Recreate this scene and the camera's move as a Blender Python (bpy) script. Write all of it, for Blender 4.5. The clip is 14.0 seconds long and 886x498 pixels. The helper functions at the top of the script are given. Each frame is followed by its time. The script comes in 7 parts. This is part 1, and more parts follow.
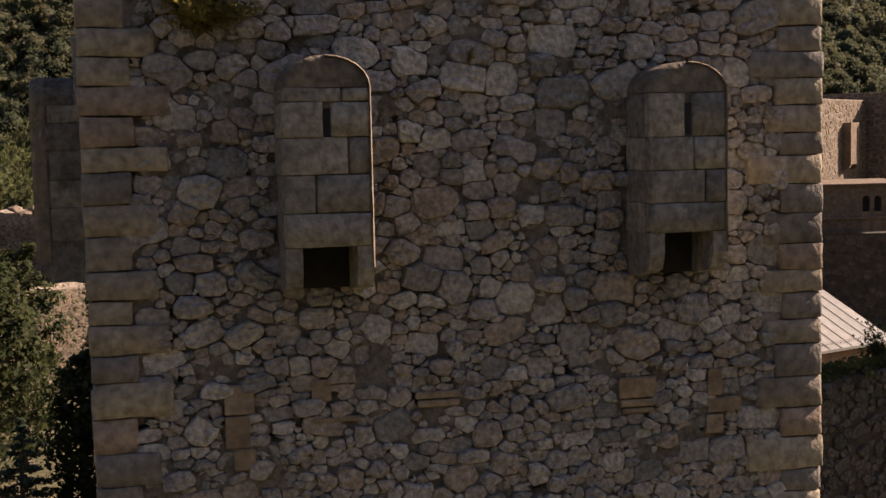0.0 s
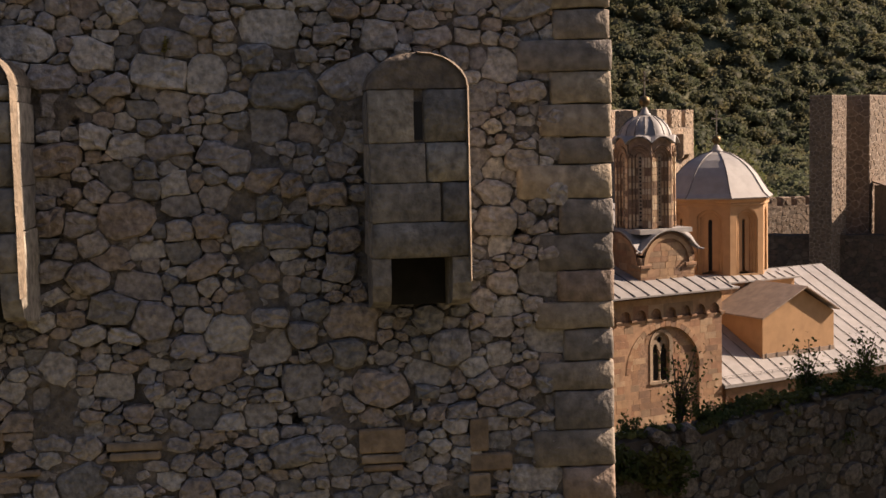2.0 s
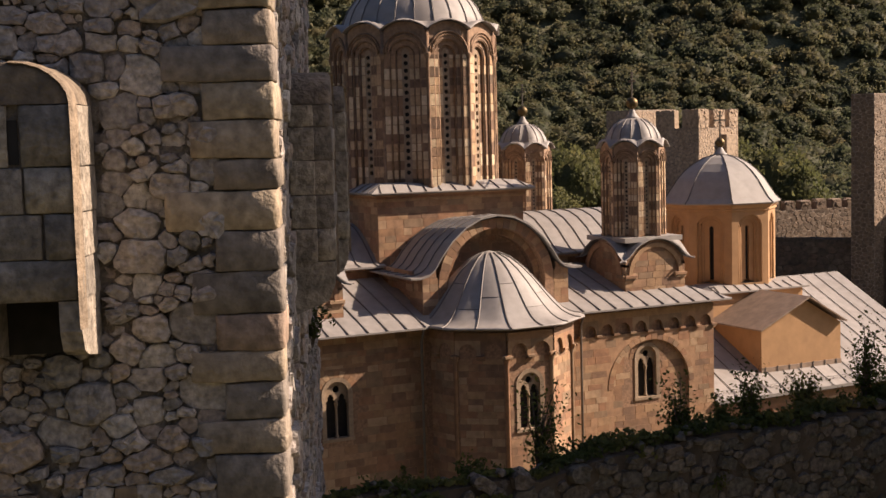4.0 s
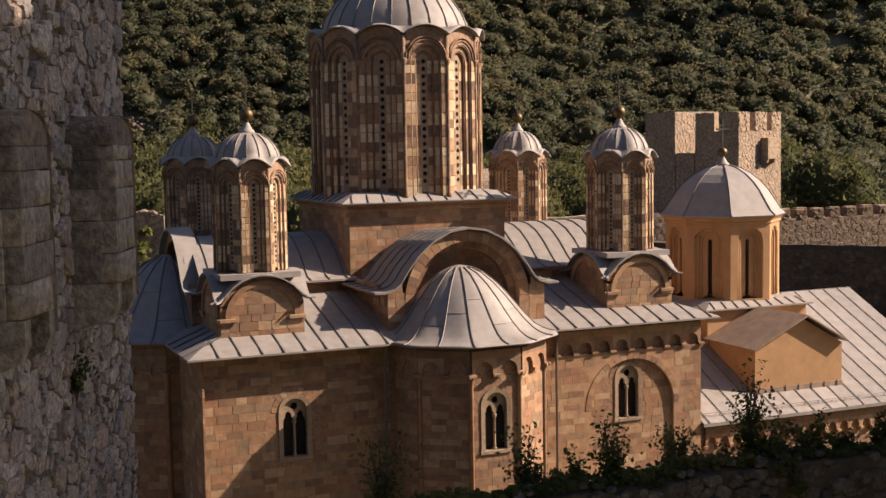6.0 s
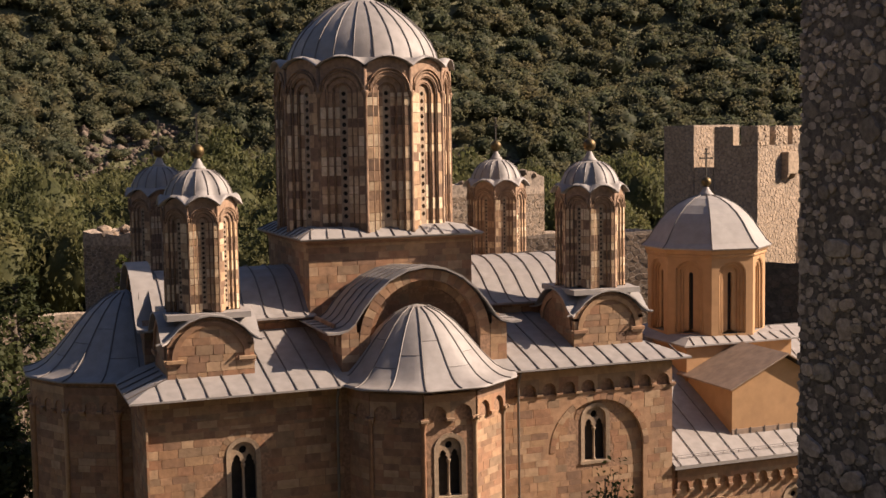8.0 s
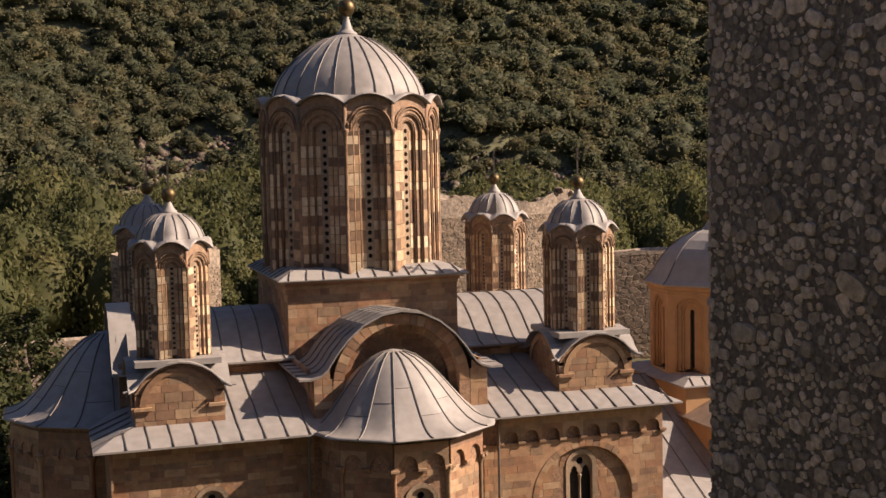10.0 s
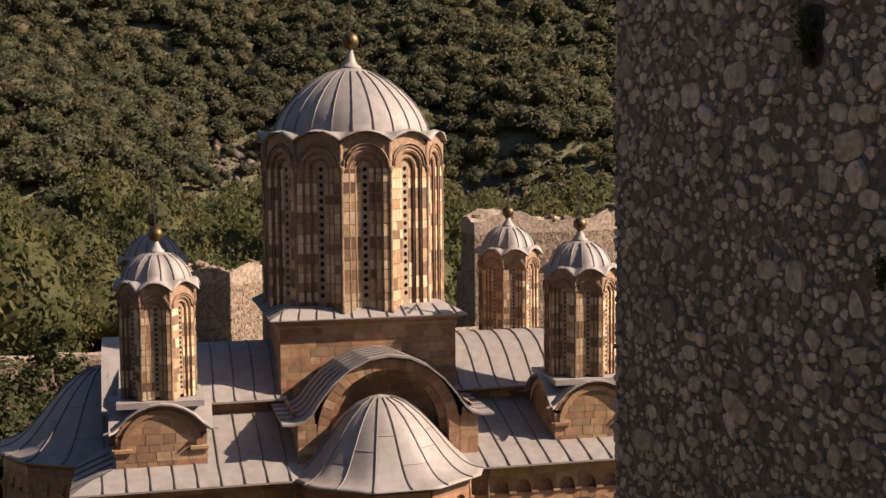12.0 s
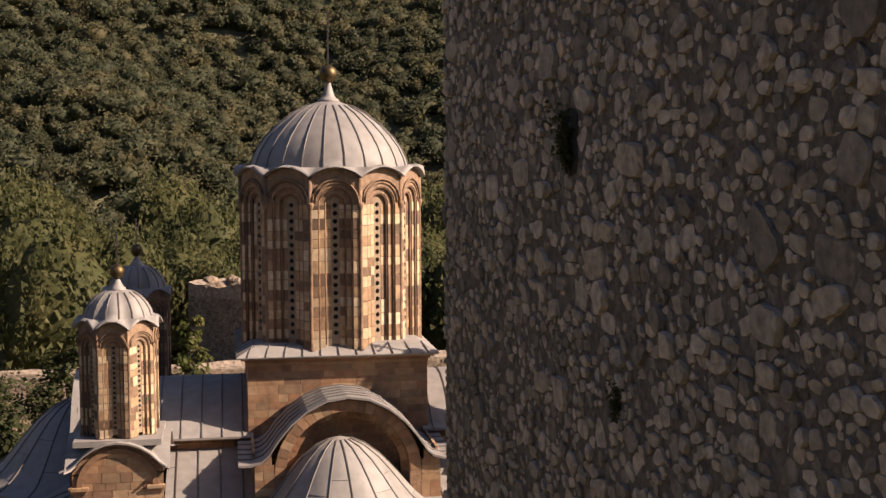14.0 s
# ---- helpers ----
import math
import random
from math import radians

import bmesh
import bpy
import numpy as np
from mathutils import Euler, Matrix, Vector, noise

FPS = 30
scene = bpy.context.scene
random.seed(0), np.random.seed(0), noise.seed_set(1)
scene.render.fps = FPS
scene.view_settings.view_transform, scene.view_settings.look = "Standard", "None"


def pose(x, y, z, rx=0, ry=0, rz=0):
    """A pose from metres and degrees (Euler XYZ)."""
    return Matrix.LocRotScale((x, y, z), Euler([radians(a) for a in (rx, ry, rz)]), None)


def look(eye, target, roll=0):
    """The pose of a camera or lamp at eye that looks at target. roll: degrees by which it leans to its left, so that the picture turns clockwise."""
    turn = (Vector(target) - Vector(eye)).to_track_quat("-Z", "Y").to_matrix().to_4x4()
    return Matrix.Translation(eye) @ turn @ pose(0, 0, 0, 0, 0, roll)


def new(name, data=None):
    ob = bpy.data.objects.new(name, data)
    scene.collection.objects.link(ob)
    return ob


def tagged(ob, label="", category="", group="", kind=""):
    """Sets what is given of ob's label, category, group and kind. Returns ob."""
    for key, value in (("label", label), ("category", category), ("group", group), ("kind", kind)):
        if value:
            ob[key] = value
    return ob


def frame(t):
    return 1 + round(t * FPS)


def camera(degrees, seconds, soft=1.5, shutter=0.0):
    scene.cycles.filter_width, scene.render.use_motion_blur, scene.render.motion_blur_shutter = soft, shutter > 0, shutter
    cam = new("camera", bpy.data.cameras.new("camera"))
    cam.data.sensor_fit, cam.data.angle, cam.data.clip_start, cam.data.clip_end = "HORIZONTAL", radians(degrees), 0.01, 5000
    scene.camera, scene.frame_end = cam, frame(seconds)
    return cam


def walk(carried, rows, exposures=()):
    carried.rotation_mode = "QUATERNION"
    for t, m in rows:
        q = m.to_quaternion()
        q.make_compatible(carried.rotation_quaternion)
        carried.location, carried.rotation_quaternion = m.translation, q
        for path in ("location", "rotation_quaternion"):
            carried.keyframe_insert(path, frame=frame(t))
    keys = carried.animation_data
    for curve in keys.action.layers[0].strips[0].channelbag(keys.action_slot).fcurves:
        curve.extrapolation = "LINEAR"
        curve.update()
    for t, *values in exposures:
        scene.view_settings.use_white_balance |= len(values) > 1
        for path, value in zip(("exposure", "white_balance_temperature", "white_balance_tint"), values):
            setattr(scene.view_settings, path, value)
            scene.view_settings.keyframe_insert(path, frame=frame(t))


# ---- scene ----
cam = camera(39.0, 14.0)
PATH = [
    (0, (-34.022, -51.499, 15.892), (-32.91, -49.845, 15.723), -1.3),
    (0.5, (-32.668, -51.661, 15.904), (-31.598, -49.981, 15.73), -1.4),
    (1, (-31.372, -51.689, 15.891), (-30.338, -49.986, 15.718), -1.3),
    (1.5, (-30.019, -51.651, 15.887), (-29.015, -49.93, 15.717), -1.3),
    (2, (-28.76, -51.647, 15.894), (-27.785, -49.909, 15.725), -1.3),
    (2.5, (-27.509, -51.641, 15.921), (-26.563, -49.886, 15.753), -1.4),
    (3, (-26.384, -51.662, 15.954), (-25.464, -49.894, 15.785), -1.3),
    (3.5, (-25.123, -51.722, 15.993), (-24.231, -49.94, 15.824), -1.2),
    (3.7, (-24.643, -51.768, 15.99), (-23.759, -49.982, 15.824), -1.4),
    (5.8, (-20.136, -51.84, 16.432), (-19.358, -50.005, 16.259), -1.0),
    (6, (-19.728, -51.831, 16.484), (-18.955, -49.995, 16.313), -1.0),
    (6.5, (-18.87, -51.799, 16.751), (-18.106, -49.959, 16.579), -0.9),
    (7, (-17.914, -51.825, 17.022), (-17.166, -49.978, 16.852), -0.9),
    (7.5, (-17.036, -51.816, 17.355), (-16.307, -49.961, 17.186), -0.9),
    (8, (-16.125, -51.82, 17.722), (-15.417, -49.957, 17.555), -0.9),
    (8.5, (-15.28, -51.836, 18.063), (-14.591, -49.966, 17.898), -0.8),
    (9, (-14.33, -51.834, 18.449), (-13.666, -49.954, 18.288), -0.8),
    (9.2, (-13.934, -51.828, 18.506), (-13.282, -49.943, 18.35), -1.0),
    (11.3, (-10.076, -51.79, 20.17), (-9.552, -49.866, 20.007), -0.7),
    (11.5, (-9.699, -51.733, 20.276), (-9.189, -49.805, 20.114), -0.7),
    (12, (-8.672, -51.607, 20.585), (-8.201, -49.669, 20.425), -0.5),
    (12.5, (-7.701, -51.537, 20.914), (-7.261, -49.593, 20.753), -0.5),
    (13, (-6.598, -51.578, 21.255), (-6.189, -49.627, 21.094), -0.5),
    (13.5, (-5.411, -51.593, 21.591), (-5.035, -49.635, 21.43), -0.5),
    (14, (-4.084, -51.641, 21.958), (-3.748, -49.675, 21.799), -0.2),
]
walk(cam, [(t, look(eye, target, roll)) for t, eye, target, roll in PATH],
     [(0, 1.10, 6250, 19), (14, 1.10, 6250, 19)])

# ---- light ----
TO_SUN = Vector((1.0, -0.295, 0.68)).normalized()
world = bpy.data.worlds.new("sky")
scene.world = world
world.use_nodes = True
wn = world.node_tree
sky = wn.nodes.new("ShaderNodeTexSky")
sky.sky_type, sky.sun_disc = "NISHITA", False
sky.sun_elevation = math.asin(TO_SUN.z)
sky.sun_rotation = math.atan2(TO_SUN.x, TO_SUN.y)
sky.air_density, sky.dust_density = 0.75, 1.8
wn.links.new(sky.outputs[0], wn.nodes["Background"].inputs[0])
wn.nodes["Background"].inputs[1].default_value = 0.047
sun = new("sun", bpy.data.lights.new("sun", "SUN"))
sun.data.energy, sun.data.angle, sun.data.color = 5.0, radians(0.6), (1.0, 0.78, 0.55)
sun.matrix_world = look(TO_SUN * 100, (0, 0, 0))


# ---- materials ----
def material(name, stops, rough=0.85, metal=0.0, grain=6.0, grain_mix=0.35, stain=0.5, stain_mix=0.35,
             stain_colour=(0.05, 0.045, 0.04), bump=0.3, bump_scale=14.0, pieces=True):
    """A weathered surface: one colour a piece out of stops, grain and stains over it, and fine relief."""
    m = bpy.data.materials.new(name)
    m.use_nodes = True
    t = m.node_tree
    n, l = t.nodes, t.links
    p = n["Principled BSDF"]
    p.inputs["Roughness"].default_value = rough
    p.inputs["Metallic"].default_value = metal
    pos = n.new("ShaderNodeNewGeometry")
    ramp = n.new("ShaderNodeValToRGB")
    ramp.color_ramp.interpolation = "CONSTANT" if pieces else "LINEAR"
    e = ramp.color_ramp.elements
    while len(e) < len(stops):
        e.new(0.5)
    for i, c in enumerate(stops):
        e[i].position = i / len(stops) if pieces else i / max(1, len(stops) - 1)
        e[i].color = (*c, 1)
    if pieces:
        info = n.new("ShaderNodeObjectInfo")
        add = n.new("ShaderNodeMath")
        add.operation = "ADD"
        fr = n.new("ShaderNodeMath")
        fr.operation = "FRACT"
        l.new(info.outputs["Random"], add.inputs[0])
        l.new(pos.outputs["Random Per Island"], add.inputs[1])
        l.new(add.outputs[0], fr.inputs[0])
        l.new(fr.outputs[0], ramp.inputs[0])
    else:
        big = n.new("ShaderNodeTexNoise")
        big.inputs["Scale"].default_value = stain * 0.7
        big.inputs["Detail"].default_value = 6
        l.new(pos.outputs["Position"], big.inputs["Vector"])
        l.new(big.outputs[0], ramp.inputs[0])
    g = n.new("ShaderNodeTexNoise")
    g.inputs["Scale"].default_value, g.inputs["Detail"].default_value = grain, 8
    l.new(pos.outputs["Position"], g.inputs["Vector"])
    gr = n.new("ShaderNodeMapRange")
    gr.inputs[1].default_value, gr.inputs[2].default_value = 0.3, 0.7
    gr.inputs[3].default_value, gr.inputs[4].default_value = 1 - grain_mix, 1 + grain_mix
    l.new(g.outputs[0], gr.inputs[0])
    mul = n.new("ShaderNodeVectorMath")
    mul.operation = "SCALE"
    l.new(ramp.outputs[0], mul.inputs[0])
    l.new(gr.outputs[0], mul.inputs["Scale"])
    s = n.new("ShaderNodeTexNoise")
    s.inputs["Scale"].default_value, s.inputs["Detail"].default_value, s.inputs["Roughness"].default_value = stain, 7, 0.65
    l.new(pos.outputs["Position"], s.inputs["Vector"])
    sr = n.new("ShaderNodeMapRange")
    sr.inputs[1].default_value, sr.inputs[2].default_value, sr.inputs[4].default_value = 0.48, 0.75, stain_mix
    l.new(s.outputs[0], sr.inputs[0])
    mix = n.new("ShaderNodeMix")
    mix.data_type = "RGBA"
    l.new(sr.outputs[0], mix.inputs[0])
    l.new(mul.outputs[0], mix.inputs[6])
    mix.inputs[7].default_value = (*stain_colour, 1)
    l.new(mix.outputs[2], p.inputs["Base Color"])
    if bump:
        b = n.new("ShaderNodeTexNoise")
        b.inputs["Scale"].default_value, b.inputs["Detail"].default_value = bump_scale, 6
        l.new(pos.outputs["Position"], b.inputs["Vector"])
        bp = n.new("ShaderNodeBump")
        bp.inputs["Strength"].default_value, bp.inputs["Distance"].default_value = bump, 0.05
        l.new(b.outputs[0], bp.inputs["Height"])
        l.new(bp.outputs[0], p.inputs["Normal"])
    return m


ASHLAR = material("sandstone_ashlar", [(0.286, 0.168, 0.091), (0.323, 0.206, 0.114), (0.232, 0.135, 0.077), (0.372, 0.254, 0.154),
                                       (0.283, 0.154, 0.086), (0.243, 0.163, 0.099), (0.334, 0.204, 0.117), (0.205, 0.123, 0.075)], grain=3.5, grain_mix=0.20, stain=0.7, stain_mix=0.38, bump=0.2, bump_scale=12)
DRUMSTONE = material("banded_drum_stone", [(0.448, 0.311, 0.183), (0.195, 0.121, 0.076), (0.544, 0.419, 0.268), (0.370, 0.239, 0.138), (0.145, 0.098, 0.062), (0.487, 0.356, 0.219),
                                           (0.584, 0.467, 0.316), (0.262, 0.165, 0.098), (0.516, 0.389, 0.245), (0.176, 0.112, 0.071), (0.408, 0.277, 0.161)], grain=5, grain_mix=0.22, stain=0.7, stain_mix=0.35)
ARCHSTONE = material("brown_moulded_stone", [(0.183, 0.115, 0.077), (0.289, 0.193, 0.125), (0.222, 0.140, 0.092)], pieces=False, grain=5, grain_mix=0.3, stain=1.3, stain_mix=0.4, bump=0.4)
JOINT = material("pale_lime_joint", [(0.243, 0.145, 0.087), (0.281, 0.174, 0.107)], pieces=False, grain=9, stain=0.8)
TRIM = material("carved_limestone", [(0.323, 0.249, 0.173), (0.266, 0.194, 0.128)], pieces=False, grain=8, grain_mix=0.15, stain=0.9, stain_mix=0.25)
SHAFT = material("reddish_stone_shaft", [(0.310, 0.198, 0.120), (0.198, 0.125, 0.077), (0.396, 0.284, 0.185)], pieces=False, grain=4, stain=1.6)
LEAD = material("weathered_lead_sheet", [(0.219, 0.206, 0.199), (0.273, 0.260, 0.246), (0.246, 0.233, 0.222)], rough=0.62, metal=0.0, grain=2.5, grain_mix=0.12,
                stain=0.5, stain_mix=0.25, stain_colour=(0.24, 0.20, 0.175), bump=0.12, bump_scale=3.0, pieces=False)
SHEET = material("lead_sheets", [(0.221, 0.210, 0.200), (0.261, 0.247, 0.235), (0.239, 0.226, 0.215), (0.271, 0.256, 0.244), (0.229, 0.217, 0.206), (0.251, 0.238, 0.226), (0.246, 0.233, 0.222)], rough=0.62, grain=2.5, grain_mix=0.14,
                 stain=0.7, stain_mix=0.32, stain_colour=(0.20, 0.165, 0.14), bump=0.15, bump_scale=3.0)
SEAM = material("lead_seam", [(0.10, 0.09, 0.083), (0.14, 0.128, 0.118)], rough=0.6, metal=0.0, grain=3, grain_mix=0.15, stain=0.8, bump=0.0, pieces=False)
RUSTY = material("browned_metal_sheet", [(0.204, 0.148, 0.111), (0.280, 0.209, 0.155), (0.243, 0.179, 0.133)], rough=0.6, pieces=False, grain=2.5, grain_mix=0.2, stain=0.9, stain_mix=0.3, bump=0.1)
PLASTER = material("ochre_plaster", [(0.343, 0.199, 0.092), (0.399, 0.239, 0.116), (0.367, 0.216, 0.100)], grain=2.2, grain_mix=0.1, stain=0.7, stain_mix=0.22,
                   stain_colour=(0.26, 0.15, 0.08), bump=0.08, pieces=False)
GILT = material("tarnished_gilt", [(0.137, 0.103, 0.047), (0.103, 0.073, 0.037)], rough=0.5, metal=0.9, grain=8, stain=3, stain_mix=0.3, bump=0.0, pieces=False)
IRON = material("dark_iron", [(0.055, 0.050, 0.045), (0.10, 0.092, 0.08)], rough=0.55, metal=0.6, bump=0.0, pieces=False)
# Near-black that stands in for unlit depth behind windows, slits and hollows.
UNLIT_BLACK = material("black_for_unlit_depth", [(0.012, 0.011, 0.010), (0.02, 0.018, 0.016)], rough=0.9, bump=0.0, pieces=False)
RUBBLE = material("grey_rubble_stone", [(0.347, 0.310, 0.283), (0.286, 0.262, 0.240), (0.406, 0.366, 0.323), (0.357, 0.292, 0.240), (0.237, 0.223, 0.208), (0.456, 0.419, 0.371), (0.325, 0.292, 0.269),
                                        (0.384, 0.339, 0.298), (0.335, 0.273, 0.223)], grain=14, grain_mix=0.42, stain=1.6, stain_mix=0.5, bump=1.0, bump_scale=16)
# Green-stained curtain wall rubble, its colour darkened in place of the towers' shade.
SHADE_RUBBLE = material("rubble_darkened_for_shade", [(0.135, 0.118, 0.098), (0.105, 0.096, 0.080), (0.160, 0.138, 0.112), (0.090, 0.085, 0.066), (0.125, 0.105, 0.088)], grain=12, grain_mix=0.5, stain=1.4, stain_mix=0.6,
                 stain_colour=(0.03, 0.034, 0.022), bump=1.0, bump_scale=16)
QUOIN = material("brown_quoin_stone", [(0.331, 0.272, 0.199), (0.262, 0.221, 0.173), (0.375, 0.307, 0.218), (0.206, 0.181, 0.154), (0.307, 0.229, 0.173), (0.342, 0.288, 0.210)], grain=8, grain_mix=0.4,
                 stain=1.1, stain_mix=0.6, bump=0.5, bump_scale=18)
OCHRESTONE = material("ochre_block", [(0.291, 0.209, 0.129), (0.239, 0.171, 0.108), (0.316, 0.239, 0.158)], grain=7, grain_mix=0.35, stain=1.2, stain_mix=0.5, bump=0.6)
TUFA = material("pale_tufa_block", [(0.285, 0.250, 0.203), (0.234, 0.209, 0.175), (0.324, 0.287, 0.232), (0.204, 0.182, 0.156)], grain=9, grain_mix=0.45, stain=1.3, stain_mix=0.65, bump=0.8, bump_scale=18)
# Warm pale tone that stands in for sunlight along the boxes' right edges.
SUNLIT_EDGE = material("sunlit_tufa_edge", [(0.298, 0.236, 0.170), (0.222, 0.175, 0.124), (0.334, 0.267, 0.198)], pieces=False, grain=8, grain_mix=0.4, stain=2.0, stain_mix=0.5, bump=0.8, bump_scale=16)
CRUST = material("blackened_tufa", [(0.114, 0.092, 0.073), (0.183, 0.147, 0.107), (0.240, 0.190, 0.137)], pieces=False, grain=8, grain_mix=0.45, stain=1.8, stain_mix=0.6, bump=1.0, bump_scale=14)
MORTAR = material("dark_weathered_mortar", [(0.108, 0.089, 0.077), (0.168, 0.143, 0.116), (0.136, 0.113, 0.094)], pieces=False, grain=10, grain_mix=0.5, stain=1.5, bump=1.0, bump_scale=22)
ROUGHCAST = material("earthy_thick_mortar", [(0.092, 0.078, 0.065), (0.122, 0.103, 0.084), (0.104, 0.089, 0.074)], pieces=False, grain=9, grain_mix=0.45, stain=0.9, stain_mix=0.5, bump=1.0, bump_scale=15)
PEBBLE = material("pale_field_stone", [(0.416, 0.346, 0.274), (0.327, 0.276, 0.218), (0.253, 0.211, 0.167), (0.371, 0.302, 0.232), (0.198, 0.166, 0.133), (0.448, 0.370, 0.297)],
                  grain=8, grain_mix=0.35, stain=1.2, stain_mix=0.5, bump=0.6, bump_scale=18)
FARSTONE = material("sunlit_ruin_stone", [(0.201, 0.148, 0.100), (0.163, 0.124, 0.084), (0.224, 0.170, 0.118), (0.140, 0.107, 0.076)], grain=3, grain_mix=0.4, stain=0.5, stain_mix=0.45, bump=0.6, bump_scale=6)
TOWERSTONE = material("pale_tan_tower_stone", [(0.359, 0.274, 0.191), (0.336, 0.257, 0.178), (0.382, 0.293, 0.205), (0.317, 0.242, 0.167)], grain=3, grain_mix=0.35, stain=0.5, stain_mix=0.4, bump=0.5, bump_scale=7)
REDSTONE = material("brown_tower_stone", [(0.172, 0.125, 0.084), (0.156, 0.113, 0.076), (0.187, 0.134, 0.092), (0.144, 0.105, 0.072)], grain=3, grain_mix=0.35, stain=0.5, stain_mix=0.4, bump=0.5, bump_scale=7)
FARMORTAR = material("ruin_rubble_core", [(0.203, 0.160, 0.122), (0.276, 0.222, 0.170), (0.234, 0.191, 0.144)], pieces=False, grain=3.5, grain_mix=0.5, stain=0.4, stain_mix=0.45, bump=1.0, bump_scale=5)
GRASS = material("dry_grass_ground", [(0.075, 0.075, 0.03), (0.13, 0.105, 0.05), (0.06, 0.065, 0.025), (0.10, 0.09, 0.04)], pieces=False, grain=1.5, grain_mix=0.5, stain=0.12, stain_mix=0.5,
                 stain_colour=(0.05, 0.055, 0.02), bump=0.8, bump_scale=4)
SOIL = material("dry_earth", [(0.051, 0.040, 0.027), (0.078, 0.060, 0.043), (0.039, 0.033, 0.022)], pieces=False, grain=4, grain_mix=0.4, stain=0.8, bump=0.8, bump_scale=8)
UNDERWOOD = material("shady_forest_floor", [(0.068, 0.076, 0.036), (0.108, 0.108, 0.054), (0.134, 0.119, 0.065)], pieces=False, grain=1.2, grain_mix=0.5, stain=0.2, bump=0.8, bump_scale=3)
# Dark cover of the unseen southern hill, to keep its bounce light low.
BLOCKING_HILL = material("sky_blocking_hill_ground", [(0.026, 0.032, 0.017), (0.040, 0.045, 0.024), (0.033, 0.040, 0.022)], pieces=False, grain=0.4, grain_mix=0.5, stain=0.05, bump=1.0, bump_scale=0.6)
SCREE = material("brown_scree", [(0.084, 0.063, 0.048), (0.115, 0.090, 0.066), (0.063, 0.050, 0.037), (0.100, 0.071, 0.050)], grain=2, grain_mix=0.4, stain=0.6, stain_mix=0.4)
BARK = material("grey_brown_bark", [(0.10, 0.08, 0.06), (0.14, 0.11, 0.085)], pieces=False, grain=8, grain_mix=0.4, stain=2)


def foliage(name, stops, patch=0.12):
    m = material(name, stops, rough=0.7, pieces=False, grain=0.5, grain_mix=0.35, stain=patch, stain_mix=0.0, bump=0.0)
    n, l = m.node_tree.nodes, m.node_tree.links
    p = n["Principled BSDF"]
    ramp = next(q for q in n if q.type == "VALTORGB")
    geo = next(q for q in n if q.type == "NEW_GEOMETRY")
    big = ramp.inputs[0].links[0].from_node
    big.inputs["Scale"].default_value, big.inputs["Detail"].default_value = patch, 3
    mixer = n.new("ShaderNodeMath")
    mixer.operation = "MULTIPLY_ADD"
    mixer.inputs[1].default_value = 0.24
    sub = n.new("ShaderNodeMath")
    sub.operation = "MULTIPLY_ADD"
    sub.inputs[1].default_value = 1.9
    sub.inputs[2].default_value = -0.62
    l.new(big.outputs[0], sub.inputs[0])
    l.new(geo.outputs["Random Per Island"], mixer.inputs[0])
    l.new(sub.outputs[0], mixer.inputs[2])
    l.new(mixer.outputs[0], ramp.inputs[0])
    p.inputs["Specular IOR Level"].default_value = 0.25
    g = next(q for q in n if q.type == "TEX_NOISE" and abs(q.inputs["Scale"].default_value - 0.5) < 1e-4)
    g.inputs["Scale"].default_value, g.inputs["Detail"].default_value, g.inputs["Roughness"].default_value = 1.6, 9, 0.8
    tr = n.new("ShaderNodeBsdfTranslucent")
    mx = n.new("ShaderNodeMixShader")
    mx.inputs[0].default_value = 0.55
    l.new(p.inputs["Base Color"].links[0].from_socket, tr.inputs["Color"])
    l.new(p.outputs[0], mx.inputs[1])
    l.new(tr.outputs[0], mx.inputs[2])
    l.new(mx.outputs[0], n["Material Output"].inputs["Surface"])
    return m


# Hillside leaf stops are lifted and blued to stand in for haze.
WOODS = foliage("mixed_wood_leaves", [(0.068, 0.079, 0.048), (0.086, 0.099, 0.055), (0.115, 0.117, 0.065), (0.146, 0.135, 0.068), (0.182, 0.152, 0.082)], 0.15)
VALE = foliage("green_thicket_leaves", [(0.068, 0.079, 0.032), (0.099, 0.108, 0.043), (0.129, 0.130, 0.053), (0.176, 0.154, 0.064)], 0.2)
LEAVES = foliage("broad_leaves", [(0.032, 0.044, 0.019), (0.050, 0.063, 0.026), (0.071, 0.081, 0.030), (0.095, 0.095, 0.036)], 0.6)
SPRUCE = foliage("spruce_needles", [(0.048, 0.072, 0.048), (0.096, 0.128, 0.096), (0.144, 0.176, 0.144)], 0.8)
YELLOWLEAF = foliage("yellowing_leaves", [(0.10, 0.095, 0.028), (0.17, 0.15, 0.04), (0.24, 0.20, 0.05), (0.28, 0.22, 0.06)], 1.5)
SHRUB = foliage("shrub_leaves", [(0.045, 0.068, 0.020), (0.089, 0.112, 0.032), (0.149, 0.149, 0.045), (0.208, 0.178, 0.059)], 1.2)


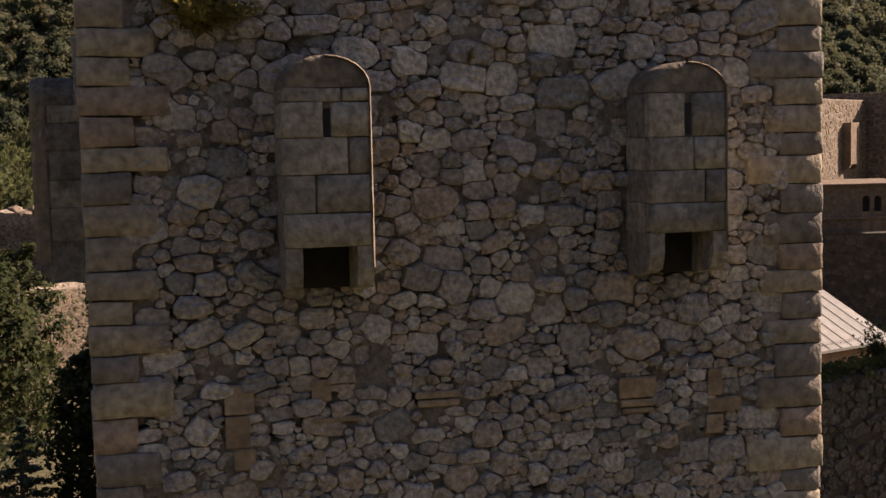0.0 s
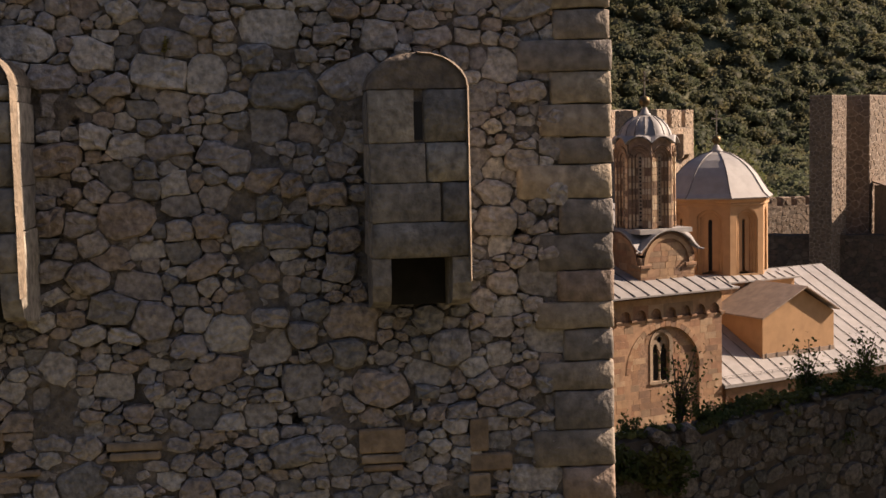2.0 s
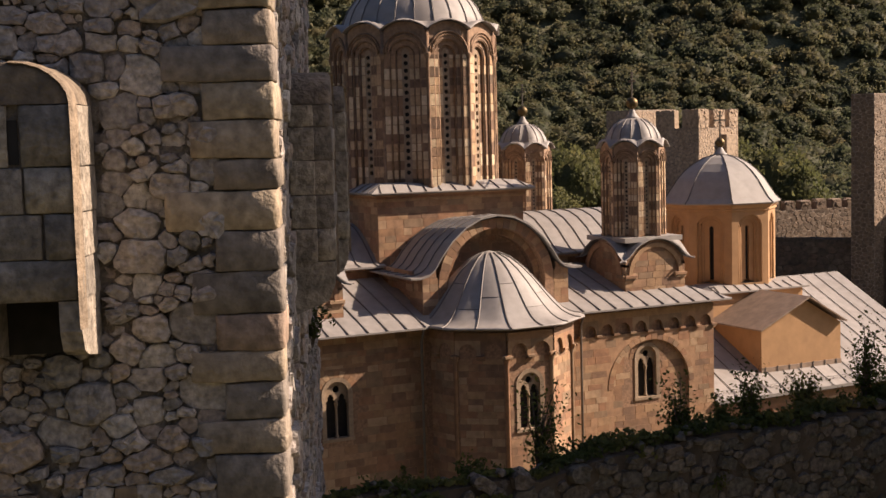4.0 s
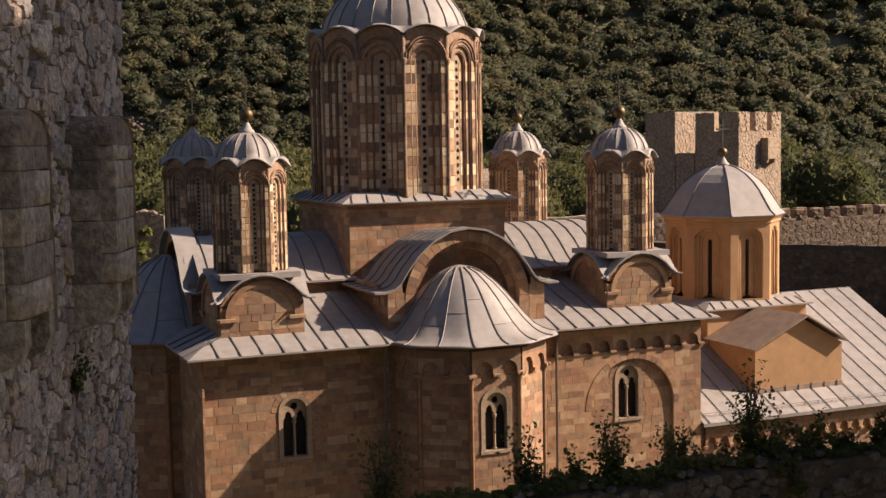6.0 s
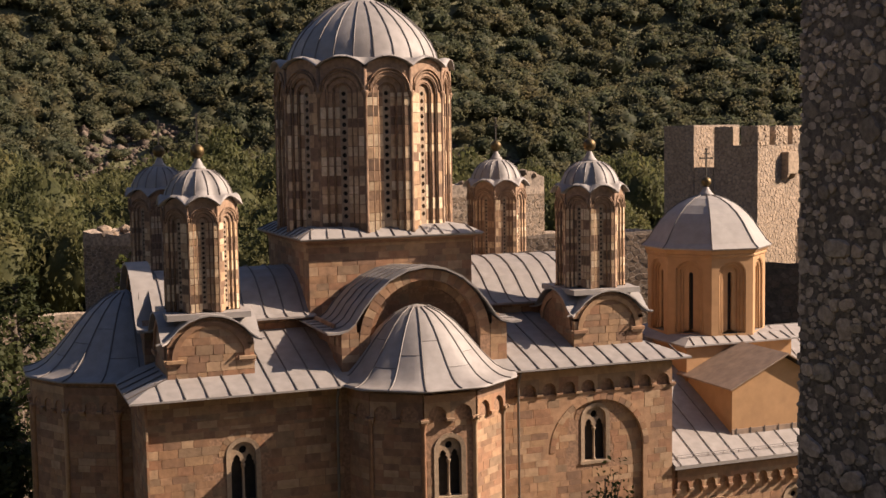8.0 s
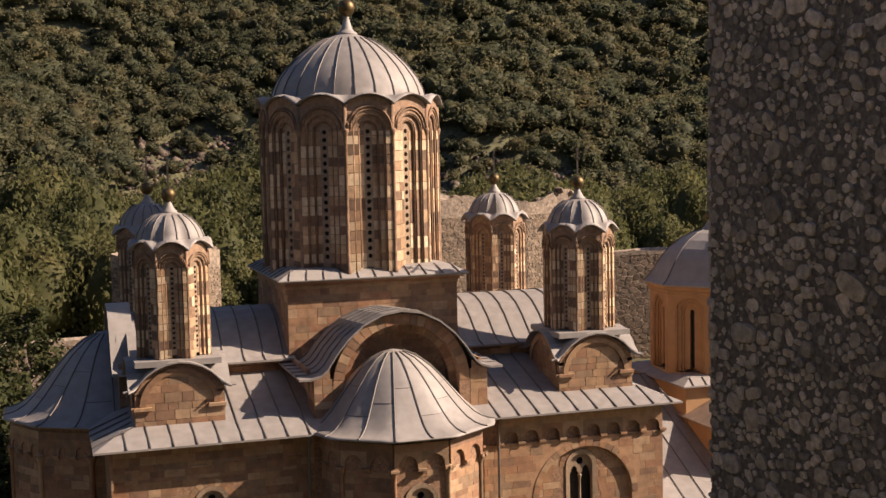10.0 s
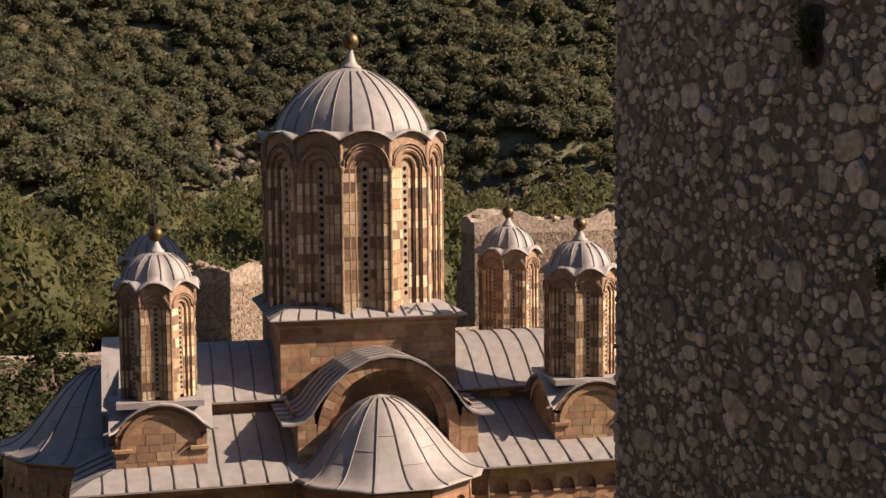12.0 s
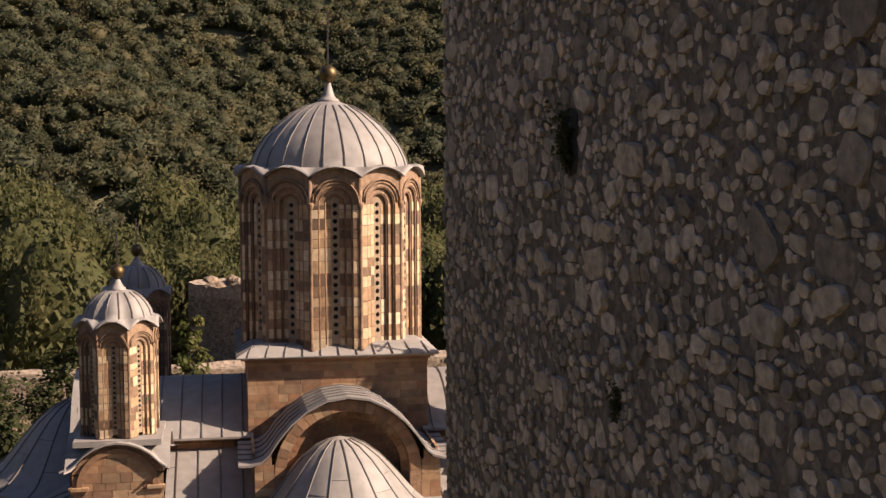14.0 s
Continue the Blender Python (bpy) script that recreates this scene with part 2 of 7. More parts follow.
# ---- mesh tools ----
class Mesh:
    """Vertices and faces of one mesh."""

    def __init__(self):
        self.v, self.f = [], []

    def add(self, vs, fs):
        k = len(self.v)
        self.v += [tuple(p) for p in vs]
        self.f += [tuple(i + k for i in q) for q in fs]
        return self

    def box(self, lo, hi, m=None, bevel=0.0):
        (a, b, c), (d, e, g) = lo, hi
        if bevel:
            s = bevel
            vs = [(a + s, b + s, c), (d - s, b + s, c), (d - s, e - s, c), (a + s, e - s, c),
                  (a, b, c + s), (d, b, c + s), (d, e, c + s), (a, e, c + s),
                  (a, b, g - s), (d, b, g - s), (d, e, g - s), (a, e, g - s),
                  (a + s, b + s, g), (d - s, b + s, g), (d - s, e - s, g), (a + s, e - s, g)]
            fs = [(3, 2, 1, 0), (12, 13, 14, 15)]
            for j in (0, 4, 8):
                fs += [(j + i, j + (i + 1) % 4, j + 4 + (i + 1) % 4, j + 4 + i) for i in range(4)]
        else:
            vs = [(a, b, c), (d, b, c), (d, e, c), (a, e, c), (a, b, g), (d, b, g), (d, e, g), (a, e, g)]
            fs = [(3, 2, 1, 0), (4, 5, 6, 7), (0, 1, 5, 4), (1, 2, 6, 5), (2, 3, 7, 6), (3, 0, 4, 7)]
        if m is not None:
            vs = [m @ Vector(p) for p in vs]
        return self.add(vs, fs)

    def loft(self, rings, closed=True, cap0=False, cap1=False):
        n = len(rings[0])
        vs = [p for r in rings for p in r]
        fs = []
        for j in range(len(rings) - 1):
            for i in range(n if closed else n - 1):
                k = (i + 1) % n
                fs.append((j * n + i, j * n + k, (j + 1) * n + k, (j + 1) * n + i))
        if cap0:
            fs.append(tuple(range(n))[::-1])
        if cap1:
            fs.append(tuple((len(rings) - 1) * n + i for i in range(n)))
        return self.add(vs, fs)

    def lathe(self, prof, centre=(0, 0, 0), n=24, a0=0.0, cap=True):
        cx, cy, cz = centre
        rings = [[(cx + r * math.cos(a0 + math.tau * i / n), cy + r * math.sin(a0 + math.tau * i / n), cz + z) for i in range(n)] for r, z in prof]
        return self.loft(rings, True, cap, cap)

    def tube(self, pts, r, n=6, taper=1.0):
        rings = []
        pts = [Vector(p) for p in pts]
        for i, p in enumerate(pts):
            d = (pts[min(i + 1, len(pts) - 1)] - pts[max(i - 1, 0)]).normalized()
            up = Vector((0, 0, 1)) if abs(d.z) < 0.9 else Vector((1, 0, 0))
            s = d.cross(up).normalized()
            t = s.cross(d)
            q = r * (1 + (taper - 1) * i / max(1, len(pts) - 1))
            rings.append([p + q * (math.cos(math.tau * k / n) * s + math.sin(math.tau * k / n) * t) for k in range(n)])
        return self.loft(rings, True, True, True)

    def rough_box(self, lo, hi, m, r=(0.04, 0.04, 0.04), rough=0.01, seed=0.0, n=(5, 3, 4)):
        """A block with rounded edges and an uneven skin."""
        lo, hi = Vector(lo), Vector(hi)
        r = Vector([min(r[i], 0.45 * (hi[i] - lo[i])) for i in range(3)])
        a, b = lo + r, hi - r
        cuts = [[lo[i], lo[i] + 0.4 * r[i]] + [a[i] + (b[i] - a[i]) * j / (n[i] - 1) for j in range(n[i])] + [hi[i] - 0.4 * r[i], hi[i]] for i in range(3)]
        seen, vs, fs = {}, [], []

        def at(p):
            k = tuple(round(q, 5) for q in p)
            if k not in seen:
                q = Vector([min(b[i], max(a[i], p[i])) for i in range(3)])
                d = Vector([(p[i] - q[i]) / r[i] for i in range(3)])
                d = q + Vector([d.normalized()[i] * r[i] for i in range(3)]) if d.length > 1e-6 else q
                w = Vector(p) * 3.1 + Vector((seed, seed * 1.7, 0))
                d += rough * Vector((noise.noise(w), noise.noise(w + Vector((9, 0, 0))) * 1.6, noise.noise(w + Vector((0, 9, 0)))))
                seen[k] = len(vs)
                vs.append(m @ d)
            return seen[k]

        for i in range(3):
            j, k = (i + 1) % 3, (i + 2) % 3
            for e in (lo[i], hi[i]):
                for x0, x1 in zip(cuts[j][:-1], cuts[j][1:]):
                    for y0, y1 in zip(cuts[k][:-1], cuts[k][1:]):
                        q = []
                        for x, y in ((x0, y0), (x1, y0), (x1, y1), (x0, y1)):
                            p = [0, 0, 0]
                            p[i], p[j], p[k] = e, x, y
                            q.append(at(p))
                        fs.append(tuple(q) if e == hi[i] else tuple(q[::-1]))
        return self.add(vs, fs)

    def strip(self, a, b):
        """A sheet between two lines of as many points each."""
        n = len(a)
        return self.add(list(a) + list(b), [(i, i + 1, n + i + 1, n + i) for i in range(n - 1)])

    def prism(self, poly, lo, hi, m):
        """A polygon in the xz plane of m, from y = lo to y = hi."""
        n = len(poly)
        vs = [m @ Vector((x, lo, z)) for x, z in poly] + [m @ Vector((x, hi, z)) for x, z in poly]
        fs = [tuple(range(n)), tuple(range(2 * n - 1, n - 1, -1))]
        fs += [(i, n + i, n + (i + 1) % n, (i + 1) % n) for i in range(n)]
        return self.add(vs, fs)

    def weld(self):
        """Points in one place become one."""
        seen, to, out = {}, [], []
        for p in self.v:
            k = (round(p[0], 4), round(p[1], 4), round(p[2], 4))
            if k not in seen:
                seen[k] = len(out)
                out.append(p)
            to.append(seen[k])
        fs = []
        for f in self.f:
            g = []
            for i in f:
                if to[i] not in g:
                    g.append(to[i])
            if len(g) > 2:
                fs.append(tuple(g))
        self.v, self.f = out, fs
        return self

    def data(self, name, mat, smooth=False):
        d = bpy.data.meshes.new(name)
        d.from_pydata(self.v, [], self.f)
        d.materials.append(mat)
        if smooth:
            d.polygons.foreach_set("use_smooth", [True] * len(d.polygons))
        d.update()
        return d


def part(name, mesh, mat, parent=None, label="", kind="", smooth=False, m=None):
    data = mesh.data(name, mat, smooth) if isinstance(mesh, Mesh) else mesh
    ob = new(name, data)
    ob.parent = parent
    if parent is not None and parent.type == "EMPTY":
        ob.matrix_parent_inverse = parent.matrix_basis.inverted()
    if m is not None:
        ob.matrix_basis = m
    return tagged(ob, label=label, kind=kind)


def thing(name, label, category, group="", kind="", m=None):
    ob = new(name)
    ob.empty_display_size = 0.5
    if m is not None:
        ob.matrix_basis = m
    return tagged(ob, label, category, group, kind)


def recalc(mesh_data):
    b = bmesh.new()
    b.from_mesh(mesh_data)
    bmesh.ops.recalc_face_normals(b, faces=b.faces)
    b.to_mesh(mesh_data)
    b.free()


def face_frame(p, u):
    """A wall's frame: x along u (level), y inward, z up, with its origin at p."""
    u = Vector(u).normalized()
    z = Vector((0, 0, 1))
    y = z.cross(u)
    return Matrix(((u.x, y.x, z.x, p[0]), (u.y, y.y, z.y, p[1]), (u.z, y.z, z.z, p[2]), (0, 0, 0, 1)))


UNIT = {}


def unit_block(mat):
    """A block of 1 m, shared by all dressed stones of one material; its front, at y = 0, is chamfered."""
    if mat.name not in UNIT:
        s = 0.018
        b = Mesh()
        b.loft([[(0, 1, 0), (1, 1, 0), (1, 1, 1), (0, 1, 1)], [(0, 0.25, 0), (1, 0.25, 0), (1, 0.25, 1), (0, 0.25, 1)],
                [(s, 0, s), (1 - s, 0, s), (1 - s, 0, 1 - s), (s, 0, 1 - s)]], True, False, True)
        d = b.data("block", mat)
        recalc(d)
        UNIT[mat.name] = d
    return UNIT[mat.name]


def courses(w, z0, z1, course, length, rng, keep=None, u0=0.0):
    """Rectangles (u, z, width, height) of coursed masonry; keep says which of them stay."""
    out = []
    z = z0
    while z < z1 - 0.06:
        h = min(course * rng.uniform(0.8, 1.25), z1 - z)
        if z1 - z - h < 0.12:
            h = z1 - z
        u = u0
        first = rng.uniform(0.4, 1.0)
        while u < u0 + w - 0.02:
            b = length * rng.uniform(0.6, 1.5) * first
            first = 1.0
            if u0 + w - u - b < length * 0.35:
                b = u0 + w - u
            if keep is None or keep(u, z, b, h):
                out.append((u, z, b, h))
            u += b
        z += h
    return out


def lay(rects, m, mat, parent, single, gap=0.005, depth=0.10, proud=0.006, rng=None, name="block"):
    """Lays blocks on a wall's frame: the first ones, as many as single says, as pieces of their own, the rest joined."""
    unit = unit_block(mat)
    vs = np.empty((len(unit.vertices), 3))
    unit.vertices.foreach_get("co", vs.ravel())
    fs = [tuple(p.vertices) for p in unit.polygons]
    rest = Mesh()
    for i, (u, z, w, h) in enumerate(rects):
        out = proud * (rng.uniform(0.4, 1.5) if rng else 1)
        mm = m @ Matrix.Translation((u + gap / 2, -out, z + gap / 2)) @ Matrix.Diagonal((w - gap, depth, h - gap, 1))
        if i < single:
            part(name, unit, mat, parent, m=mm)
        else:
            rest.add([mm @ Vector(p) for p in vs], fs)
    if rest.v:
        part("masonry", rest, mat, parent, kind="stuff")


def cells(w, h, size, rng, shrink, jitter=0.42, hole=None, flat=1.0, big=0.35):
    """Irregular stones that fill a rectangle: jittered seeds of uneven weight, each with the polygon of what lies nearest to it."""
    h = h / flat
    nx, nz = max(1, round(w / size)), max(1, round(h / size))
    seeds = []
    cell = size * 0.9
    near = {}
    for lo, hi, tries in ((0.50, 0.72, 9), (0.32, 0.48, 14)):
        for q in range(int(tries * nx * nz * 0.55)):
            x, z, r = rng.uniform(-0.02, 1.02) * w, rng.uniform(-0.02, 1.02) * h, rng.uniform(lo, hi) * size
            gx, gz = int(x // cell), int(z // cell)
            ok = True
            for a in (gx - 1, gx, gx + 1):
                for b in (gz - 1, gz, gz + 1):
                    for ox, oz, orr in near.get((a, b), ()):
                        if (ox - x) ** 2 + (oz - z) ** 2 < ((orr + r) * 0.80) ** 2:
                            ok = False
                            break
            if ok:
                near.setdefault((gx, gz), []).append((x, z, r))
                seeds.append((x, z, r * r * big * 1.4))
    grid = {}
    c = size * 1.2
    for k, (x, z, q) in enumerate(seeds):
        grid.setdefault((int(x // c), int(z // c)), []).append(k)
    out = []
    for k, (x, z, q) in enumerate(seeds):
        if hole and hole(x, z * flat):
            continue
        poly = [(x - 2 * size, z - 2 * size), (x + 2 * size, z - 2 * size), (x + 2 * size, z + 2 * size), (x - 2 * size, z + 2 * size)]
        gx, gz = int(x // c), int(z // c)
        planes = [((1, 0), w), ((-1, 0), 0.0), ((0, 1), h), ((0, -1), 0.0)]
        for a in range(gx - 2, gx + 3):
            for b in range(gz - 2, gz + 3):
                for o in grid.get((a, b), ()):
                    if o != k:
                        ox, oz, oq = seeds[o]
                        planes.append(((2 * (ox - x), 2 * (oz - z)), ox * ox + oz * oz - x * x - z * z + q - oq))
        for (px, pz), d in planes:
            cut = []
            n = len(poly)
            for i in range(n):
                p0, p1 = poly[i], poly[(i + 1) % n]
                s0, s1 = p0[0] * px + p0[1] * pz - d, p1[0] * px + p1[1] * pz - d
                if s0 <= 0:
                    cut.append(p0)
                if s0 * s1 < 0:
                    t = s0 / (s0 - s1)
                    cut.append((p0[0] + t * (p1[0] - p0[0]), p0[1] + t * (p1[1] - p0[1])))
            poly = cut
            if len(poly) < 3:
                break
        if len(poly) < 3:
            continue
        cx, cz = sum(p[0] for p in poly) / len(poly), sum(p[1] for p in poly) / len(poly)
        area = 0.5 * abs(sum(poly[i][0] * poly[(i + 1) % len(poly)][1] - poly[(i + 1) % len(poly)][0] * poly[i][1] for i in range(len(poly))))
        if area < size * size * 0.02:
            continue
        # corners cut off, and the joint taken away
        ring = []
        n = len(poly)
        for i in range(n):
            p0, p1, p2 = poly[i - 1], poly[i], poly[(i + 1) % n]
            for o in (p0, p2):
                t = rng.uniform(0.07, 0.18)
                ring.append((p1[0] + t * (o[0] - p1[0]), p1[1] + t * (o[1] - p1[1])))
        f = []
        for px, pz in ring:
            d = math.hypot(px - cx, pz - cz) or 1
            k2 = max(0.3, 1 - shrink * rng.uniform(0.7, 1.4) / d)
            f.append((cx + (px - cx) * k2, cz + (pz - cz) * k2))
        # close points fall together
        g2 = [f[0]]
        for p in f[1:]:
            if math.hypot(p[0] - g2[-1][0], p[1] - g2[-1][1]) > size * 0.07:
                g2.append(p)
        if len(g2) >= 4:
            out.append(((cx, cz * flat), [(px, pz * flat) for px, pz in g2], area))
    return out


def stone(ring, centre, m, rng, proud=0.04):
    """One rough stone on a wall's frame: its sides, a worn edge and an uneven face."""
    cx, cz = centre
    s = Mesh()
    ring = [(cx + (x - cx) * k, cz + (z - cz) * k) for (x, z), k in zip(ring, [rng.uniform(0.94, 1.03) for q in ring])]
    big = min(1.0, 0.12 / max(0.03, max(math.hypot(x - cx, z - cz) for x, z in ring)))
    tx, tz = rng.uniform(-0.22, 0.22) * big, rng.uniform(-0.22, 0.22) * big
    b = rng.uniform(0.10, 0.20)
    P = lambda x, z, f, y: m @ Vector((cx + (x - cx) * f, y + (tx * (x - cx) + tz * (z - cz)) * f, cz + (z - cz) * f))
    r0 = [m @ Vector((x, 0.03, z)) for x, z in ring]
    r2 = [P(x, z, 1 - b * rng.uniform(0.7, 1.5), -proud * rng.uniform(0.75, 1.1)) for x, z in ring]
    s.loft([r0, r2], True, False, True)
    return s


def rubble(w, h, size, m, mat, parent, rng, single, near, shrink=0.012, proud=0.035, hole=None, flat=0.85, big=0.35, name="stone"):
    """Rubble masonry: the stones nearest to near, (u, z), as pieces of their own, the rest joined."""
    cs = cells(w, h, size, rng, shrink, hole=hole, flat=flat, big=big)
    cs.sort(key=lambda c: (c[0][0] - near[0]) ** 2 + (c[0][1] - near[1]) ** 2)
    rest = Mesh()
    for i, (c, ring, area) in enumerate(cs):
        s = stone(ring, c, m, rng, proud=proud * rng.uniform(0.3, 1.6) * min(1.3, 0.55 + area / (size * size)))
        if i < single:
            part(name, s, mat, parent)
        else:
            rest.add(s.v, s.f)
    if rest.v:
        part("masonry", rest, mat, parent, kind="stuff")


def pack(w, h, sizes, rng, hole=None, aspect=(1.0, 1.9), tilt=0.24, square=(2.4, 7.0), reach=0.035, tight=0.60, res=0.02):
    """Stones packed on a wall, large ones first: (lo, hi, tries a square metre) for each size. Each takes what lies nearest to its own
    tilted, squarish oval; where none reaches, a gap stays. Gives (centre, outline, area)."""
    nx, nz = int(w / res) + 1, int(h / res) + 1
    far = np.full((nz, nx), 9.0, np.float32)
    owner = np.full((nz, nx), -1, np.int32)
    found = []
    for lo, hi, tries in sizes:
        for q in range(int(tries * w * h)):
            x, z, s = rng.uniform(0, w), rng.uniform(0, h), rng.uniform(lo, hi)
            room = float(far[int(z / res), int(x / res)]) / tight
            if room < lo:
                continue
            s = min(s, room)
            if hole and hole(x, z):
                continue
            k = math.sqrt(rng.uniform(*aspect))
            a, b, t, p = s * k, s / k, rng.gauss(0, tilt), rng.uniform(*square)
            reach_px = int((a * 1.35 + 0.14) / res) + 1
            i0, i1 = max(0, int(x / res) - reach_px), min(nx, int(x / res) + reach_px + 1)
            j0, j1 = max(0, int(z / res) - reach_px), min(nz, int(z / res) + reach_px + 1)
            gx, gz = np.arange(i0, i1) * res - x, (np.arange(j0, j1) * res - z)[:, None]
            c, sn = math.cos(t), math.sin(t)
            d = (np.abs((gx * c + gz * sn) / a) ** p + np.abs((gz * c - gx * sn) / b) ** p) ** (1 / p)
            e = ((d - 1) * b).astype(np.float32)
            win = e < far[j0:j1, i0:i1]
            far[j0:j1, i0:i1][win] = e[win]
            owner[j0:j1, i0:i1][win] = len(found)
            found.append((x, z, a, b))
    out = []
    for k, (x, z, a, b) in enumerate(found):
        n = 14 if a > 0.12 else (10 if a > 0.06 else 7)
        th = (np.arange(n) + np.array([rng.uniform(-0.3, 0.3) for q in range(n)])) * math.tau / n
        th = np.arctan2(np.sin(th) * b, np.cos(th) * a)
        r = np.arange(0.0, a * 1.5 + reach, res * 0.4)
        px, pz = x + np.cos(th)[:, None] * r, z + np.sin(th)[:, None] * r
        i, j = np.rint(px / res).astype(int), np.rint(pz / res).astype(int)
        ins = (i >= 0) & (i < nx) & (j >= 0) & (j < nz)
        i, j = np.clip(i, 0, nx - 1), np.clip(j, 0, nz - 1)
        ok = ins & (owner[j, i] == k) & (far[j, i] < reach)
        rr = r[np.argmin(ok, axis=1)] - 0.004
        if rr.max() < 0.4 * b or rr.mean() < 0.018:
            continue
        rr = np.maximum(rr, 0.25 * rr.max())
        ring = [(x + c * q, z + sn * q) for c, sn, q in zip(np.cos(th), np.sin(th), rr)]
        out.append(((x, z), ring, math.pi * float(np.mean(rr)) ** 2))
    return out


def boulder(ring, centre, m, rng, proud, fine):
    """One packed stone on a wall's frame: sides that go into the joint, a worn edge and an uneven, tilted face."""
    cx, cz = centre
    n = len(ring)
    wide = max(math.hypot(x - cx, z - cz) for x, z in ring)
    tx, tz = rng.uniform(-0.16, 0.16) * min(1, 0.12 / wide), rng.uniform(-0.20, 0.10) * min(1, 0.12 / wide)
    P = lambda x, z, f, y: m @ Vector((cx + (x - cx) * f, y + (tx * (x - cx) + tz * (z - cz)) * f, cz + (z - cz) * f))
    b = rng.uniform(0.05, 0.13)
    rings = [[m @ Vector((x, 0.13, z)) for x, z in ring],
             [P(x, z, 1.0, -proud * rng.uniform(0.0, 0.45)) for x, z in ring],
             [P(x, z, 1 - b * rng.uniform(0.6, 1.7), -proud * rng.uniform(0.75, 1.1)) for x, z in ring]]
    if fine:
        rings.append([P(x, z, rng.uniform(0.45, 0.62), -proud * rng.uniform(0.85, 1.35)) for x, z in ring])
    s = Mesh()
    s.loft(rings, True)
    s.v.append(tuple(m @ Vector((cx, -proud * rng.uniform(0.9, 1.25), cz))))
    k, last = len(s.v) - 1, (len(rings) - 1) * n
    s.f += [(last + i, last + (i + 1) % n, k) for i in range(n)]
    return s


def packed(w, h, sizes, m, mat, parent, rng, single, near, proud=0.045, hole=None, fine=True, name="stone", **how):
    """Rubble of packed stones: those nearest to near, (u, z), as pieces of their own, the rest joined."""
    cs = pack(w, h, sizes, rng, hole, **how)
    cs.sort(key=lambda c: ((c[0][0] - near[0]) ** 2 + (c[0][1] - near[1]) ** 2) * (1 if c[2] > 0.02 else 9))
    rest = Mesh()
    for i, (c, ring, area) in enumerate(cs):
        out = proud * rng.uniform(0.1, 1.9) * min(1.2, 0.45 + 2.2 * math.sqrt(area))
        s = boulder(ring, c, m, rng, out, fine and area > 0.012)
        if i < single:
            part(name, s, mat, parent)
        else:
            rest.add(s.v, s.f)
    if rest.v:
        part("masonry", rest, mat, parent, kind="stuff")


def arch_pts(a, spring, z0, n=10, cx=0.0):
    """A round-headed opening's outline, up the left, over and down the right."""
    pts = [(cx - a, z0), (cx - a, (z0 + spring) / 2), (cx - a, spring)]
    pts += [(cx - a * math.cos(math.pi * i / n), spring + a * math.sin(math.pi * i / n)) for i in range(1, n)]
    return pts + [(cx + a, spring), (cx + a, (z0 + spring) / 2), (cx + a, z0)]

# ---- ground and hill ----
GROUND = -3.2


def smooth(a, b, x):
    t = min(1.0, max(0.0, (x - a) / (b - a)))
    return t * t * (3 - 2 * t)


def height(x, y):
    h = GROUND + 7.0 * smooth(44, 190, y) + 4.0 * smooth(75, 200, x)
    # Unseen hill added south of the camera to block low sky light.
    h += 112 * smooth(-80, -270, y) + (6 * noise.noise((x / 60, y / 60, 8.0)) if y < -150 else 0.0)
    r = math.hypot(x, y)
    az = math.degrees(math.atan2(x, y))
    if az > 12:
        r *= math.cos(math.radians(min(az - 12, 60)))
    if r > 175 and y > -80:
        foot = 205 + 22 * noise.noise((az / 14, 3.1, 0.0))
        up = max(0.0, r - foot)
        up = min(up, 210) + 0.25 * max(0.0, up - 210)
        h += (0.60 + 0.12 * smooth(33, 45, az)) * up * smooth(-80, 30, y)
        h += (11 * noise.noise((x / 52, y / 52, 1.7)) + 3 * noise.noise((x / 17, y / 17, 4.2))) * smooth(0, 60, up)
    return h


def build_ground():
    g = Mesh()
    xs = [-3000, -1500, -900] + list(range(-600, 801, 14)) + [1100, 1700, 3000]
    ys = [-3000, -1500, -700, -450] + list(range(-360, -60, 20)) + list(range(-60, 601, 12)) + [800, 1200, 2000, 3200]
    vs = [(x, y, height(x, y)) for y in ys for x in xs]
    n = len(xs)
    g.add(vs, [(j * n + i, j * n + i + 1, (j + 1) * n + i + 1, (j + 1) * n + i) for j in range(len(ys) - 1) for i in range(n - 1)])
    ob = part("ground", g, GRASS, smooth=True)
    ob.data.materials.append(UNDERWOOD)
    ob.data.materials.append(BLOCKING_HILL)
    for p in ob.data.polygons:
        if p.center.y < -85:
            p.material_index = 2
        elif p.center.y > 150 and math.hypot(p.center.x, p.center.y) > 195:
            p.material_index = 1
    tagged(ob, "dry grassy valley floor rising to a wooded hillside, with an unseen hill added to the south", "ground", kind="structure")


build_ground()


# ---- foliage tools ----
def leaf_quads(centres, normals, size, rng, aspect=0.7):
    """Leaf clumps: small bent diamonds at centres, facing about along normals. Gives vertices and faces as arrays."""
    n = len(centres)
    nrm = normals + rng.normal(0, 0.55, (n, 3))
    nrm /= np.linalg.norm(nrm, axis=1, keepdims=True) + 1e-9
    a = np.cross(nrm, rng.normal(0, 1, (n, 3)))
    a /= np.linalg.norm(a, axis=1, keepdims=True) + 1e-9
    b = np.cross(nrm, a)
    s = size * rng.uniform(0.6, 1.4, (n, 1))
    v = np.stack([centres - a * s, centres - b * s * aspect + nrm * s * 0.2, centres + a * s, centres + b * s * aspect + nrm * s * 0.2], 1).reshape(-1, 3)
    f = np.arange(4 * n).reshape(n, 4)
    return v, f


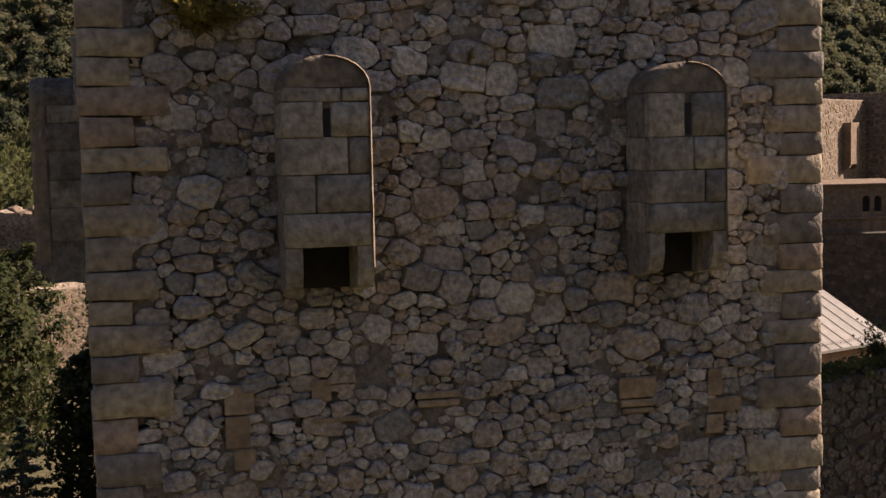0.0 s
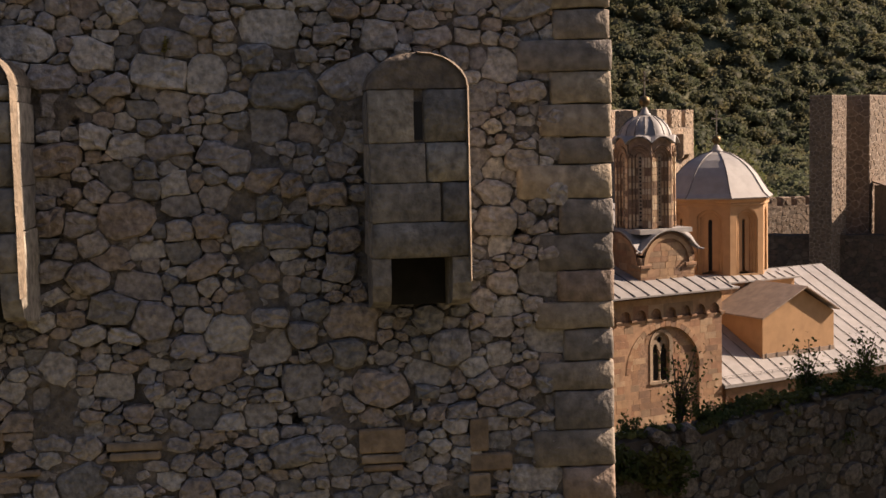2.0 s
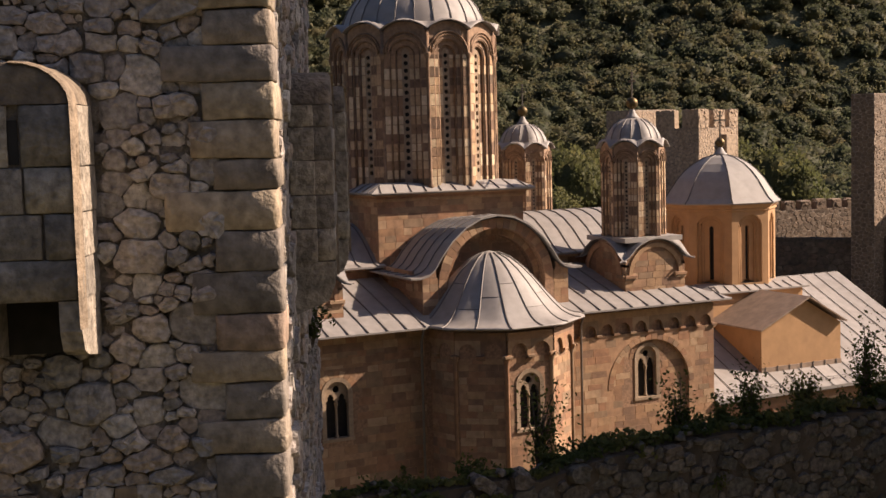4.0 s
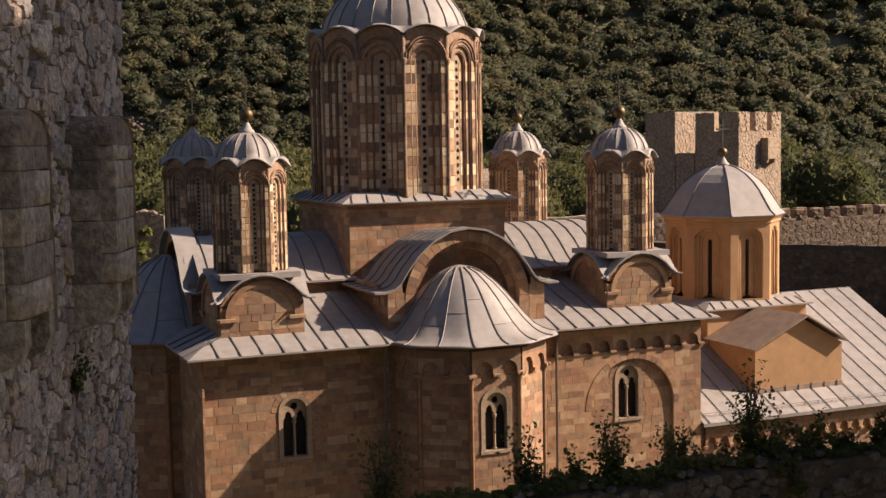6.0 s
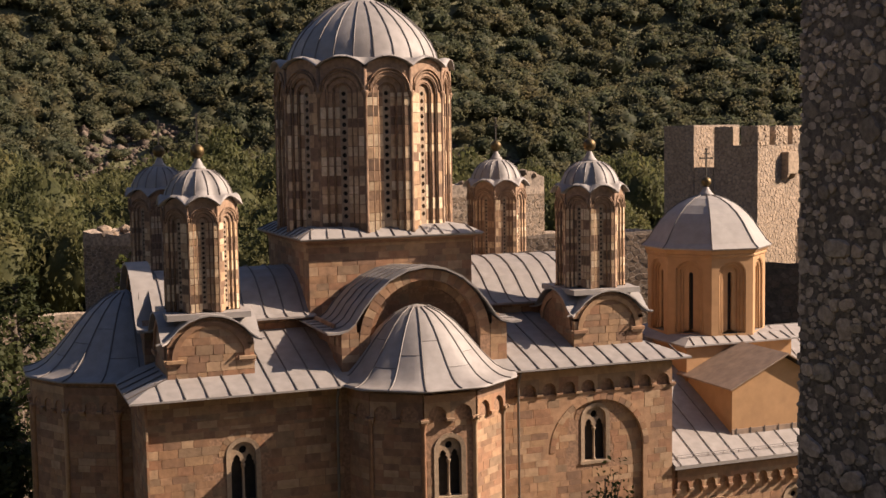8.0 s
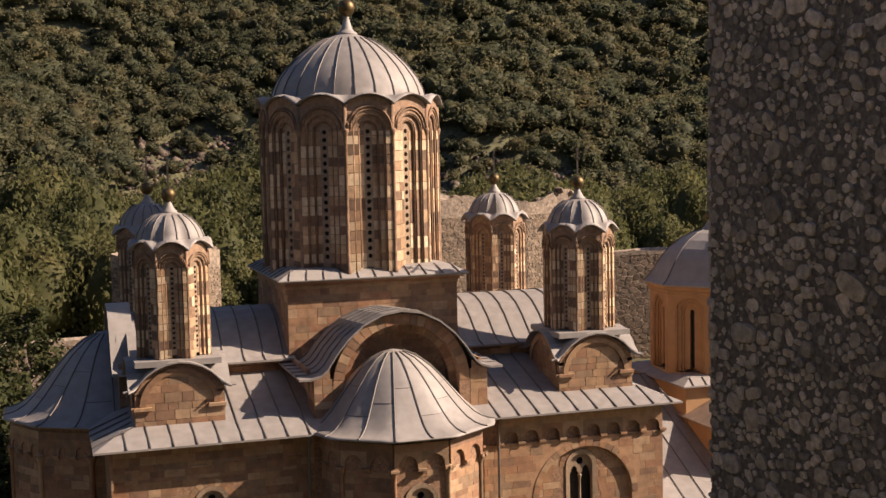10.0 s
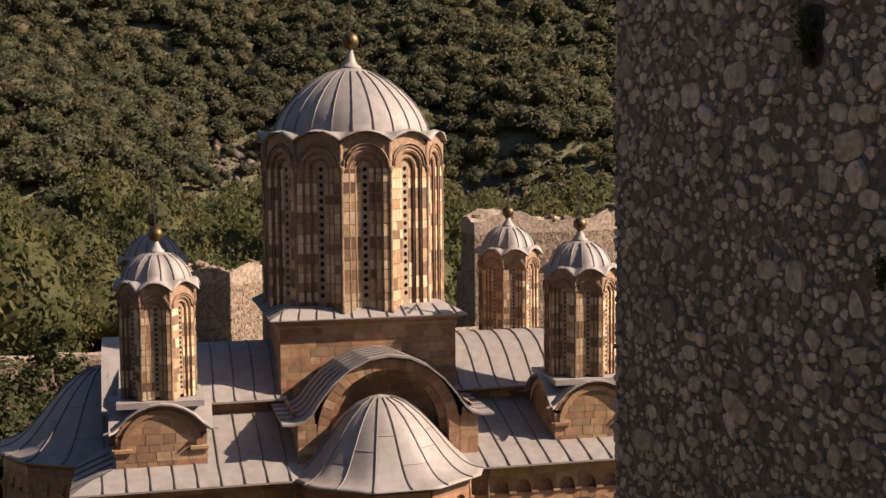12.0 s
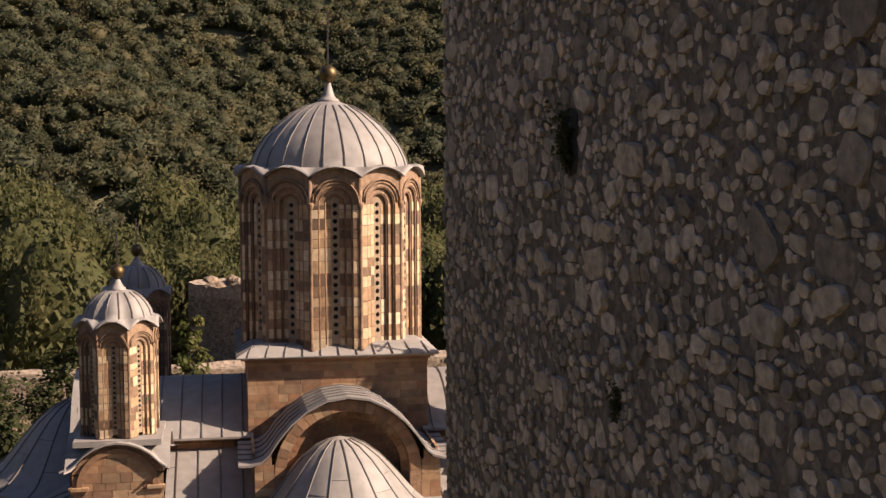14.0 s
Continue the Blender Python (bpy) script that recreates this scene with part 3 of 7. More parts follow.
def leaf_tris(centres, normals, size, rng):
    """Leaf clumps far off: small triangles at centres, facing about along normals."""
    n = len(centres)
    nrm = normals * 0.55 + rng.normal(0, 0.75, (n, 3))
    nrm /= np.linalg.norm(nrm, axis=1, keepdims=True) + 1e-9
    a = np.cross(nrm, rng.normal(0, 1, (n, 3)))
    a /= np.linalg.norm(a, axis=1, keepdims=True) + 1e-9
    b = np.cross(nrm, a)
    s = size * rng.uniform(0.6, 1.5, (n, 1))
    v = np.stack([centres - a * s, centres + a * s * 0.6 - b * s * 0.6, centres + a * s * 0.3 + b * s * 0.9], 1).reshape(-1, 3)
    return v, np.arange(3 * n).reshape(n, 3)


def ico_arrays(sub):
    b = bmesh.new()
    bmesh.ops.create_icosphere(b, subdivisions=sub, radius=1.0)
    v = np.array([p.co[:] for p in b.verts])
    f = np.array([[q.index for q in p.verts] for p in b.faces])
    b.free()
    return v, f


def crown_template(seed, lumps=26, leaves=330, leaf=0.102, squash=0.95, core=0.80):
    """A broad crown of radius about 1: a dark lumpy heart and leaf clumps on uneven bosses with gaps between."""
    rng = np.random.default_rng(seed)
    d = rng.normal(0, 1, (lumps, 3))
    d /= np.linalg.norm(d, axis=1, keepdims=True)
    d[:, 2] = np.abs(d[:, 2]) * 1.1 - 0.35
    c = d * rng.uniform(0.45, 0.72, (lumps, 1))
    r = rng.uniform(0.22, 0.42, lumps)
    k = rng.integers(0, lumps, leaves)
    w = rng.normal(0, 1, (leaves, 3))
    w /= np.linalg.norm(w, axis=1, keepdims=True)
    out = c[k] / (np.linalg.norm(c[k], axis=1, keepdims=True) + 1e-9)
    w = w + 0.7 * out
    w[:, 2] += 0.25
    w /= np.linalg.norm(w, axis=1, keepdims=True)
    p = c[k] + w * r[k][:, None] * rng.uniform(0.78, 1.2, (leaves, 1))
    lv, lf = leaf_tris(p, w, leaf, rng)
    iv, jf = ico_arrays(2 if leaves > 600 else 1)
    rad = np.array([max(0.34 * core / 0.8, max(float(np.dot(q, cc)) + math.sqrt(max(0.0, rr * rr - float(np.dot(cc, cc)) + float(np.dot(q, cc)) ** 2)) * core
                        if rr * rr - float(np.dot(cc, cc)) + float(np.dot(q, cc)) ** 2 > 0 else 0 for cc, rr in zip(c, r))) for q in iv])
    iv = iv * (rad * rng.uniform(0.90, 1.06, len(iv)))[:, None]
    v = np.concatenate([iv, lv])
    v[:, 2] *= squash
    return v, np.concatenate([jf, lf + len(iv)]), np.zeros((0, 4), int)


def merged(name, chunks, mat):
    """One mesh out of (vertices, triangles, quads) chunks."""
    nv = sum(len(c[0]) for c in chunks)
    v = np.concatenate([c[0] for c in chunks])
    loops, starts, off, base = [], [], 0, 0
    for cv, ct, cq in chunks:
        for arr in (ct, cq):
            if len(arr):
                k = arr.shape[1]
                loops.append((arr + base).ravel())
                starts.append(off + np.arange(len(arr)) * k)
                off += arr.size
        base += len(cv)
    loops, starts = np.concatenate(loops), np.concatenate(starts)
    d = bpy.data.meshes.new(name)
    d.vertices.add(nv)
    d.vertices.foreach_set("co", v.astype(np.float32).ravel())
    d.loops.add(len(loops))
    d.loops.foreach_set("vertex_index", loops.astype(np.int32))
    d.polygons.add(len(starts))
    d.polygons.foreach_set("loop_start", starts.astype(np.int32))
    d.update(calc_edges=True)
    d.validate()
    d.materials.append(mat)
    return d


def spin(v, ang, scale, at):
    c, s = math.cos(ang), math.sin(ang)
    r = np.array([[c, -s, 0], [s, c, 0], [0, 0, 1]])
    return (v * np.array(scale)) @ r.T + np.array(at)


TEMPLATES = [crown_template(k) for k in range(7)]
NEAR_TEMPLATES = [crown_template(20 + k, 34, 2800, 0.043, core=0.66) for k in range(5)]


def bare(x, y):
    """Where rock and scree break through the wood."""
    r, az = math.hypot(x, y), math.degrees(math.atan2(x, y))
    for a, w, r0, r1 in ((4.5, 3.2, 212, 240), (19.0, 6.0, 200, 222)):
        if abs(az - a) < w * (1 + 0.5 * noise.noise((x / 12, y / 12, 0))) and r0 - 8 < r < r1 + 8 * noise.noise((x / 9, y / 9, 5)):
            return True
    return False


def build_woods():
    rng = np.random.default_rng(4)
    chunks, vale = [], []
    r = 84.0
    while r < 400:
        step = 4.3 + max(0, r - 190) * 0.004
        a = -15.0
        while a < 62:
            az = math.radians(a + rng.uniform(-0.5, 0.5))
            rr = r + rng.uniform(-2.2, 2.2)
            x, y = rr * math.sin(az), rr * math.cos(az)
            a += math.degrees(step / r)
            if (rr * math.cos(az - 0.21) if az > 0.21 else rr) > 345:
                continue
            if bare(x, y) and rng.uniform() < 0.05:
                continue
            if y < 72 + 0.25 * x or (x > 55 and y < 100):
                continue
            s = rng.uniform(2.7, 4.6) * (1.3 if rng.uniform() < 0.12 else 1)
            if bare(x, y):
                s *= rng.uniform(0.3, 0.75)
            if rr < 160:
                if rng.uniform() < 0.5:
                    continue
                s *= 1.4
            pool = NEAR_TEMPLATES if rr < 160 else TEMPLATES
            v, t, q = pool[int(rng.integers(0, len(pool)))]
            tall = rng.uniform(0.80, 1.10) if rr > 160 else rng.uniform(1.1, 1.7)
            stand = 1.0 if rr > 160 else rng.uniform(0.0, 3.5)
            (chunks if rr > 160 else vale).append((spin(v, rng.uniform(0, 6.28), (s, s * rng.uniform(0.85, 1.15), s * tall), (x, y, height(x, y) + s * tall * 0.45 + stand)), t, q))
        r += step * 0.84
    tagged(new("hillside_woods", merged("hillside_woods", chunks, WOODS)), "dense mixed green and yellowing deciduous wood on the hillside", "woods", kind="stuff")
    tagged(new("valley_trees", merged("valley_trees", vale, VALE)), "thicket of green broadleaf trees on the valley floor", "woods", kind="stuff")


build_woods()


def build_scree():
    """Rocks where the hillside is bare."""
    rng = random.Random(17)
    base, f = ico_arrays(1)
    chunks = []
    while len(chunks) < 1400:
        az, r = radians(rng.uniform(-2, 30)), rng.uniform(200, 250)
        x, y = r * math.sin(az), r * math.cos(az)
        if not bare(x, y):
            continue
        s = rng.uniform(0.25, 1.0) * (1.8 if rng.random() < 0.1 else 1)
        v = base * np.array([[rng.uniform(0.7, 1.3)] * 3 for q in base])
        chunks.append((spin(v, rng.uniform(0, 6), (s, s * 0.8, s * rng.uniform(0.5, 1.1)), (x, y, height(x, y) + 0.1 * s)), f, np.zeros((0, 4), int)))
    tagged(new("scree", merged("scree", chunks, SCREE)), "brown scree and outcrops breaking through the hillside wood", "rocks", kind="stuff")


build_scree()


def limb_tree(name, label, at, tall, wide, seed, mat, group="", conical=False):
    """A tree: a tapered trunk with limbs, and a crown of many leaf clumps round the limbs."""
    rng = np.random.default_rng(seed)
    x, y, z = at
    root = thing(name, label, "tree", group, m=Matrix.Translation(at))
    tr = Mesh()
    tr.tube([(x, y, z - 0.1), (x + rng.normal(0, 0.1), y, z + tall * 0.35), (x + rng.normal(0, 0.2), y + rng.normal(0, 0.2), z + tall * 0.66)], 0.03 * tall, 8, 0.25)
    tips = []
    nl = 34 if conical else 27
    for i in range(nl):
        f = (i + 0.5) / nl
        a = i * 2.4 + rng.uniform(-0.3, 0.3)
        if conical:
            zz = z + tall * (0.08 + 0.88 * f)
            reach = wide * (1.02 - f) * rng.uniform(0.8, 1.1)
            drop = -0.12 * reach
        else:
            zz = z + tall * (0.10 + 0.65 * f)
            reach = wide * math.sin(math.pi * (0.28 + 0.62 * f)) * rng.uniform(0.75, 1.1)
            drop = 0.45 * reach
        e = (x + reach * math.cos(a), y + reach * math.sin(a), zz + drop)
        tr.tube([(x, y, zz), ((x + e[0]) / 2, (y + e[1]) / 2, (zz + e[2]) / 2 + 0.1 * reach), e], 0.010 * tall, 5, 0.3)
        tips.append((e, zz, reach))
    part("trunk", tr, BARK, root)
    pts, nrm = [], []
    for e, zz, reach in tips:
        n = int(70 + 60 * reach)
        f = rng.uniform(0.25, 1.08, n) ** 0.7
        p = np.array([x, y, zz]) + f[:, None] * (np.array(e) - np.array([x, y, zz]))
        p += rng.normal(0, (0.14 if conical else 0.26) * max(0.6, min(1.6, reach)), (n, 3)) * (np.array([1, 1, 0.45]) if conical else 1)
        pts.append(p)
        q = p - np.array([x, y, z + tall * 0.45])
        nrm.append(q / (np.linalg.norm(q, axis=1, keepdims=True) + 1e-9))
    pts, nrm = np.concatenate(pts), np.concatenate(nrm)
    v, f = leaf_quads(pts, nrm, 0.13 if conical else 0.17, rng, 0.45 if conical else 0.7)
    part("crown", merged("crown", [(v, np.zeros((0, 3), int), f)], mat), mat, root)
    return root


def shrub(name, label, at, tall, wide, seed, mat, leaf=0.05, stems=9, per=60, category="shrub", lean=(0, 0), group=""):
    """A shrub or weed: thin stems with leaves along them."""
    rng = np.random.default_rng(seed)
    x, y, z = at
    root = thing(name, label, category, group, m=Matrix.Translation(at))
    st = Mesh()
    pts = []
    for i in range(stems):
        a, f = rng.uniform(0, 6.28), rng.uniform(0.35, 1.0)
        reach, up = wide * rng.uniform(0.2, 1.0), tall * f
        e = np.array([x + reach * math.cos(a) + lean[0] * up, y + reach * math.sin(a) + lean[1] * up, z + up])
        mid = np.array([x + 0.35 * (e[0] - x), y + 0.35 * (e[1] - y), z + 0.6 * up])
        st.tube([(x, y, z - 0.05), mid, e], 0.012 * max(0.6, tall), 5, 0.35)
        for k in range(per):
            t = rng.uniform(0.2, 1.05)
            p = (1 - t) ** 2 * np.array([x, y, z]) + 2 * t * (1 - t) * mid + t * t * e
            pts.append(p + rng.normal(0, 0.07 * tall * (0.4 + t), 3))
    part("stem", st, BARK, root)
    pts = np.array(pts)
    v, f = leaf_quads(pts, rng.normal(0, 1, pts.shape) + np.array([0, 0, 0.6]), leaf, rng, 0.55)
    part("foliage", merged("foliage", [(v, np.zeros((0, 3), int), f)], mat), mat, root)
    return root


# ---- masonry with openings ----
def opened_wall(m, w, z0, z1, openings, depth=0.4):
    """A wall's face in its frame, with round-headed openings (centre, sill, spring, half width) that go depth deep."""
    s = Mesh()
    P = lambda u, z, y=0.0: m @ Vector((u, y, z))
    ops = sorted(openings)
    u = 0.0
    for c, sill, spring, a in ops:
        s.add([P(u, z0), P(c - a, z0), P(c - a, z1), P(u, z1)], [(0, 1, 2, 3)])
        s.add([P(c - a, z0), P(c + a, z0), P(c + a, sill), P(c - a, sill)], [(0, 1, 2, 3)])
        pts = arch_pts(a, spring, sill, 12, c)
        top = pts[2:-2]
        s.strip([P(*q) for q in top], [P(q[0], z1) for q in top])
        s.strip([P(*q) for q in pts + pts[:1]], [P(q[0], q[1], depth) for q in pts + pts[:1]])
        u = c + a
    s.add([P(u, z0), P(w, z0), P(w, z1), P(u, z1)], [(0, 1, 2, 3)])
    return s


def clear_of(openings, pad=0.02):
    def keep(u, z, b, h):
        for c, sill, spring, a in openings:
            top = spring + a
            if u < c + a + pad and u + b > c - a - pad and z < top + pad and z + h > sill - pad:
                return False
        return True
    return keep


def bifora(parent, m, c, sill, a, tall, name="window"):
    """A twin-lancet window: pale surround, tracery with a round eye, a colonnette and dark panes."""
    P = lambda u, z, y=0.0: m @ Vector((u, y, z))
    spring = sill + tall - a
    win = Mesh()
    outer, inner = arch_pts(a, spring, sill, 12, c), arch_pts(a - 0.17, spring, sill + 0.10, 12, c)
    win.strip([P(u, z, -0.035) for u, z in outer], [P(u, z, -0.02) for u, z in inner])
    win.strip([P(u, z, 0.12) for u, z in outer], [P(u, z, -0.035) for u, z in outer])
    win.strip([P(u, z, -0.02) for u, z in inner], [P(u, z, 0.22) for u, z in inner])
    win.box((c - a - 0.03, -0.06, sill - 0.02), (c + a + 0.03, 0.25, sill + 0.10), m)
    w = part(name, win, TRIM, parent, "pale carved stone surround of a twin-lancet window")
    b = a - 0.17
    ze = spring + b * 0.30
    eye = 0.30 * b
    low = spring - 0.40 * tall / 2.4
    la, up = b * 0.40, 0.40
    half = lambda lc: [(lc - la, low), (lc - la, low + 0.10), (lc - la * 0.62, low + 0.17), (lc - la * 0.72, low + 0.24), (lc - la * 0.38, low + up * 0.85), (lc, low + up),
                       (lc + la * 0.38, low + up * 0.85), (lc + la * 0.72, low + 0.24), (lc + la * 0.62, low + 0.17), (lc + la, low + 0.10), (lc + la, low)]
    head = [q for q in arch_pts(b, spring, low, 12, c)]
    line = head + half(c + b * 0.5)[::-1] + half(c - b * 0.5)[::-1]
    eyes = [(c + eye * math.cos(math.tau * i / 14), ze + 0.02 + eye * math.sin(math.tau * i / 14)) for i in range(14)]
    plate = bmesh.new()
    edges = []
    for loop in (line, eyes):
        vs = [plate.verts.new(P(u, z, 0.10)) for u, z in loop]
        edges += [plate.edges.new((vs[i], vs[(i + 1) % len(vs)])) for i in range(len(vs))]
    bmesh.ops.triangle_fill(plate, use_beauty=True, use_dissolve=False, edges=edges)
    plate.verts.index_update()
    tr = Mesh()
    tr.add([q.co[:] for q in plate.verts], [tuple(q.index for q in f.verts) for f in plate.faces])
    plate.free()
    for loop in (line, eyes):
        tr.strip([P(u, z, 0.10) for u, z in loop + loop[:1]], [P(u, z, 0.20) for u, z in loop + loop[:1]])
    part("tracery", tr, TRIM, w)
    col = Mesh()
    z0 = sill + 0.10
    p = P(c, 0, 0.14)
    col.lathe([(0.085, 0), (0.085, 0.06), (0.05, 0.12), (0.045, low - z0 - 0.14), (0.06, low - z0 - 0.1), (0.09, low - z0), (0.09, low - z0 + 0.03)], (p.x, p.y, z0), 10)
    part("colonnette", col, TRIM, w, smooth=True)
    pane = Mesh()
    pane.add([P(c - b, sill + 0.1, 0.26), P(c + b, sill + 0.1, 0.26), P(c + b, spring + b, 0.26), P(c - b, spring + b, 0.26)], [(0, 1, 2, 3)])
    part("pane", pane, UNLIT_BLACK, w, "dark glazing behind the tracery")
    return w


# ---- the church ----
church = thing("church", "sandstone monastery church with lead-covered domes and an ochre narthex", "church", m=Matrix.Translation((0, 0, GROUND)))
CH = Matrix.Translation((0, 0, -GROUND))


def cpart(name, mesh, mat, parent=church, label="", kind="", smooth=False):
    ob = part(name, mesh, mat, parent, label, kind, smooth)
    if parent is church:
        ob.matrix_parent_inverse = CH
    return ob


def sheeted(name, mesh, key, label):
    """A roof of lead sheets, set apart by key(centre of a face); the first of them carries the others."""
    groups, root = {}, None
    for f in mesh.f:
        c = sum((Vector(mesh.v[i]) for i in f), Vector()) / len(f)
        groups.setdefault(key(c), []).append(f)
    for k in sorted(groups):
        at, one = {}, Mesh()
        for f in groups[k]:
            for i in f:
                if i not in at:
                    at[i] = len(one.v)
                    one.v.append(mesh.v[i])
            one.f.append(tuple(at[i] for i in f))
        if root is None:
            root = cpart(name, one, SHEET, church, label, smooth=True)
        else:
            part("sheet", one, SHEET, root, smooth=True)
    return root


def seams(parent, lines, r=0.045):
    for pts in lines:
        s = Mesh()
        s.tube(pts, r * 0.68, 5)
        part("seam", s, SEAM, parent)


def finial(parent, x, y, z, ball, cone, cross, r, turn=0.0):
    """A lead cone, a gilt ball and an iron cross on a dome's top at z; ball: its height, cross: its top."""
    k = Mesh()
    k.lathe([(cone * 1.7, -0.06), (cone * 1.5, 0.05), (cone * 1.15, 0.10), (cone * 0.85, 0.22), (cone * 0.42, (ball - z) * 0.6), (cone * 0.26, ball - z)], (x, y, z), 14)
    part("finial_cone", k, LEAD, parent, "lead finial cone", smooth=True)
    b = Mesh()
    b.lathe([(0.02, -r)] + [(r * math.cos(t), r * math.sin(t)) for t in [-1.2, -0.8, -0.4, 0, 0.4, 0.8, 1.2]] + [(0.02, r)], (x, y, ball), 14)
    part("finial_ball", b, GILT, parent, "tarnished gilt ball", smooth=True)
    c = Mesh()
    s = (cross - ball)
    t = 0.021 * (1 + 0.3 * s)
    c.box((x - t, y - t, ball + r * 0.9), (x + t, y + t, cross))
    ca, sa = math.cos(turn), math.sin(turn)
    m = Matrix(((ca, -sa, 0, x), (sa, ca, 0, y), (0, 0, 1, 0), (0, 0, 0, 1)))
    for f, w in ((0.72, 0.20), (0.86, 0.09)):
        c.box((-w * s, -t * 0.8, ball + f * s - t), (w * s, t * 0.8, ball + f * s + t), m)
    for sx in (-1, 1):
        c.box((sx * 0.20 * s - t * 1.6, -t, ball + 0.72 * s - t * 1.6), (sx * 0.20 * s + t * 1.6, t, ball + 0.72 * s + t * 1.6), m)
    c.box((x - t * 1.6, y - t * 1.6, cross - t * 2), (x + t * 1.6, y + t * 1.6, cross + t))
    part("cross", c, IRON, parent, "small dark iron cross")


def niche_face(m, hw, z0, spring, top, k, slab=True):
    """A drum's face: stepped, round-headed recesses about a slit; top(u) is the upper edge. Gives stone, rolls and the slit's half width."""
    P = lambda u, z, y=0.0: m @ Vector((u, y, z))
    a1, a2, ws = 0.70 * hw, 0.44 * hw, 0.17 * hw
    d1, d2 = 0.13 * k, 0.27 * k
    s = Mesh()
    n = 12
    i1 = arch_pts(a1, spring, z0, n)
    out = []
    for j, (u, z) in enumerate(i1):
        if j < 3:
            out.append((-hw, z))
        elif j >= len(i1) - 3:
            out.append((hw, z))
        else:
            f = (j - 2) / n
            if f < 0.2:
                out.append((-hw, spring + (top(-hw) - spring) * f / 0.2))
            elif f > 0.8:
                out.append((hw, spring + (top(hw) - spring) * (1 - f) / 0.2))
            else:
                x = -hw + 2 * hw * (f - 0.2) / 0.6
                out.append((x, top(x)))
    i2 = arch_pts(a2, spring, z0 + 0.25 * k, n)
    s.strip([P(*q) for q in out], [P(*q) for q in i1])
    s.strip([P(*q) for q in i1], [P(*q, d1) for q in i1])
    s.strip([P(*q, d1) for q in i1], [P(*q, d1) for q in i2])
    s.strip([P(*q, d1) for q in i2], [P(*q, d2) for q in i2])
    zt = spring + 0.12 * hw
    i3 = arch_pts(ws, zt, z0 + 0.25 * k, n)
    s.strip([P(*q, d2) for q in i2], [P(*q, d2) for q in i3])
    rolls = Mesh()
    for a, d, zz in ((a1, d1 * 0.55, z0), (a2, (d1 + d2) * 0.5, z0 + 0.25 * k)):
        pts = arch_pts(a - 0.03 * k, spring, zz, n)
        rolls.tube([P(*q, d) for q in pts], 0.048 * k, 6)
    for f, d in ((0.80, -0.015), (0.93, -0.05)):
        arc = [q for q in arch_pts(f * hw, spring + 0.06 * k, spring, n)[2:-2]]
        rolls.tube([P(*q, d) for q in arc], 0.042 * k, 6)
    return s, rolls, a1, a2, ws, d1, d2, zt


def holed_slab(m, ws, z0, z1, d, k):
    """The slit's stone slab with a row of round holes, and a black sheet for the unlit inside."""
    P = lambda u, z, y=0.0: m @ Vector((u, y, z))
    s = Mesh()
    cell = ws * 1.85
    n = max(1, int((z1 - z0) / cell))
    cell = (z1 - z0) / n
    s.add([P(-ws, z0 - 0.3 * k, d), P(ws, z0 - 0.3 * k, d), P(ws, z0, d), P(-ws, z0, d)], [(0, 1, 2, 3)])
    s.add([P(-ws, z1, d), P(ws, z1, d), P(ws * 0.7, z1 + ws * 0.8, d), P(0, z1 + ws * 1.05, d), P(-ws * 0.7, z1 + ws * 0.8, d)], [(0, 1, 2, 3, 4)])
    r = ws * 0.60
    for i in range(n):
        zc = z0 + (i + 0.5) * cell
        h = cell / 2
        sq = [(ws, 0), (ws, h), (0, h), (-ws, h), (-ws, 0), (-ws, -h), (0, -h), (ws, -h), (ws, 0)]
        ci = [(r * math.cos(math.tau * j / 8), r * math.sin(math.tau * j / 8)) for j in range(9)]
        s.strip([P(u, zc + z, d) for u, z in sq], [P(u, zc + z, d) for u, z in ci])
        s.strip([P(u, zc + z, d) for u, z in ci], [P(u, zc + z, d + 0.10 * k) for u, z in ci])
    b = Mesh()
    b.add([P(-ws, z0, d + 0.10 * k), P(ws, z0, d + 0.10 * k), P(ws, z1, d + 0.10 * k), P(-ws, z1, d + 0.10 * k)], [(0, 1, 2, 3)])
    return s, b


def dome_roof(x, y, nside, a0, ap, tip, zv, zp, prof, lobes=0.0):
    """A lead dome with a scalloped eave: valleys of radius tip at the drum's corners, crests at zp over its faces."""
    per = 8
    n = nside * per
    rings = [[], [], [], []]
    for i in range(n):
        th = a0 + math.tau * i / n
        s = (i % per) / per * 2 - 1
        c = math.cos(math.pi * s / 2) ** 0.75
        rad = tip - (tip - ap * 1.045) * c
        z = zv + (zp - zv) * c
        d = (math.cos(th), math.sin(th))
        for j, (rr, zz) in enumerate(((ap * 0.97, z - 0.02), (rad - 0.02, z - 0.03), (rad, z), (rad * 0.93, z + 0.05 + 0.03 * c))):
            rings[j].append((x + rr * d[0], y + rr * d[1], zz))
    for r, z in prof:
        ring = []
        for i in range(n):
            th = a0 + math.tau * i / n
            s = (i % per) / per * 2 - 1
            q = r * (1 + lobes * (math.cos(math.pi * s / 2) - 0.6) * min(1, r / prof[0][0] + 0.2))
            ring.append((x + q * math.cos(th), y + q * math.sin(th), z))
        rings.append(ring)
    mesh = Mesh()
    mesh.loft(rings, True, False, True)
    return mesh


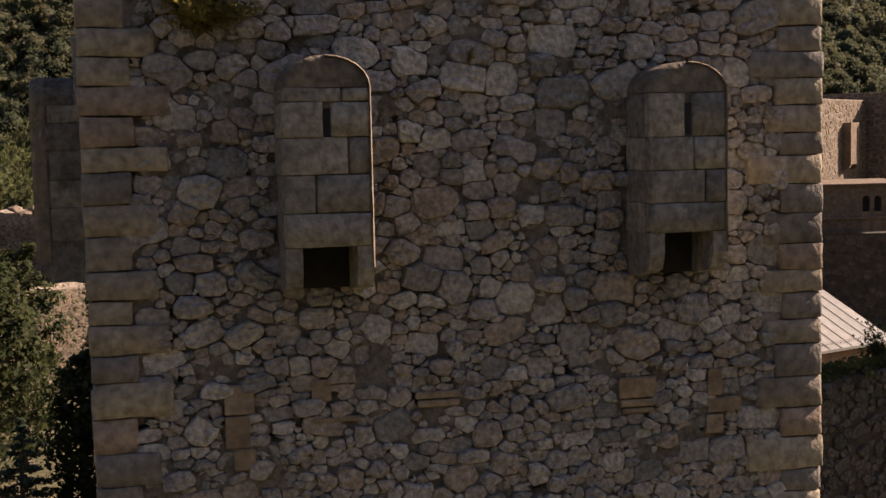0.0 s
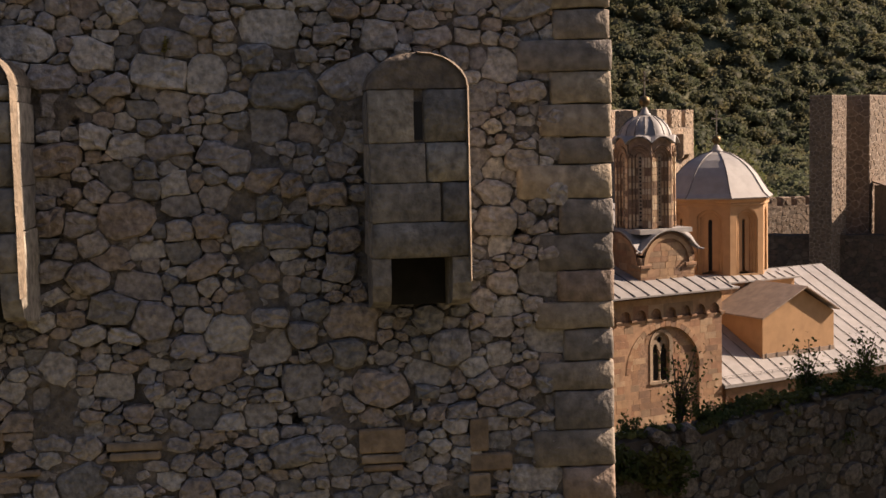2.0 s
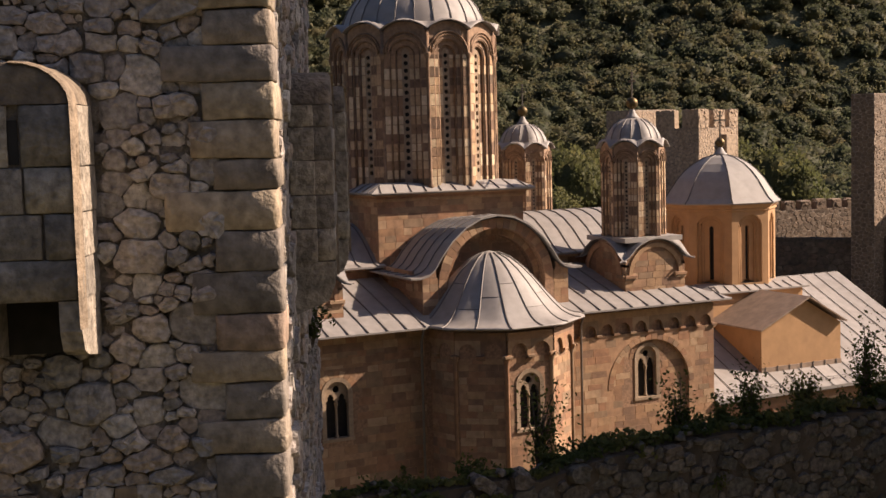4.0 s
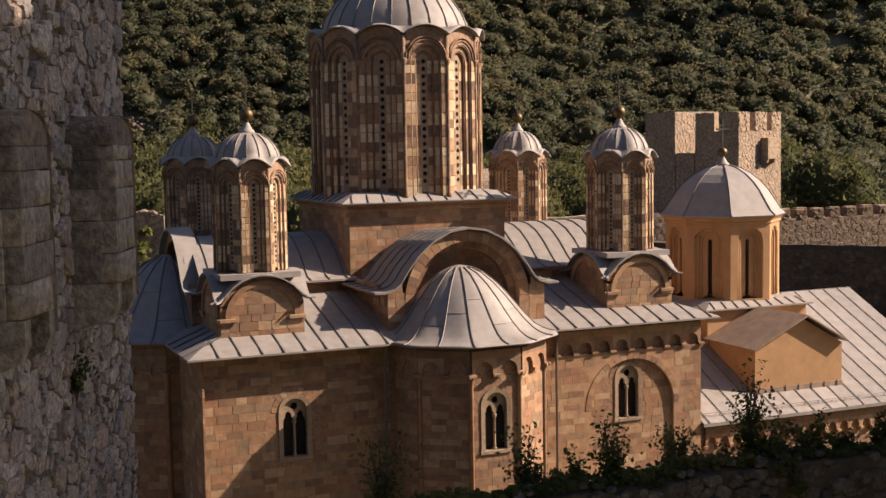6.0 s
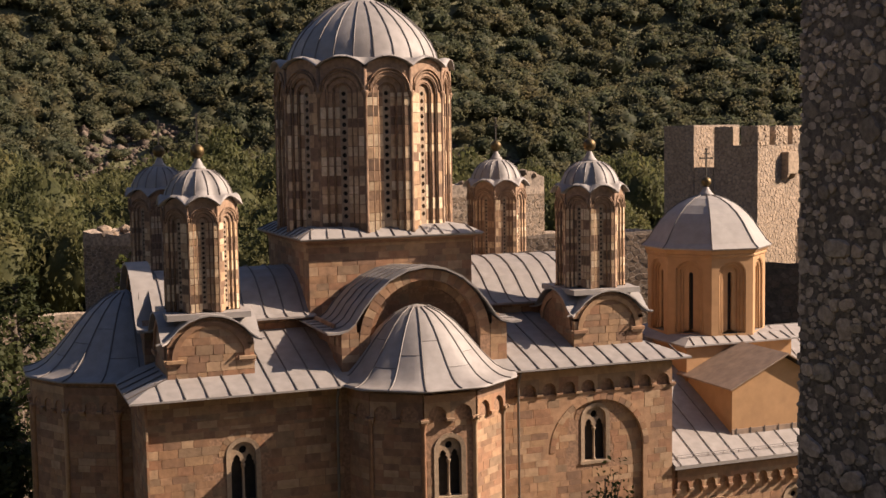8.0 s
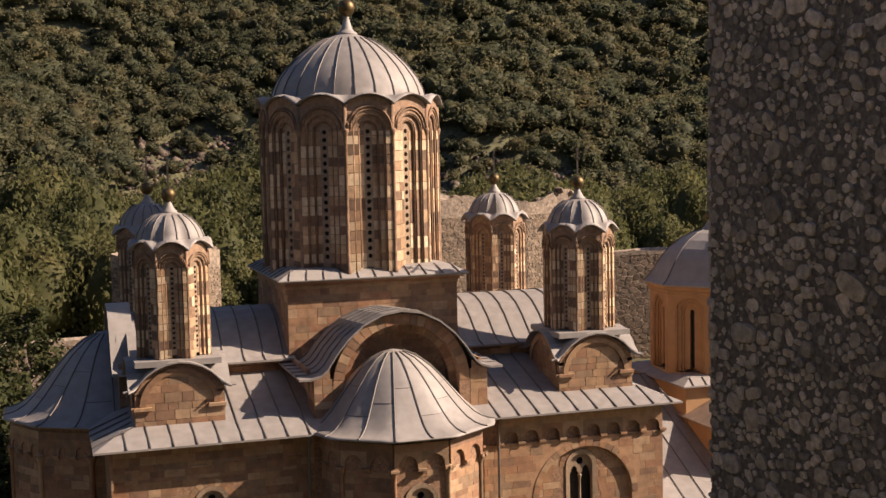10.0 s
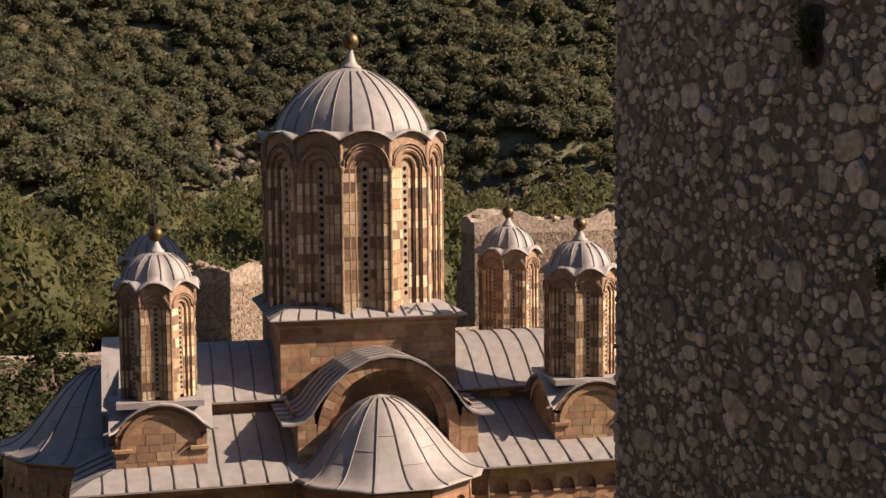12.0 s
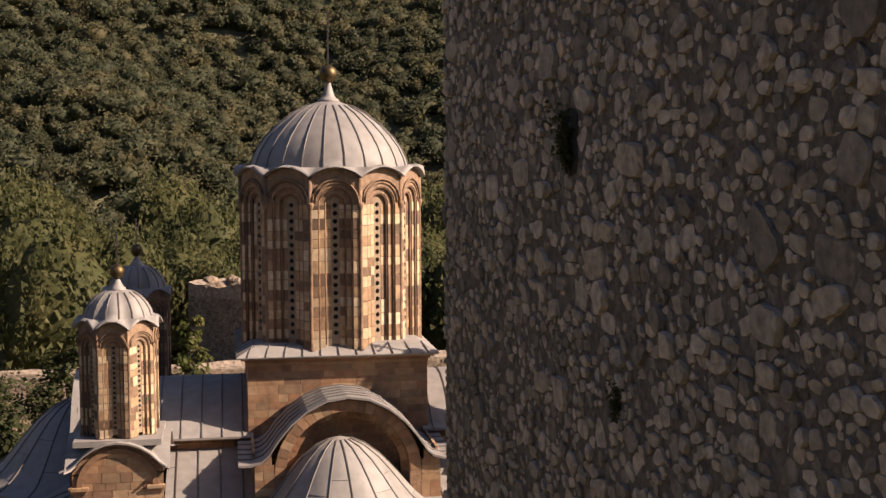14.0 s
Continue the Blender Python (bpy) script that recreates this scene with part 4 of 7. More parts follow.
def drum(x, y, nside, a0, R, z0, spring, zv, zp, k, course, single, mat, prof, tip, nseam, cone, top, ball, cross, label, lobes, holes=True):
    """A polygonal drum with stepped niches, its shafts, stones, dome, seams and finial."""
    ap, hw = R * math.cos(math.pi / nside), R * math.sin(math.pi / nside)
    rng = random.Random(int(1000 + 7 * x + 3 * y))
    core = Mesh()
    core.lathe([(ap - 0.42 * k, z0 - 0.3), (ap - 0.42 * k, zv)], (x, y, 0), nside, a0)
    faces, rolls = Mesh(), Mesh()
    upper = lambda u: zv - 0.06 + (zp - zv) * math.cos(math.pi * min(1, abs(u) / hw) / 2) ** 0.75
    slabs, darks, rects = [], [], []
    for i in range(nside):
        th = a0 + math.tau * (i + 0.5) / nside
        nrm = Vector((math.cos(th), math.sin(th), 0))
        m = face_frame((x + ap * nrm.x, y + ap * nrm.y, 0), Vector((0, 0, 1)).cross(nrm))
        s, r, a1, a2, ws, d1, d2, zt = niche_face(m, hw, z0, spring, upper, k)
        faces.add(s.v, s.f)
        rolls.add(r.v, r.f)
        s, b = holed_slab(m, ws, z0 + 0.55 * k, zt, d2, k)
        slabs.append(s)
        darks.append(b)
        near = -nrm.y + 0.25 * nrm.x
        zz = z0 + 0.02
        while zz < spring - 0.05:
            h = min(course * rng.uniform(0.75, 1.3), spring - zz)
            if spring - zz - h < 0.15:
                h = spring - zz
            for s in (-1, 1):
                steps = [(hw - 0.07 * k, 0.0), (a1, 0.0), (a1, d1), (a2, d1), (a2, d2), (ws, d2)]
                runs = [steps] if rng.random() < 0.7 else ([steps[:3] + [(a1 - 0.02, d1)], [(a1 - 0.03, d1)] + steps[3:]] if rng.random() < 0.6 else [steps[:4] + [(a2, d1 + 0.02)], [(a2 - 0.01, d2 - 0.01)] + steps[5:]])
                for run in runs:
                    rects.append((near, [(s * u, d - 0.010 - 0.012 * rng.random()) for u, d in run], zz + 0.007, zz + h - 0.007, m))
            zz += h
    faces.add(core.v, core.f)
    body = cpart("drum", faces.weld(), ARCHSTONE, church, label)
    part("arch_moulding", rolls, SHAFT, body, "stone roll mouldings round the niches", smooth=True)
    for s, b in zip(slabs, darks):
        part("window_slab", s.weld(), TRIM, body, "pale slab pierced with round holes")
        part("window_dark", b, UNLIT_BLACK, body)
    for i in range(nside):
        th = a0 + math.tau * i / nside
        c = Mesh()
        q = 0.085 * k
        c.lathe([(q * 1.5, z0), (q * 1.5, z0 + 0.12 * k), (q, z0 + 0.22 * k), (q, spring - 0.22 * k), (q * 1.2, spring - 0.18 * k), (q * 1.7, spring - 0.02), (q * 1.75, spring + 0.07 * k),
                 (q * 1.1, spring + 0.1 * k), (q * 1.0, zv - 0.05)],
                (x + (R - 0.03) * math.cos(th), y + (R - 0.03) * math.sin(th), 0), 8, th)
        part("corner_shaft", c, SHAFT, body, smooth=True)
    rects.sort(key=lambda r: -r[0])
    rest = Mesh()
    for j, (near, run, za, zb, m) in enumerate(rects):
        b = Mesh() if j < single else rest
        P = lambda u, d, z: m @ Vector((u, d, z))
        e = 0.012
        b.loft([[P(u, d + 0.05, za) for u, d in run], [P(u, d, za + e) for u, d in run], [P(u, d, zb - e) for u, d in run], [P(u, d + 0.05, zb) for u, d in run]], False)
        if j < single:
            part("block", b, mat, body)
    if rest.v:
        part("masonry", rest, mat, body, kind="stuff")
    dm = dome_roof(x, y, nside, a0, ap + 0.10, tip, zv, zp, prof, lobes)
    gore = lambda c: 1 + int(((math.atan2(c.y - y, c.x - x) - a0) / math.tau * nseam - 0.5) % nseam)
    dome = sheeted("dome", dm, lambda c: gore(c) if c.z > zp else 0, "weathered grey lead dome with scalloped eave")
    lines = []
    for i in range(nseam):
        th = a0 + math.tau * (i + 0.5) / nseam
        lines.append([(x + (r + 0.015) * math.cos(th), y + (r + 0.015) * math.sin(th), z + 0.01) for r, z in prof[:-1]])
    seams(dome, lines, 0.045 * (0.55 + 0.45 * k))
    finial(dome, x, y, top, ball, cone, cross, 0.37 if k == 1.0 else 0.27, radians(82))


drum(0, 0, 12, radians(-90 - 16), 3.74, 14.15, 19.85, 20.92, 21.30, 1.0, 0.42, 300, DRUMSTONE,
     [(3.24, 21.28), (3.14, 21.62), (2.93, 22.05), (2.60, 22.50), (2.12, 22.98), (1.55, 23.42), (0.95, 23.74), (0.32, 23.96)], 3.97, 24,
     0.28, 23.96, 25.04, 27.5, "tall twelve-sided sandstone drum with stepped niches", 0.0)

SMALL = [(-8.11, -5.39), (8.08, -5.39), (-8.11, 4.40), (8.08, 4.40)]
for sx, sy in SMALL:
    drum(sx, sy, 8, radians(-90 - 27), 1.42, 11.75, 15.02, 15.66, 15.98, 0.55, 0.30, 70 if sy < 0 else 0, DRUMSTONE,
         [(1.22, 16.02), (1.16, 16.22), (1.02, 16.48), (0.82, 16.70), (0.55, 16.88), (0.18, 16.98)], 1.66, 16,
         0.19, 16.97, 17.60, 18.95, "slender octagonal sandstone drum with stepped niches", 0.10)


def fall(prof, sag):
    """A profile whose crown lies sag lower."""
    lo, hi = min(z for u, z in prof), max(z for u, z in prof)
    return [(u, z - sag * (z - lo) / (hi - lo)) for u, z in prof]


def extruded_roof(prof, m, y0, y1, thick=0.07, cut=None, sag=0.0):
    """A lead sheet of profile (u, z) from y0 to y1 in a frame, its crown sag lower at y1; cut(u) gives the inner end instead of y1."""
    inner = fall(prof, sag)
    s = Mesh()
    a = [m @ Vector((u, y0, z)) for u, z in prof]
    b = [m @ Vector((u, cut(u) if cut else y1, z)) for u, z in inner]
    a2 = [m @ Vector((u, y0, z - thick)) for u, z in prof]
    b2 = [m @ Vector((u, cut(u) if cut else y1, z - thick)) for u, z in inner]
    s.strip(a, b)
    s.strip(a2, a)
    s.strip(b2, a2)
    s.strip(b, b2)
    for e in (0, -1):
        s.add([a[e], b[e], b2[e], a2[e]], [(0, 1, 2, 3)])
    return s.weld()


def mirrored(half):
    return half + [(-u, z) for u, z in half[-2::-1]]


def arch_blocks(w, z0, z1, course, length, rng, top):
    """Courses cut off under a curved upper edge."""
    out = []
    for u, z, b, h in courses(w, z0, z1, course, length, rng, None, -w / 2):
        lim = min(top(u), top(u + b))
        if z + h <= lim:
            out.append((u, z, b, h))
        elif lim - z > 0.1:
            out.append((u, z, b, lim - z))
    return out


def dome_base(cx, cy, front):
    """The square foot of a small dome, with a round gable on each side."""
    rng = random.Random(int(cx * 10 + cy))
    hw, e = 1.58, 1.92
    prof = mirrored([(-e - 0.06, 10.80), (-1.72, 10.83), (-1.45, 11.02), (-1.15, 11.32), (-0.80, 11.55), (-0.40, 11.70), (0, 11.75)])
    wall, roofs = Mesh(), []
    top = lambda u: 10.62 + 1.0 * max(0.0, 1 - (u / 1.5) ** 2) ** 0.62 if abs(u) < 1.5 else 10.62
    poly = [(-hw, 8.9)] + [(u, top(u)) for u in [-1.58, -1.45, -1.3, -1.0, -0.7, -0.35, 0, 0.35, 0.7, 1.0, 1.3, 1.45, 1.58]] + [(hw, 8.9)]
    frames = []
    for ux, uy in ((1, 0), (0, 1), (-1, 0), (0, -1)):
        m = face_frame((cx, cy, 0), (ux, uy, 0)) @ Matrix.Translation((0, -hw, 0))
        frames.append(m)
        wall.prism(poly, 0.0, hw, m)
        r = extruded_roof(prof, m, -0.22, 0, 0.06, lambda u: min(hw, max(-0.2, hw - abs(u) * 0.92)))
        roofs.append(r)
    base = cpart("dome_base", wall, JOINT, church, "square sandstone foot of a small dome with round gables")
    for r in roofs:
        part("gable_roof", r, LEAD, base, "curved lead roof over a gable")
    plate = Mesh()
    plate.box((cx - 1.52, cy - 1.52, 11.55), (cx + 1.52, cy + 1.52, 11.76))
    part("platform", plate, LEAD, base)
    for i, m in enumerate(frames):
        if i in (0, 3):
            lay(arch_blocks(2 * hw, 9.3, 11.7, 0.30, 0.52, rng, lambda u: top(u) - 0.05), m, ASHLAR, base, 24 if front else 0, rng=rng)
            mo = Mesh()
            for r0, r1, d in ((1.42, 1.22, -0.07),):
                a, b = [], []
                for j in range(15):
                    t = math.pi * j / 14
                    a.append((-r0 * math.cos(t), 10.12 + 1.42 * math.sin(t) * 0.98))
                    b.append((-r1 * math.cos(t), 10.12 + 1.22 * math.sin(t) * 0.98))
                mo.strip([m @ Vector((u, d, z)) for u, z in a], [m @ Vector((u, d, z)) for u, z in b])
                mo.strip([m @ Vector((u, d, z)) for u, z in b], [m @ Vector((u, 0.0, z)) for u, z in b])
                mo.strip([m @ Vector((u, 0.0, z)) for u, z in a], [m @ Vector((u, d, z)) for u, z in a])
            part("arch_band", mo, ASHLAR, base)
            for s in (-1, 1):
                le = Mesh()
                le.box((s * 1.62 - (0.62 if s > 0 else 0), -0.12, 10.02), (s * 1.62 + (0.62 if s < 0 else 0), 0.05, 10.16), m, 0.015)
                le.box((s * 1.60 - (0.52 if s > 0 else 0), -0.07, 9.92), (s * 1.60 + (0.52 if s < 0 else 0), 0.05, 10.02), m)
                part("impost", le, ASHLAR, base)


for sx, sy in SMALL:
    dome_base(sx, sy, sy < 0)

# square foot of the main drum
mb = Mesh()
mb.box((-3.5, -3.5, 9.0), (3.5, 3.5, 13.85))
foot = cpart("drum_base", mb, JOINT, church, "square sandstone base under the main drum")
rngb = random.Random(8)
lay(courses(7.0, 10.2, 13.85, 0.30, 0.62, rngb), face_frame((-3.5, -3.5, 0), (1, 0, 0)), ASHLAR, foot, 60, rng=rngb)
lay(courses(7.0, 10.2, 13.85, 0.30, 0.62, rngb), face_frame((-3.5, 3.5, 0), (0, -1, 0)), ASHLAR, foot, 20, rng=rngb)
co = Mesh()
for j, (h, z0, z1) in enumerate(((3.54, 13.66, 13.80), (3.60, 13.80, 13.90), (3.74, 13.90, 13.97))):
    co.box((-h, -h, z0), (h, h, z1), None, 0.02)
part("cornice", co, ASHLAR, foot)
br = Mesh()
sq = lambda h, z: [(-h, -h, z), (h, -h, z), (h, h, z), (-h, h, z)]
br.loft([sq(3.85, 13.97), sq(3.92, 14.02), sq(3.92, 14.06), sq(3.3, 14.38), sq(2.6, 14.45)], True, True, True)
skirt = cpart("base_roof", br, LEAD, church, "lead skirt roof round the foot of the main drum")
lines = []
for i in range(11):
    u = -3.5 + 0.7 * i
    lines.append([(u, -3.93, 14.08), (u * 0.97, -3.55, 14.28), (u * 0.94, -3.2, 14.42)])
    lines.append([(-3.93, u, 14.08), (-3.55, u * 0.97, 14.28), (-3.2, u * 0.94, 14.42)])
seams(skirt, lines, 0.04)


# cross arms and their gable arches
ARM = mirrored([(-3.80, 11.02), (-3.35, 11.12), (-2.85, 11.50), (-2.25, 11.98), (-1.5, 12.42), (-0.75, 12.66), (0, 12.74)])
GABLE = mirrored([(-3.92, 10.84), (-3.48, 10.83), (-3.10, 10.94), (-2.85, 11.15), (-2.50, 11.68), (-2.05, 12.22), (-1.45, 12.72), (-0.75, 13.06), (0, 13.17)])


def arm(name, direction, length, prof, start, gable_at, full):
    """A cross arm: walls, curved roof with seams; its end is a stepped gable arch at gable_at."""
    ux, uy = direction
    m = face_frame((0, 0, 0), (ux, uy, 0))
    w = Mesh()
    sag = 0.34 if prof is GABLE else 0.0
    poly = [(-3.4, 8.9)] + [(u, z - 0.1) for u, z in fall(prof, sag) if abs(u) <= 3.4] + [(3.4, 8.9)]
    w.prism(poly, -length, -2.0, m)
    wl = cpart("cross_arm", w, JOINT, church, "barrel-roofed arm of the church")
    for s in (-1, 1):
        e = m @ Vector((s * 3.4, -length if s > 0 else -2.0, 0))
        d = (m @ Vector((0, s, 0))) - (m @ Vector((0, 0, 0)))
        lay(courses(length - 2.0, 10.2, 11.0, 0.3, 0.7, random.Random(3)), face_frame(tuple(e), d), ASHLAR, wl, 0)
    roof = extruded_roof(prof, m, -start, -3.3, 0.08, sag=sag)
    rf = part("arm_roof", roof, SHEET, wl, "curved lead roof with standing seams", smooth=False)
    lines = []
    y = 3.7
    while y < start - 0.2:
        lines.append([m @ Vector((u, -y, z + 0.02)) for u, z in fall(prof, sag * (start - y) / (start - 3.3))])
        y += 0.78
    return wl, lines, m


def gable_arch(wl, m, at, apse_r):
    """The arched gable: three receding rings about the tympanum, with a lead cover."""
    zc = 10.35
    rng = random.Random(int(at * 10))
    w = Mesh()
    def ring(r0, r1, y, y2):
        a = [(-r0 * math.cos(math.pi * i / 20), zc + r0 * math.sin(math.pi * i / 20)) for i in range(21)]
        b = [(-r1 * math.cos(math.pi * i / 20), zc + r1 * math.sin(math.pi * i / 20)) for i in range(21)]
        a = [(a[0][0], 8.9)] + a + [(a[-1][0], 8.9)]
        b = [(b[0][0], 8.9)] + b + [(b[-1][0], 8.9)]
        w.strip([m @ Vector((u, y, z)) for u, z in a], [m @ Vector((u, y, z)) for u, z in b])
        w.strip([m @ Vector((u, y, z)) for u, z in b], [m @ Vector((u, y2, z)) for u, z in b])
    ring(2.66, 2.24, -at, -at + 0.42)
    ring(2.24, 1.95, -at + 0.42, -at + 0.78)
    t = [(-1.95 * math.cos(math.pi * i / 16), zc + 1.95 * math.sin(math.pi * i / 16)) for i in range(17)]
    w.add([m @ Vector((u, -at + 0.78, z)) for u, z in [(-1.95, 8.9)] + t + [(1.95, 8.9)]], [tuple(range(19))])
    # shoulders beside the arch
    for s in (-1, 1):
        pts = [(s * 2.66, 8.9), (s * 3.35, 8.9), (s * 3.35, 10.75), (s * 3.0, 10.85), (s * 2.75, 11.1)]
        pts = pts if s > 0 else pts[::-1]
        w.prism(pts, -at, -at + 1.2, m)
    g = part("gable_arch", w, JOINT, wl, "stepped sandstone gable arch")
    n = 24
    for (r0, r1, y) in ((2.64, 2.26, -at), (2.22, 1.98, -at + 0.42)):
        for i in range(n):
            t0, t1 = math.pi * (i + 0.04) / n, math.pi * (i + 0.96) / n
            q = [(-r0 * math.cos(t0), zc + r0 * math.sin(t0)), (-r0 * math.cos(t1), zc + r0 * math.sin(t1)), (-r1 * math.cos(t1), zc + r1 * math.sin(t1)), (-r1 * math.cos(t0), zc + r1 * math.sin(t0))]
            vo = Mesh()
            vo.prism(q, y - 0.015, y + 0.06, m)
            part("voussoir", vo, ASHLAR, wl)
    for s in (-1, 1):
        u0 = 2.66 if s > 0 else -3.35
        lay(courses(0.69, 9.3, 10.75, 0.30, 0.5, rng, None, u0), m @ Matrix.Translation((0, -at, 0)), ASHLAR, wl, 0, rng=rng)
        lay(courses(1.2, 9.3, 10.75, 0.30, 0.5, rng), face_frame(tuple(m @ Vector((s * 3.35, -at if s > 0 else -at + 1.2, 0))), (m @ Vector((0, 1 if s > 0 else -1, 0)) - m @ Vector((0, 0, 0)))), ASHLAR, wl, 0, rng=rng)
    lay(arch_blocks(3.9, 9.4, 12.3, 0.34, 0.6, rng, lambda u: zc + math.sqrt(max(0, 1.92 ** 2 - min(1.92, abs(u)) ** 2))), m @ Matrix.Translation((0, -at + 0.78, 0)), ASHLAR, wl, 0, rng=rng)
    return g


wl, lines, m = arm("south", (1, 0), 6.58, GABLE, 7.62, 7.4, True)
gable_arch(wl, m, 7.42, 3.5)
seams(wl, lines, 0.04)
wl, lines, m = arm("east", (0, -1), 9.15, ARM, 9.6, 10.1, False)
gable_arch(wl, m, 10.0, 4.2)
seams(wl, lines, 0.045)
cap = extruded_roof([(u * 0.93, z - 0.02) for u, z in GABLE], m, -10.25, -9.35, 0.10)
part("gable_cover", cap, LEAD, wl, "pale lead cover over the east gable arch")
wl, lines, m = arm("west", (0, 1), 9.6, ARM, 9.8, 9.8, False)
seams(wl, lines, 0.045)
wl, lines, m = arm("north", (-1, 0), 7.0, GABLE, 7.62, 7.4, False)

# naos roof
nr = Mesh()
rect = lambda a, b, c, d, z: [(a, c, z), (b, c, z), (b, d, z), (a, d, z)]
nr.loft([rect(-10.7, 10.6, -7.74, 7.74, 8.86), rect(-11.22, 11.15, -8.36, 8.26, 8.91), rect(-11.22, 11.15, -8.36, 8.26, 8.98), rect(-10.3, 10.2, -7.34, 7.34, 9.36),
         rect(-6.4, 6.3, -3.44, 3.44, 10.52)], True, True, True)
nroof = cpart("nave_roof", nr, SHEET, church, "low lead roof over the nave with standing seams")
lines = []
for i in range(28):
    u = -10.9 + i * 0.80
    if -3.6 < u < 3.5:
        continue
    inner = -6.6 if abs(u) > 6.4 else -3.5
    inner = min(inner, -8.26 + (11.2 - abs(u)) * 0.98)
    if inner > -7.9:
        lines.append([(u, -8.37, 9.01), (u - 0.02, -7.8, 9.20), (u - 0.05, -7.34, 9.38), (u - 0.08, inner, 9.38 + (inner + 7.34) * 0.298)])
for i in range(16):
    v = -7.6 + i * 0.95
    if abs(v) > 4.3:
        lines.append([(-11.23, v, 9.03), (-10.3, v * 0.98, 9.38), (-9.8, v * 0.97, 9.58)])
seams(nroof, lines, 0.045)

# nave walls
WIN = [(3.47, 4.85, 6.66, 0.63), (17.73, 4.85, 6.66, 0.65)]
fm = face_frame((-10.66, -7.68, 0), (1, 0, 0))
body = Mesh()
body.box((-10.66, -7.20, GROUND), (10.55, 7.88, 8.9))
f = opened_wall(fm, 21.21, GROUND, 8.9, WIN, 0.48)
body.add(f.v, f.f)
body.add([(-10.66, -7.68, GROUND), (-10.66, -7.20, GROUND), (-10.66, -7.20, 8.9), (-10.66, -7.68, 8.9), (10.55, -7.68, GROUND), (10.55, -7.20, GROUND), (10.55, -7.20, 8.9), (10.55, -7.68, 8.9)],
         [(0, 3, 2, 1), (4, 5, 6, 7)])
nave = cpart("nave_wall", body, JOINT, church, "warm sandstone ashlar nave wall with blind arches")
for c, sill, spring, a in WIN:
    bifora(nave, fm, c, sill, a, 2.45)
rngn = random.Random(5)
ok = clear_of(WIN)
hid = lambda u, z, b, h: ok(u, z, b, h) and not (u + b > 7.3 and u < 14.1)
rects = courses(21.21, GROUND, 7.75, 0.28, 0.58, rngn, hid)
rects.sort(key=lambda q: -q[1])
lay(rects, fm, ASHLAR, nave, 300, rng=rngn)
for c, sill, spring, a in WIN:
    for i in range(11):
        near_arch = Mesh()
        t0, t1 = math.pi * (i + 0.05) / 11, math.pi * (i + 0.95) / 11
        r0, r1 = a + 0.02, a + 0.26
        near_arch.prism([(c - r1 * math.cos(t0), spring + r1 * math.sin(t0)), (c - r1 * math.cos(t1), spring + r1 * math.sin(t1)),
                         (c - r0 * math.cos(t1), spring + r0 * math.sin(t1)), (c - r0 * math.cos(t0), spring + r0 * math.sin(t0))], -0.012, 0.1, fm)
        part("voussoir", near_arch, ASHLAR, nave)
rects = courses(5.0, GROUND, 8.8, 0.28, 0.58, rngn)
lay(rects, face_frame((-10.66, -2.9, 0), (0, -1, 0)), ASHLAR, nave, 0, rng=rngn)
rects = courses(3.0, 4.0, 8.8, 0.28, 0.58, rngn)
lay(rects, face_frame((10.55, -7.68, 0), (0, 1, 0)), ASHLAR, nave, 0, rng=rngn)


def blind_arch(parent, m, c, r, spring, foot, deep=0.10, wide=0.13):
    """A blind arch's raised band on a wall."""
    s = Mesh()
    a, b = arch_pts(r, spring, foot, 16, c), arch_pts(r - wide, spring, foot, 16, c)
    P = lambda u, z, y: m @ Vector((u, y, z))
    s.strip([P(*q, -deep) for q in a], [P(*q, -deep) for q in b])
    s.strip([P(*q, -deep) for q in b], [P(*q, 0) for q in b])
    s.strip([P(*q, 0) for q in a], [P(*q, -deep) for q in a])
    part("blind_arch", s, ASHLAR, parent)


AC, AR, AS = 17.88, 1.98, 5.45
skin = Mesh()
a = arch_pts(AR, AS, GROUND, 18, AC)
o = [(13.6, z) for u, z in a[:3]] + [(13.6 + 7.61 * i / 16, 7.80) for i in range(17)] + [(21.21, z) for u, z in a[-3:]]
P = lambda u, z, y: fm @ Vector((u, y, z))
skin.strip([P(*q, -0.13) for q in o], [P(*q, -0.13) for q in a])
skin.strip([P(*q, -0.13) for q in a], [P(*q, 0.0) for q in a])
skin.add([P(21.21, GROUND, -0.13), P(21.21, 7.8, -0.13), P(21.21, 7.8, 0.0), P(21.21, GROUND, 0.0)], [(0, 1, 2, 3)])
outer = part("arch_wall", skin, ASHLAR, nave, "proud ashlar wall round the blind arch")
far = lambda u, z, b, h: all((abs(x - AC) > AR + 0.02) if y < AS else math.hypot(x - AC, y - AS) > AR + 0.26 for x in (u, u + b / 2, u + b) for y in (z, z + h))
lay(courses(7.61, GROUND, 7.78, 0.28, 0.58, rngn, far, 13.6), fm @ Matrix.Translation((0, -0.13, 0)), ASHLAR, outer, 0, rng=rngn)
for i in range(22):
    vo = Mesh()
    t0, t1 = math.pi * (i + 0.03) / 22, math.pi * (i + 0.97) / 22
    vo.prism([(AC - (AR + 0.25) * math.cos(t0), AS + (AR + 0.25) * math.sin(t0)), (AC - (AR + 0.25) * math.cos(t1), AS + (AR + 0.25) * math.sin(t1)),
              (AC - (AR + 0.01) * math.cos(t1), AS + (AR + 0.01) * math.sin(t1)), (AC - (AR + 0.01) * math.cos(t0), AS + (AR + 0.01) * math.sin(t0))], -0.15, -0.05, fm)
    part("voussoir", vo, ASHLAR, outer)


